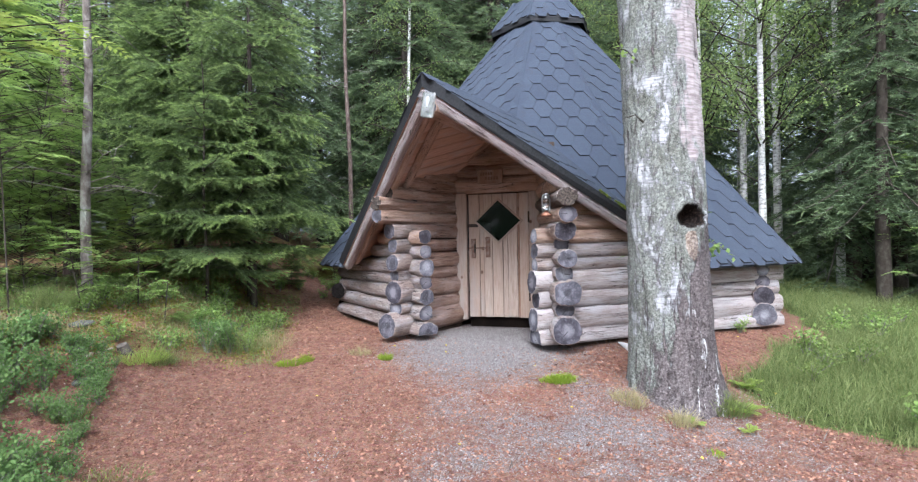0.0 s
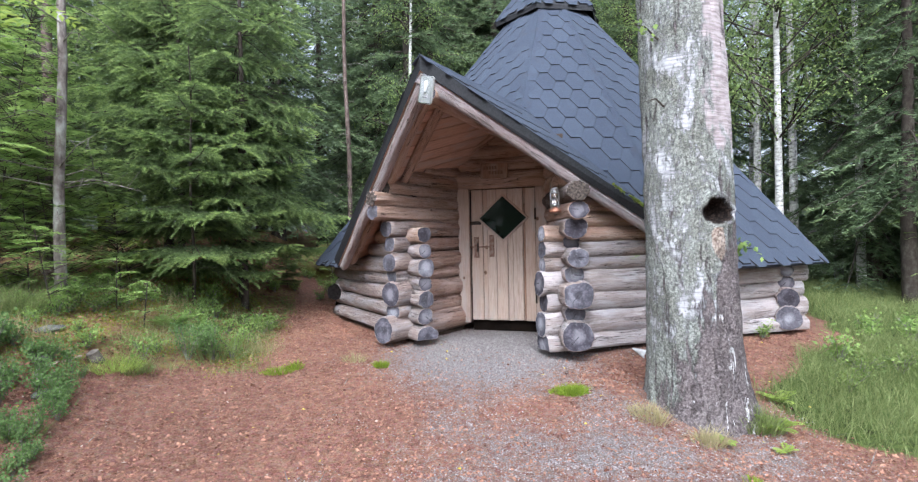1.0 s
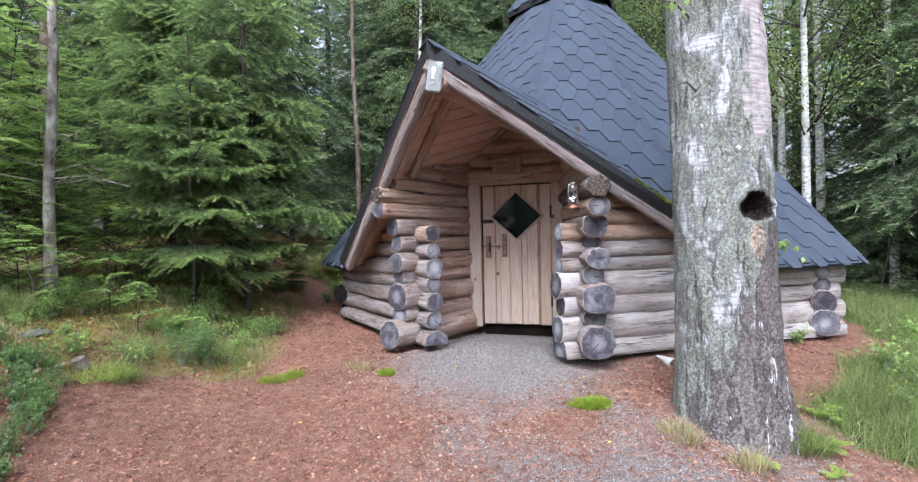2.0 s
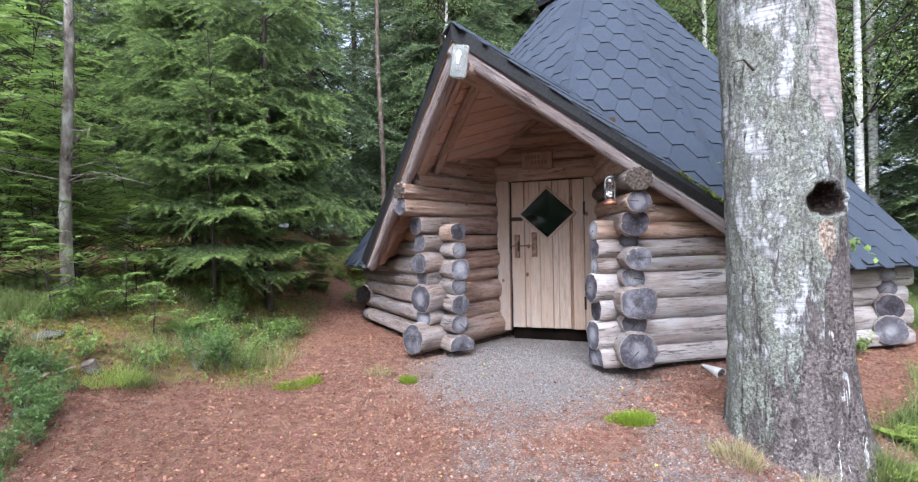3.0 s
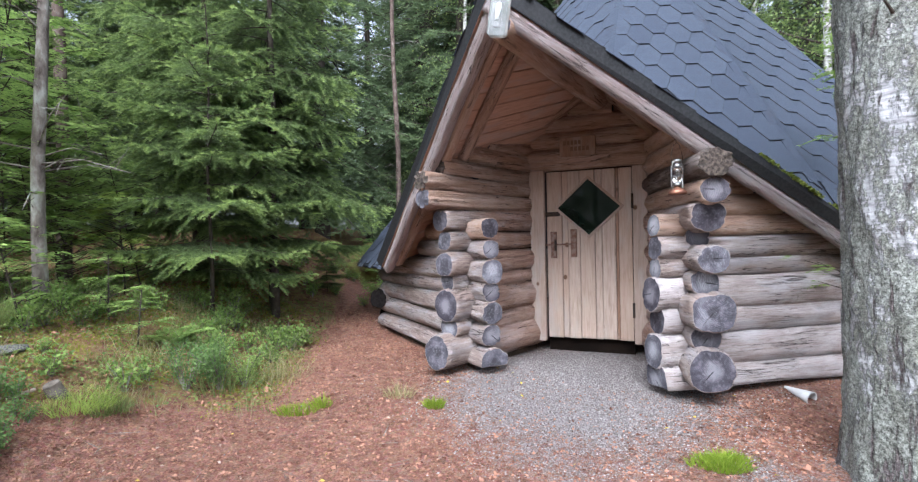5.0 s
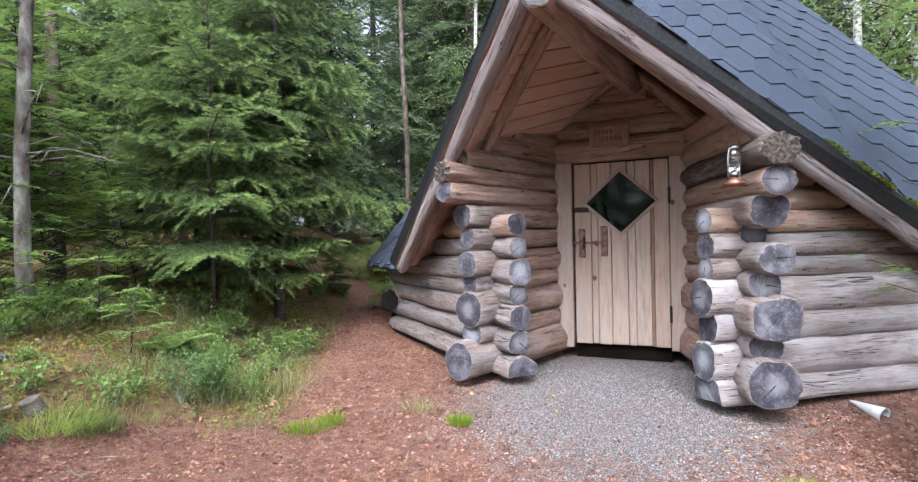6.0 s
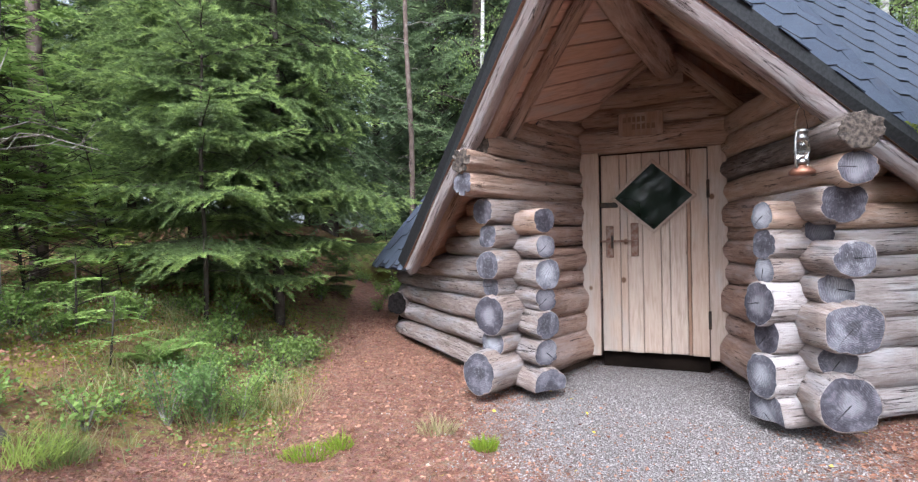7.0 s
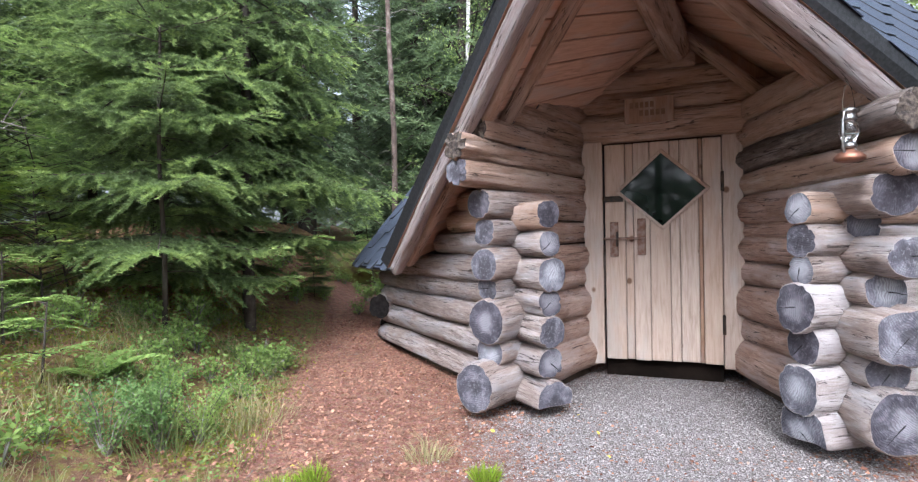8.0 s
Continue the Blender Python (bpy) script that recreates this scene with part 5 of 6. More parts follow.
def birch_far(h, seed, low, leaf=0.052):
    rng = np.random.default_rng(seed)
    r = 0.075
    bend = rng.uniform(-0.2, 0.2, 2)
    pts = [(bend[0] * (i / 10) ** 2 * 2, bend[1] * (i / 10) ** 2 * 2, h * i / 10 - (0.2 if i == 0 else 0)) for i in range(11)]
    tb = [tube(pts, [r * (1 - 0.9 * i / 10) + 0.008 for i in range(11)], 9, 0.08, seed)]
    tr = Tris()
    for k in range(46):
        f = rng.uniform(low, 0.98)
        p = np.array(pts[int(f * 10)]) * 1.0
        p[2] = f * h
        az, L = rng.uniform(0, 6.28), rng.uniform(0.7, 1.9) * (1.15 - f)+0.3
        q = p + np.array([math.cos(az) * L, math.sin(az) * L, L * rng.uniform(0.2, 0.7)])
        tip = q + np.array([math.cos(az) * L * 0.3, math.sin(az) * L * 0.3, -0.25 * L])
        tb.append(tube([p, p * 0.4 + q * 0.6 + np.array([0, 0, 0.08]), q, tip], [0.02, 0.014, 0.008, 0.003], 4))
        for s in (0.35, 0.6, 0.8, 1.0):
            twig_leaves(tr, rng, p + (q - p) * s, (0.2, 0.2, 0.16), 34, leaf)
        twig_leaves(tr, rng, tip, (0.16, 0.16, 0.2), 30, leaf)
    tr.tubes(tb[1:])
    return tubes_mesh("trunk", tb[:1], BARK_BIRCH_FAR), tr.mesh("crown", [LEAF_BIRCH, BARK_SPRUCE])


tb1, cb1 = birch_far(13, 21, 0.25)
tb2, cb2 = birch_far(11, 22, 0.2)
for i, (x, y, s) in enumerate(((8.4, 9.6, 1.0), (9.6, 10.0, 0.9), (10.3, 9.5, 1.1), (7.2, 9.4, 1.0), (8.2, 13.0, 1.0), (6.0, 13.0, 0.95), (11.8, 12.2, 1.0), (4.9, 11.6, 0.9), (7.4, 17, 1.1), (3.2, 17.5, 1.0), (-4.4, 12.8, 0.9), (1.4, 11.8, 0.8), (13.5, 8.6, 1.0), (7.4, 8.0, 0.9), (8.6, 8.9, 1.0), (9.0, 7.9, 0.95), (10.4, 12.0, 1.1), (9.2, 14.0, 1.1), (12.4, 14.0, 1.1))):
    tree("birch", "slim white birch with light green leaves", (tb1, tb2)[i % 2], (cb1, cb2)[i % 2], x, y, s, i * 1.9, "far birches")


def bare_trunk(name, label, x, y, h, r, material, seed, twigs=26, reach=0.6, lean=(0, 0)):
    """A slim trunk with thin dead side twigs."""
    rng = np.random.default_rng(seed)
    pts = [(lean[0] * i / 12 + 0.02 * math.sin(i * 1.3 + seed), lean[1] * i / 12 + 0.02 * math.cos(i * 1.1), h * i / 12 - (0.25 if i == 0 else 0)) for i in range(13)]
    ob = tagged(new(name), label, "tree")
    ob.matrix_basis = Matrix.Translation((x, y, ground_z(x, y)))
    v, f = tube(pts, [r * (1.15 if i == 0 else 1 - 0.55 * i / 12) for i in range(13)], 12, 0.12, seed)
    under(new("trunk", link_mesh("trunk", v, f, [material], None, True)), ob)
    for k in range(twigs):
        z = rng.uniform(0.12, 0.95) * h
        i0 = int(z / h * 12)
        p = np.array([pts[i0][0], pts[i0][1], z])
        az, L = rng.uniform(0, 6.28), reach * rng.uniform(0.4, 1.2)
        dirv = np.array([math.cos(az), math.sin(az), rng.uniform(-0.35, 0.25)])
        tb = []
        q = p + dirv * L
        midp = p + dirv * L * 0.5 + np.array([0, 0, 0.06])
        tb.append(tube([p, midp, q], [0.007, 0.004, 0.002], 5))
        for s in range(3):
            e = midp + (q - midp) * s / 3 + rng.normal(0, 0.16, 3) * L
            tb.append(tube([midp + (q - midp) * s / 3, e], [0.003, 0.0012], 4))
        under(new("dead_branch", tubes_mesh("dead_branch", tb, BARK_PINE)), ob)
    return ob


bare_trunk("slim_pine", "slim grey lichened trunk with dead twigs on the bank", -2.44, 5.62, 6.5, 0.046, BARK_PINE, 3, 60, 0.8, (0.0, 0.2))
bare_trunk("slim_pine", "slim reddish pine trunk behind the spruces", 0.13, 11.3, 10, 0.052, BARK_RED, 4, 18, 0.6, (-0.15, 0))
bare_trunk("slim_pine", "slim reddish pine trunk behind the spruces", -3.56, 7.75, 9, 0.07, BARK_RED, 5, 16, 0.6)
bare_trunk("slim_pine", "reddish pine trunk among dark spruces", 9.9, 8.4, 11, 0.12, BARK_RED, 6, 5, 0.7)

# ---- big birch beside the path ----
BX, BY = 2.50, 3.67
birch = tagged(new("big_birch"), "thick old birch trunk with lichen and a dark knot hole", "tree")
birch.matrix_basis = Matrix.Translation((BX, BY, 0.02))
SIDES, RINGS, BH = 128, 330, 7.5
verts, faces, foot, hole, peel, clean = [], [], [], [], [], []
kn_az = radians(-87)
for i in range(RINGS + 1):
    z = -0.25 + BH * (i / RINGS) ** 1.25
    r = 0.314 - 0.009 * z + 0.06 * math.exp(-max(z, -0.1) / 0.25)
    cx, cy = -0.03 * (z - 1.3), 0.01 * z
    for j in range(SIDES):
        a = 2 * math.pi * j / SIDES
        ca, sa = math.cos(a), math.sin(a)
        rr = r * (1 + 0.05 * noise.noise((ca * 1.2, sa * 1.2, z * 0.7)) + 0.22 * math.exp(-max(z, 0) / 0.2) * noise.noise((ca * 2.6, sa * 2.6, 5)))
        rr += 0.012 * noise.noise((ca * 7, sa * 7, z * 6)) + 0.008 * noise.noise((ca * 15, sa * 15, z * 14))
        da = (a - kn_az + math.pi) % (2 * math.pi) - math.pi
        ka = math.atan2(z - 1.42, da * r)
        dk = math.hypot(da * r * 0.88, (z - 1.42) * (1.05 if z > 1.42 else 1.2)) * (1 + 0.18 * noise.noise((math.cos(ka) * 1.6, math.sin(ka) * 1.6, 3)) + 0.12 * noise.noise((math.cos(ka) * 5, math.sin(ka) * 5, 8)))
        rr += (0.022 + 0.03 * noise.noise((ca * 9, sa * 9, z * 16))) * math.exp(-((dk - 0.105) / 0.035) ** 2) - 0.13 * math.exp(-(dk / 0.08) ** 4)
        verts.append((cx + rr * ca, cy + rr * sa, z))
        foot.append(sm((1.15 + 0.75 * ca - 0.2 * sa - z) / 0.9))
        clean.append(sm((0.72 * ca - 0.7 * sa - 0.3) / 0.6) * sm((z - 1.55) / 0.5))
        hole.append(math.exp(-(dk / 0.1) ** 5))
        peel.append(math.exp(-((da * r + 0.01) / 0.07) ** 2) * sm((1.36 - z) / 0.08) * sm((z - 0.95) / 0.3))
for i in range(RINGS):
    for j in range(SIDES):
        k = (j + 1) % SIDES
        faces.append((i * SIDES + j, i * SIDES + k, (i + 1) * SIDES + k, (i + 1) * SIDES + j))
bme = link_mesh("trunk", verts, faces, [BIRCH], None, True)
bme.attributes.new("foot", "FLOAT", "POINT").data.foreach_set("value", np.array(foot, dtype=np.float32))
bme.attributes.new("hole", "FLOAT", "POINT").data.foreach_set("value", np.array(hole, dtype=np.float32))
bme.attributes.new("peel", "FLOAT", "POINT").data.foreach_set("value", np.array(peel, dtype=np.float32))
bme.attributes.new("smooth", "FLOAT", "POINT").data.foreach_set("value", np.array(clean, dtype=np.float32))
under(new("trunk", bme), birch)


def birch_sprig(z, az, reach, n, seed, drop=0.1):
    """A thin leafy twig growing from the big birch."""
    rng = np.random.default_rng(seed)
    p = np.array([0.26 * math.cos(az) - 0.03 * (z - 1.3), 0.26 * math.sin(az), z])
    q = p + np.array([math.cos(az) * reach, math.sin(az) * reach, -drop])
    v, f = tube([p, (p + q) / 2 + np.array([0, 0, 0.04]), q], [0.008, 0.005, 0.002], 5)
    tw = under(new("twig", link_mesh("twig", v, f, [BARK_SPRUCE], None, True)), birch)
    if n:
        tr = Tris()
        c = p + (q - p) * rng.uniform(0.35, 1.05, (n, 1)) + rng.normal(0, 0.03, (n, 3))
        leaf_tris(tr, c, rng.normal(0, 1, (n, 3)) + [0, 0, -0.5], rng.normal(0, 0.5, (n, 3)) + [0, 0, 1], 0.045 * rng.uniform(0.7, 1.3, n), 0.032 * rng.uniform(0.8, 1.2, n))
        under(new("leaves", tr.mesh("leaves", [LEAF])), tw, None, "light green leaves")


birch_sprig(1.22, radians(10), 0.35, 34, 1, 0.05)
birch_sprig(2.15, radians(205), 0.22, 0, 2, -0.01)
birch_sprig(2.62, radians(200), 0.3, 14, 3, -0.05)
birch_sprig(2.35, radians(30), 0.5, 26, 4, 0.0)


# ---- rowan saplings, ferns, shrubs ----
def pinnate(tr, rng, base, d, length, pairs, leaflet, droop=0.3):
    """A feathered leaf: pairs of leaflets along a drooping stalk."""
    d = unit(np.array(d, dtype=float))
    side = unit(np.cross(d, [0, 0, 1.0]))
    k = np.arange(pairs)
    s = (k + 1.2) / (pairs + 0.6)
    c = base + d * (s * length)[:, None] + np.array([0, 0, -1.0]) * (s ** 2 * length * droop)[:, None]
    sz = leaflet * np.sin(np.pi * (0.18 + 0.72 * s)) ** 0.6
    for sg in (-1, 1):
        dd = d * 0.45 + side * sg + np.array([0, 0, -0.15])
        leaf_tris(tr, c, np.repeat(dd[None], pairs, 0), rng.normal(0, 0.15, (pairs, 3)) + [0, 0, 1], sz, sz * 0.36)
    leaf_tris(tr, c[-1:], d[None], np.array([[0, 0, 1.0]]), sz[-1:], sz[-1:] * 0.4)


def rowan(x, y, h, n, seed, label, leaf=0.17, reach=0.5, low=0.25, mat=None, lean=None):
    rng = np.random.default_rng(seed)
    ob = tagged(new("rowan"), label, "sapling", "rowan saplings")
    ob.matrix_basis = Matrix.Translation((x, y, ground_z(x, y)))
    lean = lean or rng.normal(0, 0.12, 2)
    stem = [(lean[0] * h * i / 6, lean[1] * h * i / 6, h * i / 6 - (0.1 if i == 0 else 0)) for i in range(7)]
    tb = [tube(stem, [0.006 * (1 - 0.7 * i / 6) + 0.002 for i in range(7)], 6)]
    tr = Tris()
    for _ in range(n):
        f = rng.uniform(low, 1.0)
        p = np.array([lean[0] * h * f, lean[1] * h * f, h * f])
        az, L = rng.uniform(0, 6.28), reach * rng.uniform(0.3, 1.0) * (1.2 - f)
        q = p + np.array([math.cos(az) * L, math.sin(az) * L, L * 0.35])
        tb.append(tube([p, q], [0.005, 0.002], 4))
        for _k in range(3):
            a2 = az + rng.normal(0, 0.9)
            pinnate(tr, rng, q - (q - p) * rng.uniform(0, 0.4), (math.cos(a2), math.sin(a2), rng.uniform(-0.1, 0.4)), leaf * rng.uniform(0.7, 1.2), 6, leaf * 0.36)
    tr.tubes(tb[1:])
    under(new("stem", tubes_mesh("stem", tb[:1], BARK_SPRUCE)), ob)
    under(new("crown", tr.mesh("crown", [mat or LEAF, BARK_SPRUCE])), ob)


RL = "rowan sapling with feathered green leaves on the bank"
rowan(-2.75, 5.0, 2.9, 90, 31, RL, 0.22, 0.8, 0.35)
rowan(-3.2, 5.9, 3.2, 110, 32, RL, 0.22, 1.0, 0.15)
rowan(-2.3, 6.5, 0.9, 50, 146, RL, 0.17, 0.7, 0.1, FERN_L)
rowan(-2.7, 6.3, 1.3, 60, 147, RL, 0.17, 0.7, 0.1)
rowan(-2.05, 5.75, 0.5, 14, 33, RL, 0.15, 0.3, 0.15)
rowan(-2.9, 6.6, 2.2, 70, 34, RL, 0.19, 0.7, 0.15)
rowan(-3.8, 5.2, 3.6, 120, 35, RL, 0.22, 1.1, 0.15)
rowan(-4.4, 6.4, 4.2, 130, 135, RL, 0.22, 1.2, 0.15)
rowan(-3.3, 7.4, 2.6, 110, 136, RL, 0.2, 1.1, 0.1)
rowan(-4.0, 7.0, 3.4, 130, 137, RL, 0.22, 1.2, 0.1)
rowan(-2.35, 6.9, 1.3, 44, 138, RL, 0.18, 0.6, 0.1)
rowan(-2.6, 5.95, 1.2, 30, 36, RL, 0.17, 0.35, 0.2)
rowan(-1.75, 5.55, 0.4, 8, 37, RL, 0.15, 0.2, 0.3)
rowan(7.4, 5.2, 1.6, 22, 38, "rowan sapling with pale green leaves in tall grass", 0.2, 0.6, 0.2)
rowan(8.3, 6.0, 2.6, 36, 39, "rowan sapling with pale green leaves in tall grass", 0.2, 0.9, 0.3)
rowan(-1.85, 2.95, 2.5, 60, 139, "slender rowan sapling with yellow-green feathered leaves", 0.2, 2.8, 0.8, FERN_L)
rowan(-2.75, 5.75, 1.5, 60, 143, RL, 0.19, 0.7, 0.15)
rowan(-3.5, 5.9, 2.0, 80, 144, RL, 0.2, 0.9, 0.1)
rowan(-2.9, 5.5, 1.1, 40, 140, RL, 0.17, 0.6, 0.1)
rowan(-3.3, 5.2, 1.3, 46, 141, RL, 0.18, 0.7, 0.1)
rowan(-2.35, 5.3, 0.7, 20, 142, RL, 0.15, 0.35, 0.2)
rowan(3.22, 4.72, 2.5, 22, 145, "slim rowan sapling behind the birch beside the log wall", 0.17, 0.6, 0.15, None, (0.01, 0.02))
rowan(-0.2, 10.2, 1.1, 20, 40, RL, 0.17, 0.5, 0.1)


def fern(x, y, n, length, seed, label, mat):
    rng = np.random.default_rng(seed)
    ob = tagged(new("fern"), label, "fern", "ferns by the path")
    ob.matrix_basis = Matrix.Translation((x, y, ground_z(x, y)))
    for k in range(n):
        tr = Tris()
        az = 6.28 * k / n + rng.normal(0, 0.3)
        pinnate(tr, rng, np.zeros(3), (math.cos(az), math.sin(az), rng.uniform(0.5, 1.1)), length * rng.uniform(0.7, 1.1), 16, length * 0.24, 0.35)
        under(new("frond", tr.mesh("frond", [mat])), ob)


fern(2.86, 3.3, 9, 0.19, 41, "light yellow-green fern beside the birch", FERN_L)
fern(3.15, 3.6, 8, 0.2, 42, "light yellow-green fern in the grass", FERN_L)
fern(2.36, 3.18, 6, 0.13, 43, "small yellow-green fern at the birch foot", FERN_L)
fern(2.72, 3.08, 5, 0.12, 44, "small yellow-green fern at the birch foot", FERN_L)
fern(-1.6, 5.75, 8, 0.4, 45, "green fern under the spruce", LEAF)
fern(3.4, 5.0, 6, 0.25, 46, "light green fern against the log wall", FERN_L)


def shrub_mesh(seed, h, spread, n, leaf, mat):
    rng = np.random.default_rng(seed)
    tr = Tris()
    tb = []
    for k in range(14):
        az = rng.uniform(0, 6.28)
        q = np.array([math.cos(az) * spread * rng.uniform(0.2, 1), math.sin(az) * spread * rng.uniform(0.2, 1), h * rng.uniform(0.55, 1.0)])
        tb.append(tube([(0, 0, -0.03), q * 0.5 + [0, 0, h * 0.12], q], [0.004, 0.003, 0.0015], 4))
        m = n // 14
        c = q * rng.uniform(0.25, 1.05, (m, 1)) + rng.normal(0, 0.035, (m, 3)) + [0, 0, 0.02]
        leaf_tris(tr, c, rng.normal(0, 1, (m, 3)), rng.normal(0, 0.5, (m, 3)) + [0, 0, 1], leaf * rng.uniform(0.6, 1.3, m), leaf * 0.62 * rng.uniform(0.8, 1.2, m))
    tr.tubes(tb)
    return tr.mesh("foliage", [mat, BARK_PINE])


SHRUBS = [shrub_mesh(51 + k, 0.34, 0.24, 260, 0.045, LEAF_BLUE) for k in range(3)]
BUSHES = [shrub_mesh(57 + k, 0.38, 0.28, 1100, 0.024, LEAF if k == 1 else LEAF_BLUE) for k in range(3)]
HERBS = [shrub_mesh(61 + k, 0.26, 0.2, 170, 0.05, LEAF) for k in range(3)] + [shrub_mesh(65, 0.22, 0.2, 260, 0.034, LEAF_LOW)]
rng = np.random.default_rng(8)


def plant(name, label, pair, x, y, s, group, category):
    ob = tagged(new(name, pair), label, category, group)
    ob.matrix_basis = Matrix.LocRotScale((x, y, ground_z(x, y)), Euler((0, 0, rng.uniform(0, 6.28))), (s, s, s))


for k in range(190):
    y = rng.uniform(1.5, 4.6)
    d = abs(rng.normal(0, 0.7))
    x = -1.42 - d - 0.12 * max(0.0, 2.9 - y) - 0.25 * max(0.0, y - 3.3)
    plant("shrub", "low bluish-green bilberry shrub beside the path", SHRUBS[k % 3], x, y, (0.42 + 0.62 * min(1.0, d / 0.7)) * rng.uniform(0.65, 1.05) * (0.8 if y > 3.3 else 1.0), "low shrubs", "shrub")
for x, y, s in ((-1.1, 5.3, 0.85), (-1.28, 5.18, 0.8), (-0.98, 5.42, 0.7), (-1.2, 5.42, 0.8)):
    plant("shrub", "green leafy shrub at the foot of the bank", BUSHES[int(s * 10) % 3], x, y, s, "low shrubs", "shrub")
for k in range(290):
    x, y = rng.uniform(-3.8, -0.75), rng.uniform(4.3, 7.4)
    if y < 5.0 + 0.4 * (x + 1.4) or (x > -1.45 and 5.0 < y < 5.6) or noise.noise((x * 1.6, y * 1.6, 77)) < -0.04:
        continue
    plant("herb", "small broad-leaved green herb on the mossy bank", HERBS[k % 4], x, y, rng.uniform(0.3, 0.8), "herbs on the bank", "plant")
for k in range(26):
    x, y = rng.uniform(-1.6, 0.2), rng.uniform(6.9, 10.5)
    if (HUT_INV @ Vector((x, y, 0))).x > -3.1:
        continue
    plant("herb", "small broad-leaved green herb under the spruces", HERBS[k % 3], x, y, rng.uniform(0.5, 1.0), "herbs on the bank", "plant")
for k in range(45):
    plant("herb", "small green herb in the meadow grass", HERBS[k % 4], rng.uniform(3.6, 9), rng.uniform(2.2, 5.2), rng.uniform(0.4, 1.0), "herbs in the grass", "plant")


# ---- grass ----
def grass_patch(points, lo, hi, width, bend, seed, mats, name, label, category="grass"):
    rg = np.random.default_rng(seed)
    n = len(points)
    tr = Tris()
    d = rg.normal(0, 0.22, (n, 3)) + [0, 0, 1]
    blade_tris(tr, points, d, rg.uniform(lo, hi, n), width * rg.uniform(0.7, 1.3, n), rg.uniform(0.1, bend, n), rg)
    ob = new(name, tr.mesh(name, mats))
    return tagged(ob, label, category, kind="stuff")


def scatter(n, x0, x1, y0, y1, keep, seed):
    rg = np.random.default_rng(seed)
    out = []
    for x, y in zip(rg.uniform(x0, x1, n), rg.uniform(y0, y1, n)):
        if rg.random() < keep(x, y):
            out.append((x, y, ground_z(x, y) - 0.005))
    return np.array(out)


def clump(x, y, f=2.2):
    return 0.5 + 0.5 * noise.noise((x * f, y * f, 9))


def in_hut(x, y, pad=0.0):
    u, v, _ = HUT_INV @ Vector((x, y, 0))
    r = math.hypot(u - 0.2, v - 1.95)
    return r < 3.0 + pad and v > 0.62 * max(u - 0.2, 0.2 - u) - 1.25 - pad


def meadow(x, y):
    if in_hut(x, y, 0.1):
        return 0
    return sm((x - meadow_edge(y) - 0.15 - 0.5 * noise.noise((x * 1.1, y * 1.1, 31))) / 0.6) * (0.4 + 0.6 * sm((clump(x, y, 1.5) - 0.3) / 0.35))


grass_patch(scatter(95000, 2.4, 10.0, 0.3, 9.5, meadow, 71), 0.05, 0.24, 0.0024, 1.6, 72, [GRASS], "meadow_grass", "tall fine green meadow grass")
grass_patch(scatter(34000, 2.5, 5.5, 1.5, 5.0, meadow, 73), 0.04, 0.17, 0.0028, 1.3, 74, [GRASS], "meadow_grass", "tall fine green meadow grass")


def bank_grass(x, y):
    return green_amount(x, y) * sm((clump(x, y) - 0.44) / 0.25) * (1.0 if x < 0 else 0.0)


grass_patch(scatter(60000, -4.5, -0.5, 2.6, 8.2, bank_grass, 75), 0.03, 0.11, 0.002, 1.0, 76, [GRASS], "bank_grass", "thin green grass on the mossy bank")
grass_patch(scatter(17000, -4.2, -0.5, 3.0, 7.0, bank_grass, 77), 0.06, 0.22, 0.0018, 1.2, 78, [GRASS_DRY], "dry_grass", "thin straw-coloured dry grass on the bank")


def moss_keep(x, y):
    return green_amount(x, y) * sm((noise.noise((x * 2.1, y * 2.1, 4)) + 0.2) / 0.2) * (1.0 if x < 0 else 0.0)


mp = scatter(120000, -4.0, -0.5, 3.0, 8.0, moss_keep, 79)
rg = np.random.default_rng(80)
tr = Tris()
leaf_tris(tr, mp, rg.normal(0, 1, (len(mp), 3)) + [0, 0, 0.8], rg.normal(0, 0.6, (len(mp), 3)) + [0, 0, 1], rg.uniform(0.010, 0.03, len(mp)), rg.uniform(0.006, 0.014, len(mp)))
tagged(new("moss_cover", tr.mesh("moss_cover", [MOSS])), "yellow-green moss cushions on the bank", "moss", kind="stuff")


def carpet(n, seed, mat, lo, hi, height, name, label):
    """Low broad-leaved cover on the bank, in clumps."""
    p = scatter(n, -4.2, -0.7, 3.6, 8.6, lambda x, y: green_amount(x, y) * sm((noise.noise((x * 2.6, y * 2.6, seed)) + 0.12) / 0.25) if x < 0 and not in_hut(x, y, 0.3) else 0, seed)
    rg = np.random.default_rng(seed)
    k = len(p)
    p[:, 2] += np.abs(rg.normal(0, height, k)) + 0.01
    tr = Tris()
    sz = rg.uniform(lo, hi, k)
    leaf_tris(tr, p, rg.normal(0, 1, (k, 3)) * [1, 1, 0.4], rg.normal(0, 0.45, (k, 3)) + [0, 0, 1], sz, sz * rg.uniform(0.45, 0.8, k))
    tagged(new(name, tr.mesh(name, [mat])), label, "ground cover", kind="stuff")


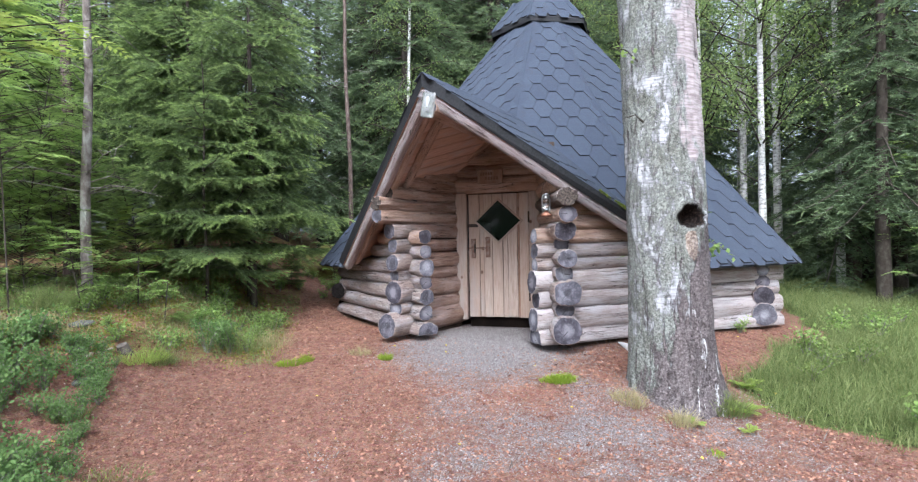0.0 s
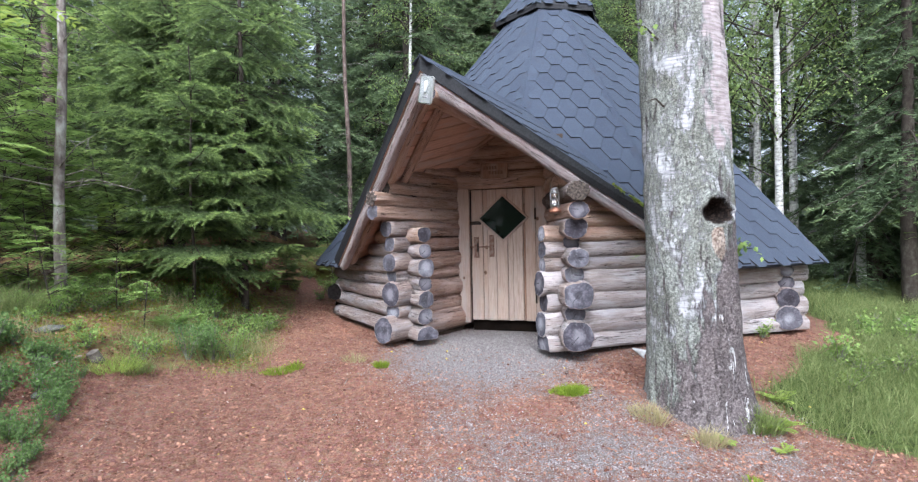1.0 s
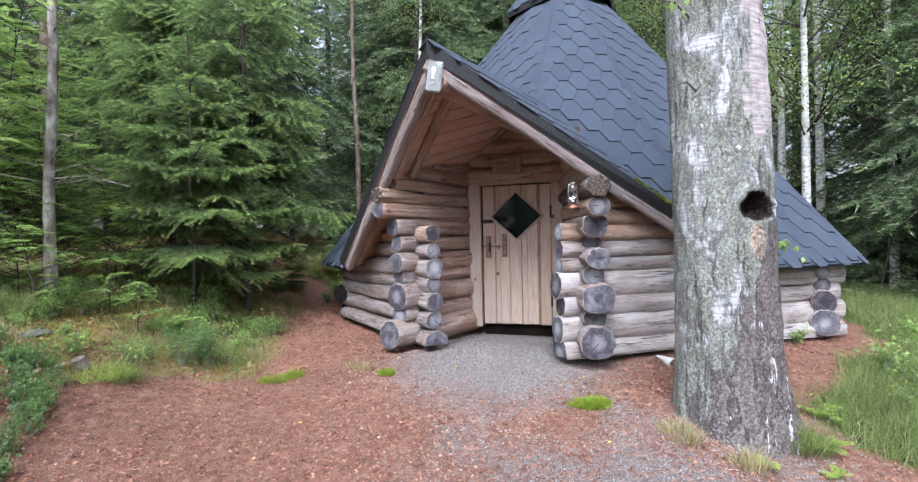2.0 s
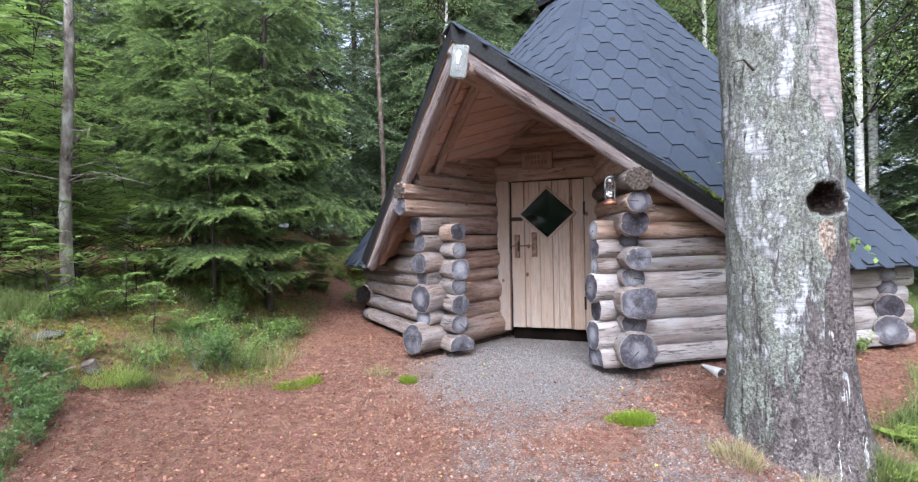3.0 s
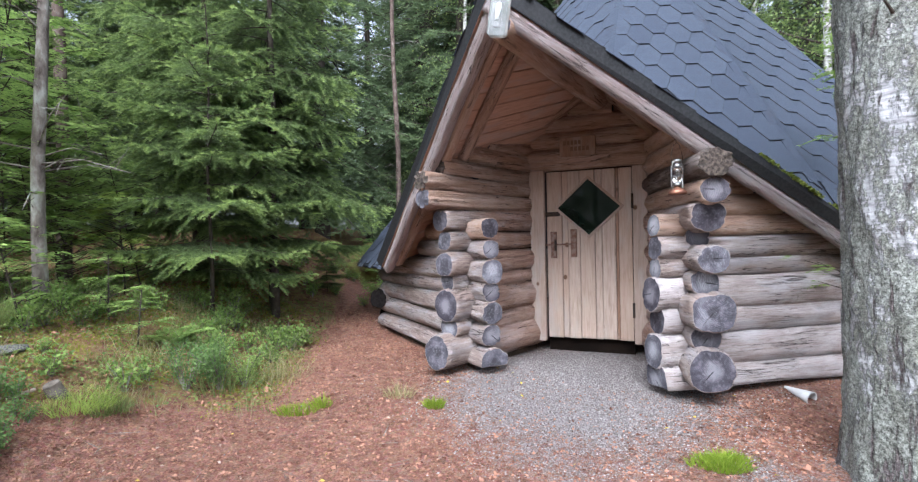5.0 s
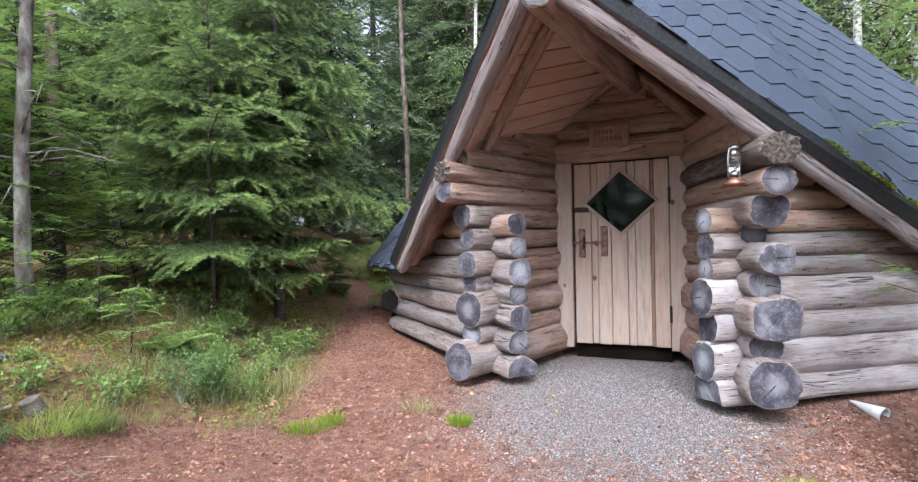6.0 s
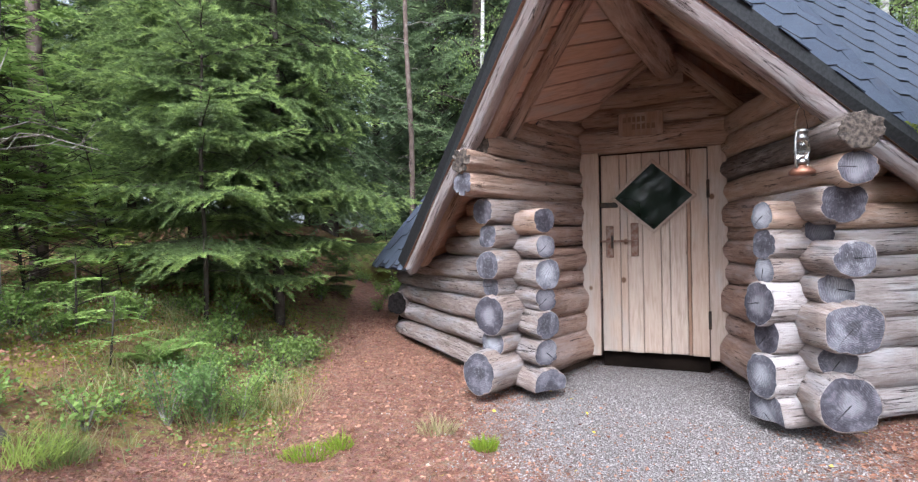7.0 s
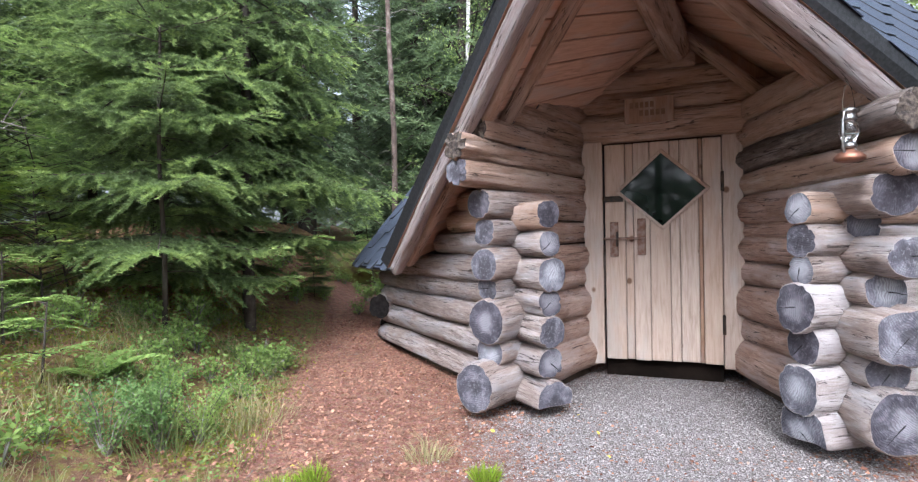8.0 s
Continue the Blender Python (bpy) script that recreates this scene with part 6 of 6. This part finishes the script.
carpet(42000, 141, LEAF_LOW, 0.012, 0.03, 0.04, "low_leaves", "low broad green leaves covering the bank")
carpet(10000, 142, LEAF_BLUE, 0.014, 0.03, 0.06, "low_leaves", "small bluish bilberry leaves covering the bank")
carpet(12000, 143, LITTER, 0.016, 0.04, 0.012, "fallen_leaves", "dry brown leaves caught in the bank plants")


def tuft(x, y, rx, ry, h, n, seed, label, mats=None, bend=0.7):
    rg = np.random.default_rng(seed)
    a, r = rg.uniform(0, 6.28, n), np.sqrt(rg.uniform(0, 1, n))
    pts = np.stack([rx * r * np.cos(a), ry * r * np.sin(a), np.zeros(n)], 1)
    out = np.stack([np.cos(a) * r * 0.7, np.sin(a) * r * 0.7, np.ones(n)], 1) + rg.normal(0, 0.12, (n, 3))
    tr = Tris()
    blade_tris(tr, pts, out, h * (1.05 - 0.55 * r ** 2) * rg.uniform(0.6, 1.15, n), np.full(n, 0.0022), rg.uniform(0.05, bend, n), rg)
    ob = tagged(new("grass_tuft", tr.mesh("grass_tuft", mats or [TUFT])), label, "grass tuft", "grass tufts on the path")
    ob.matrix_basis = Matrix.Translation((x, y, ground_z(x, y) - 0.004))
    return ob


TUFT = leaf_material("tuft_blade", (0.17, 0.26, 0.02), (0.30, 0.38, 0.05), 0.4)
TL = "dense bright yellow-green grass cushion on the gravel"
tuft(1.70, 3.94, 0.12, 0.09, 0.085, 900, 91, TL, None, 1.1)
tuft(1.62, 3.98, 0.1, 0.07, 0.06, 260, 107, TL, None, 1.1)
tuft(0.34, 4.88, 0.06, 0.05, 0.09, 260, 92, "small bright green grass tuft on the gravel")
tuft(-0.52, 4.93, 0.14, 0.09, 0.07, 420, 93, "low bright green grass tuft in the leaf litter")
tuft(-0.38, 4.98, 0.06, 0.05, 0.10, 160, 94, "low bright green grass tuft in the leaf litter")
tuft(-1.66, 4.66, 0.22, 0.15, 0.15, 420, 95, "soft yellow-green grass tuft at the foot of the bank", [FERN_L], 1.6)
tuft(-1.52, 4.72, 0.12, 0.1, 0.14, 300, 96, "soft green grass tuft at the foot of the bank", [GRASS], 1.2)
tuft(0.12, 5.1, 0.1, 0.07, 0.13, 130, 97, "sparse straw-coloured grass tuft in the litter", [GRASS_DRY], 1.2)
tuft(-0.78, 5.7, 0.22, 0.3, 0.2, 80, 98, "thin dry grass tuft beside the shrub", [GRASS_DRY], 1.2)
tuft(-1.12, 5.34, 0.26, 0.22, 0.34, 200, 99, "tall green grass among the shrub leaves", [GRASS], 1.0)
tuft(-1.75, 3.75, 0.12, 0.1, 0.13, 220, 100, "soft green grass tuft beside the shrubs", [GRASS], 1.2)
tuft(-1.25, 3.1, 0.22, 0.14, 0.05, 260, 101, "low mossy grass patch in the litter", [GRASS], 0.8)
tuft(-2.6, 5.2, 0.25, 0.2, 0.3, 900, 102, "soft pale green grass tuft on the bank", [GRASS], 1.2)
tuft(2.2, 3.12, 0.12, 0.08, 0.14, 260, 103, "fine grass at the birch foot", [GRASS_DRY], 1.0)
tuft(2.0, 3.42, 0.1, 0.16, 0.14, 260, 104, "fine grass at the birch foot", [GRASS_DRY], 1.0)
tuft(2.75, 3.35, 0.14, 0.16, 0.22, 500, 105, "fine grass at the birch foot", [GRASS], 1.0)
tuft(2.1, 2.65, 0.05, 0.05, 0.04, 110, 106, "small bright green grass tuft on the litter")

# ---- litter and gravel ----
def open_floor(x, y):
    if in_hut(x, y, -0.05):
        return 0
    return (1 - min(1.0, green_amount(x, y) * 1.05)) * (1 - 0.8 * sm((gravel_amount(x, y) - 0.34) / 0.45))


def flat_leaves(n, keep, lo, hi, seed, mat, name, label, area=(-2.6, 5.0, 1.2, 8.5)):
    p = scatter(n, *area, keep, seed)
    rg = np.random.default_rng(seed + 1)
    k = len(p)
    p[:, 2] += 0.008
    tr = Tris()
    d = rg.normal(0, 1, (k, 3)) * [1, 1, 0.22]
    sz = rg.uniform(lo, hi, k)
    leaf_tris(tr, p, d, rg.normal(0, 0.5, (k, 3)) + [0, 0, 1], sz, sz * rg.uniform(0.4, 0.8, k))
    tagged(new(name, tr.mesh(name, [mat])), label, "leaf litter", kind="stuff")


flat_leaves(150000, open_floor, 0.007, 0.025, 111, LITTER, "fallen_leaves", "dry reddish-brown fallen birch leaves")
flat_leaves(3000, open_floor, 0.008, 0.026, 113, LITTER_PALE, "fallen_leaves", "pale tan fallen birch leaves")
flat_leaves(6500, open_floor, 0.02, 0.04, 121, LITTER, "fallen_leaves", "larger curled brown fallen leaves")
flat_leaves(260, lambda x, y: 0.8 if not in_hut(x, y) else 0, 0.02, 0.035, 115, leaf_material("yellow_leaf", (0.5, 0.4, 0.05), (0.65, 0.5, 0.12), 0.3), "fallen_leaves", "fresh yellow fallen birch leaves")
flat_leaves(2600, lambda x, y: math.exp(-((x - 2.25) / 0.4) ** 2 - ((y - 4.35) / 0.28) ** 2), 0.014, 0.034, 119, LITTER, "fallen_leaves", "heap of large reddish fallen leaves beside the birch", (1.5, 3.0, 3.7, 5.0))
flat_leaves(40000, lambda x, y: 0.6 * green_amount(x, y) if x < 0 else 0, 0.010, 0.030, 117, LITTER, "fallen_leaves", "dry reddish-brown leaves on the bank", (-4.0, 0.4, 3.0, 12.0))


def floor_twigs(n, keep, lo, hi, seed, mat, name, label):
    """Fallen needles and thin twigs lying flat."""
    p = scatter(n, -2.4, 4.2, 1.2, 7.5, keep, seed)
    rg = np.random.default_rng(seed + 1)
    k = len(p)
    p[:, 2] += 0.012
    d = rg.normal(0, 1, (k, 3)) * [1, 1, 0.06]
    tr = Tris()
    ln = rg.uniform(lo, hi, k)
    leaf_tris(tr, p, d, np.tile([0, 0, 1.0], (k, 1)), ln, 0.002 + ln * 0.02)
    tagged(new(name, tr.mesh(name, [mat])), label, "leaf litter", kind="stuff")


floor_twigs(9000, open_floor, 0.03, 0.08, 151, LITTER, "fallen_needles", "brown pine needles on the path")
floor_twigs(420, open_floor, 0.08, 0.26, 153, BARK_PINE, "fallen_twigs", "thin grey fallen twigs on the path")
floor_twigs(2600, lambda x, y: 0.8 if gravel_amount(x, y) > 0.3 and not in_hut(x, y, -0.1) else 0, 0.012, 0.03, 155, LITTER_PALE, "fallen_leaves", "small pale leaf bits on the gravel")


def stones(n, keep, lo, hi, seed, mat, name, label):
    p = scatter(n, -1.6, 3.2, 1.2, 6.6, keep, seed)
    rg = np.random.default_rng(seed + 1)
    k = len(p)
    s = rg.uniform(lo, hi, k) * rg.uniform(0.6, 1.3, k)
    ico = np.array([(1, 0, 0), (-1, 0, 0), (0, 1, 0), (0, -1, 0), (0, 0, 0.7), (0, 0, -0.7)])
    v = ico[None] * rg.uniform(0.6, 1.2, (k, 6, 1)) * s[:, None, None]
    a = rg.uniform(0, 6.28, k)
    ca, sa = np.cos(a)[:, None], np.sin(a)[:, None]
    v = np.stack([v[..., 0] * ca - v[..., 1] * sa, v[..., 0] * sa + v[..., 1] * ca, v[..., 2]], -1)
    v[..., 0] += v[..., 2] * 0.5
    v += p[:, None] + np.array([0, 0, 0.006])
    f = np.array([(0, 2, 4), (2, 1, 4), (1, 3, 4), (3, 0, 4), (2, 0, 5), (1, 2, 5), (3, 1, 5), (0, 3, 5)])
    tr = Tris()
    tr.add(v.reshape(-1, 3), (np.arange(k)[:, None, None] * 6 + f[None]).reshape(-1, 3))
    tagged(new(name, tr.mesh(name, [mat])), label, "gravel", kind="stuff")


stones(52000, lambda x, y: sm((gravel_amount(x, y) + 0.5 * (noise.noise((x * 3, y * 3, 2))) - 0.2) / 0.5), 0.0028, 0.0075, 121, GRAVEL, "gravel_stones", "crushed grey gravel in front of the door")

# ---- bank: stump, stones, chips ----
bm = bmesh.new()
bmesh.ops.create_cone(bm, cap_ends=True, segments=16, radius1=0.075, radius2=0.055, depth=0.16)
for v in bm.verts:
    v.co += Vector((noise.noise(v.co * 9), noise.noise(v.co * 9 + Vector((5, 0, 0))), noise.noise(v.co * 7))) * 0.018
me = bpy.data.meshes.new("stump")
bm.to_mesh(me), bm.free()
me.materials.append(bark_far("stump_wood", (0.06, 0.05, 0.042), (0.13, 0.108, 0.09), (0.2, 0.175, 0.15), 6))
st = tagged(new("stump", me), "small grey weathered stump on the bank", "stump")
st.matrix_basis = Matrix.LocRotScale((-1.79, 4.72, ground_z(-1.79, 4.72) + 0.015), Euler((0.3, -0.2, 0)), (0.75, 0.75, 0.75))


def rock(x, y, sx, sy, sz, seed, label):
    bm = bmesh.new()
    bmesh.ops.create_icosphere(bm, subdivisions=3, radius=1.0)
    for v in bm.verts:
        v.co *= 1 + 0.28 * noise.noise(v.co * 1.3 + Vector((seed, 0, 0))) + 0.08 * noise.noise(v.co * 4 + Vector((seed, 3, 0)))
    me = bpy.data.meshes.new("stone")
    bm.to_mesh(me), bm.free()
    me.materials.append(STONE)
    me.polygons.foreach_set("use_smooth", np.ones(len(me.polygons), dtype=bool))
    ob = tagged(new("stone", me), label, "stone", "stones on the bank")
    ob.matrix_basis = Matrix.LocRotScale((x, y, ground_z(x, y) + sz * 0.1), Euler((0, 0, seed)), (sx, sy, sz))


rock(-2.2, 4.95, 0.11, 0.07, 0.03, 1, "flat grey lichened stone in the bank")
rock(-2.05, 4.55, 0.1, 0.07, 0.045, 2, "flat grey lichened stone in the bank")
rock(-1.85, 4.2, 0.08, 0.06, 0.035, 4, "small grey stone beside the shrubs")
for k, (x, y, r) in enumerate(((-1.9, 4.62, 0.3), (-1.95, 4.5, 1.1))):
    bm = box_bm(0.13 - 0.05 * k, 0.03, 0.012, (0, 0, 0), 0.004)
    me = bpy.data.meshes.new("wood_chip")
    bm.to_mesh(me), bm.free()
    me.materials.append(TRIM_WOOD)
    w = tagged(new("wood_chip", me), "pale split wood chip lying on the bank", "wood chip", "wood chips")
    w.matrix_basis = pose(x, y, ground_z(x, y) + 0.02, 0, -12, 20 + 60 * r)

# mossy mound behind the hut corner
bm = bmesh.new()
bmesh.ops.create_icosphere(bm, subdivisions=4, radius=1.0)
for v in bm.verts:
    v.co *= 1 + 0.22 * noise.noise(v.co * 1.6) + 0.06 * noise.noise(v.co * 5) + 0.03 * noise.noise(v.co * 13)
me = bpy.data.meshes.new("mossy_mound")
bm.to_mesh(me), bm.free()
me.materials.append(plain("moss_cushion", (0.10, 0.065, 0.035), (0.19, 0.2, 0.05), 5, 0.95, 0, 0.8))
me.polygons.foreach_set("use_smooth", np.ones(len(me.polygons), dtype=bool))
tagged(new("mossy_mound", me), "mossy boulder among brown litter behind the spruces", "boulder").matrix_basis = Matrix.LocRotScale((-0.35, 11.2, ground_z(-0.35, 11.2) + 0.1), Euler((0, 0, 1)), (0.95, 0.6, 0.5))

# ---- white plastic cone on the ground ----
bm = bmesh.new()
rings = []
for s, r in ((0, 0.008), (0.1, 0.03), (0.22, 0.055), (0.22, 0.048), (0.1, 0.024), (0.02, 0.006)):
    rings.append([bm.verts.new((s, r * math.cos(2 * math.pi * k / 20), r * math.sin(2 * math.pi * k / 20))) for k in range(20)])
for a, b in zip(rings, rings[1:]):
    for k in range(20):
        j = (k + 1) % 20
        bm.faces.new((a[k], a[j], b[j], b[k]))
bm.faces.new(rings[0][::-1])
bmesh.ops.recalc_face_normals(bm, faces=bm.faces[:])
me = bpy.data.meshes.new("plastic_cone")
bm.to_mesh(me), bm.free()
me.materials.append(WHITE)
cone = tagged(new("plastic_cone", me), "white hollow plastic cone lying on the gravel", "plastic cone")
cone.matrix_basis = pose(2.69, 4.80, ground_z(2.7, 4.75) + 0.03, 0, 10, -76) @ Matrix.Scale(0.85, 4)


# ---- lantern and porch lamp ----
def turned(profile, n=24):
    bm = bmesh.new()
    rings = [[bm.verts.new((r * math.cos(2 * math.pi * k / n), r * math.sin(2 * math.pi * k / n), z)) for k in range(n)] for r, z in profile]
    for a, b in zip(rings, rings[1:]):
        for k in range(n):
            j = (k + 1) % n
            f = bm.faces.new((a[k], a[j], b[j], b[k]))
            f.smooth = True
    bm.faces.new(rings[0][::-1])
    bm.faces.new(rings[-1])
    return bm


def tube_part(name, pts, r, material, parent, label=""):
    v, f = tube(pts, [r] * len(pts), 8)
    return under(new(name, link_mesh(name, v, f, [material], None, True)), parent, None, label)


lan = tagged(new("storm_lantern"), "old storm lantern with copper tank hanging on the porch log", "lantern")
lan.matrix_basis = HUT @ pose(0.665, -1.19, 1.505, 0, 0, 50) @ Matrix.Diagonal((0.85, 0.85, 0.95, 1))
part("fuel_tank", turned([(0.05, 0), (0.066, 0.006), (0.068, 0.02), (0.05, 0.038), (0.024, 0.048), (0.022, 0.058)]), COPPER, lan, "copper-coloured fuel tank")
part("burner", turned([(0.03, 0.058), (0.034, 0.07), (0.022, 0.085)]), STEEL, lan)
globe = part("glass_globe", turned([(0.024, 0.085), (0.038, 0.11), (0.042, 0.135), (0.036, 0.165), (0.025, 0.18)]), GLASS, lan, "clear glass globe")
globe.visible_shadow = False
part("chimney_cap", turned([(0.028, 0.18), (0.034, 0.188), (0.026, 0.2), (0.028, 0.215), (0.04, 0.222), (0.02, 0.236)]), STEEL, lan, "bright steel cap")
for sgn in (-1, 1):
    tube_part("side_tube", [(sgn * 0.04, 0, 0.03), (sgn * 0.058, 0, 0.06), (sgn * 0.058, 0, 0.18), (sgn * 0.045, 0, 0.212), (sgn * 0.02, 0, 0.222)], 0.007, STEEL, lan, "bright steel side tube")
tube_part("wire_guard", [(0.045, 0.01, 0.13), (0, 0.046, 0.13), (-0.045, 0.01, 0.13), (0, -0.046, 0.13), (0.045, 0.01, 0.13)], 0.002, STEEL, lan)
tube_part("bail", [(-0.058, 0, 0.18), (-0.06, 0, 0.26), (-0.03, 0, 0.33), (0, 0, 0.345), (0.03, 0, 0.33), (0.06, 0, 0.26), (0.058, 0, 0.18)], 0.0022, IRON, lan, "thin wire bail")
tube_part("hook", [(0, 0, 0.345), (0.0, 0.02, 0.38), (0.1, 0.03, 0.41)], 0.003, IRON, lan)

lamp = tagged(new("porch_lamp"), "small rectangular outdoor lamp with clear cover on the gable peak", "lamp")
lamp.matrix_basis = HUT @ pose(-0.205, -2.03, 2.445, 6, 11, 0)
part("lamp_body", box_bm(0.105, 0.03, 0.215, (0, 0.0, 0), 0.012), plain("lamp_grey", (0.25, 0.245, 0.225), (0.34, 0.33, 0.31), 14, 0.5), lamp)
part("reflector", box_bm(0.085, 0.006, 0.185, (0, -0.018, 0), 0.002), plain("reflector_grey", (0.28, 0.285, 0.28), (0.2, 0.205, 0.2), 25, 0.4), lamp)
part("bulb", turned([(0.012, -0.03), (0.014, 0.0), (0.022, 0.03), (0.018, 0.05), (0.006, 0.058)]), WHITE, lamp, "", Matrix.Translation((0, -0.03, 0.01)) @ Matrix.Diagonal((0.9, 0.6, 1, 1)))
part("socket", box_bm(0.04, 0.012, 0.03, (0, -0.024, -0.045), 0.004), plain("socket_grey", (0.2, 0.2, 0.2), (0.3, 0.3, 0.3)), lamp)
cover = part("cover", box_bm(0.1, 0.035, 0.21, (0, -0.032, 0), 0.012), GLASS, lamp, "clear plastic cover")
cover.visible_shadow = False

# moss along the lower porch edge
rg = np.random.default_rng(131)
n = 2200
s = 0.6 + 0.44 * rg.uniform(0, 1, n) ** 0.8
base = np.array(PEAK) + np.outer(s, np.array(FOOT_R - PEAK)) + np.outer(rg.uniform(-0.012, 0.10, n), np.array(b_r)) + np.outer(rg.uniform(FELT_THICK - 0.004, FELT_THICK + 0.01, n), np.array(n_r))
keep = np.array([noise.noise((t * 16, 3, 3)) > -0.22 for t in s])
base = base[keep]
n = len(base)
tr = Tris()
leaf_tris(tr, base, rg.normal(0, 0.7, (n, 3)) + np.array(n_r), rg.normal(0, 1, (n, 3)), rg.uniform(0.012, 0.03, n), rg.uniform(0.01, 0.02, n))
under(new("moss", tr.mesh("moss", [MOSS_EDGE])), deck_r, None, "dark green moss along the edge")["kind"] = "stuff"
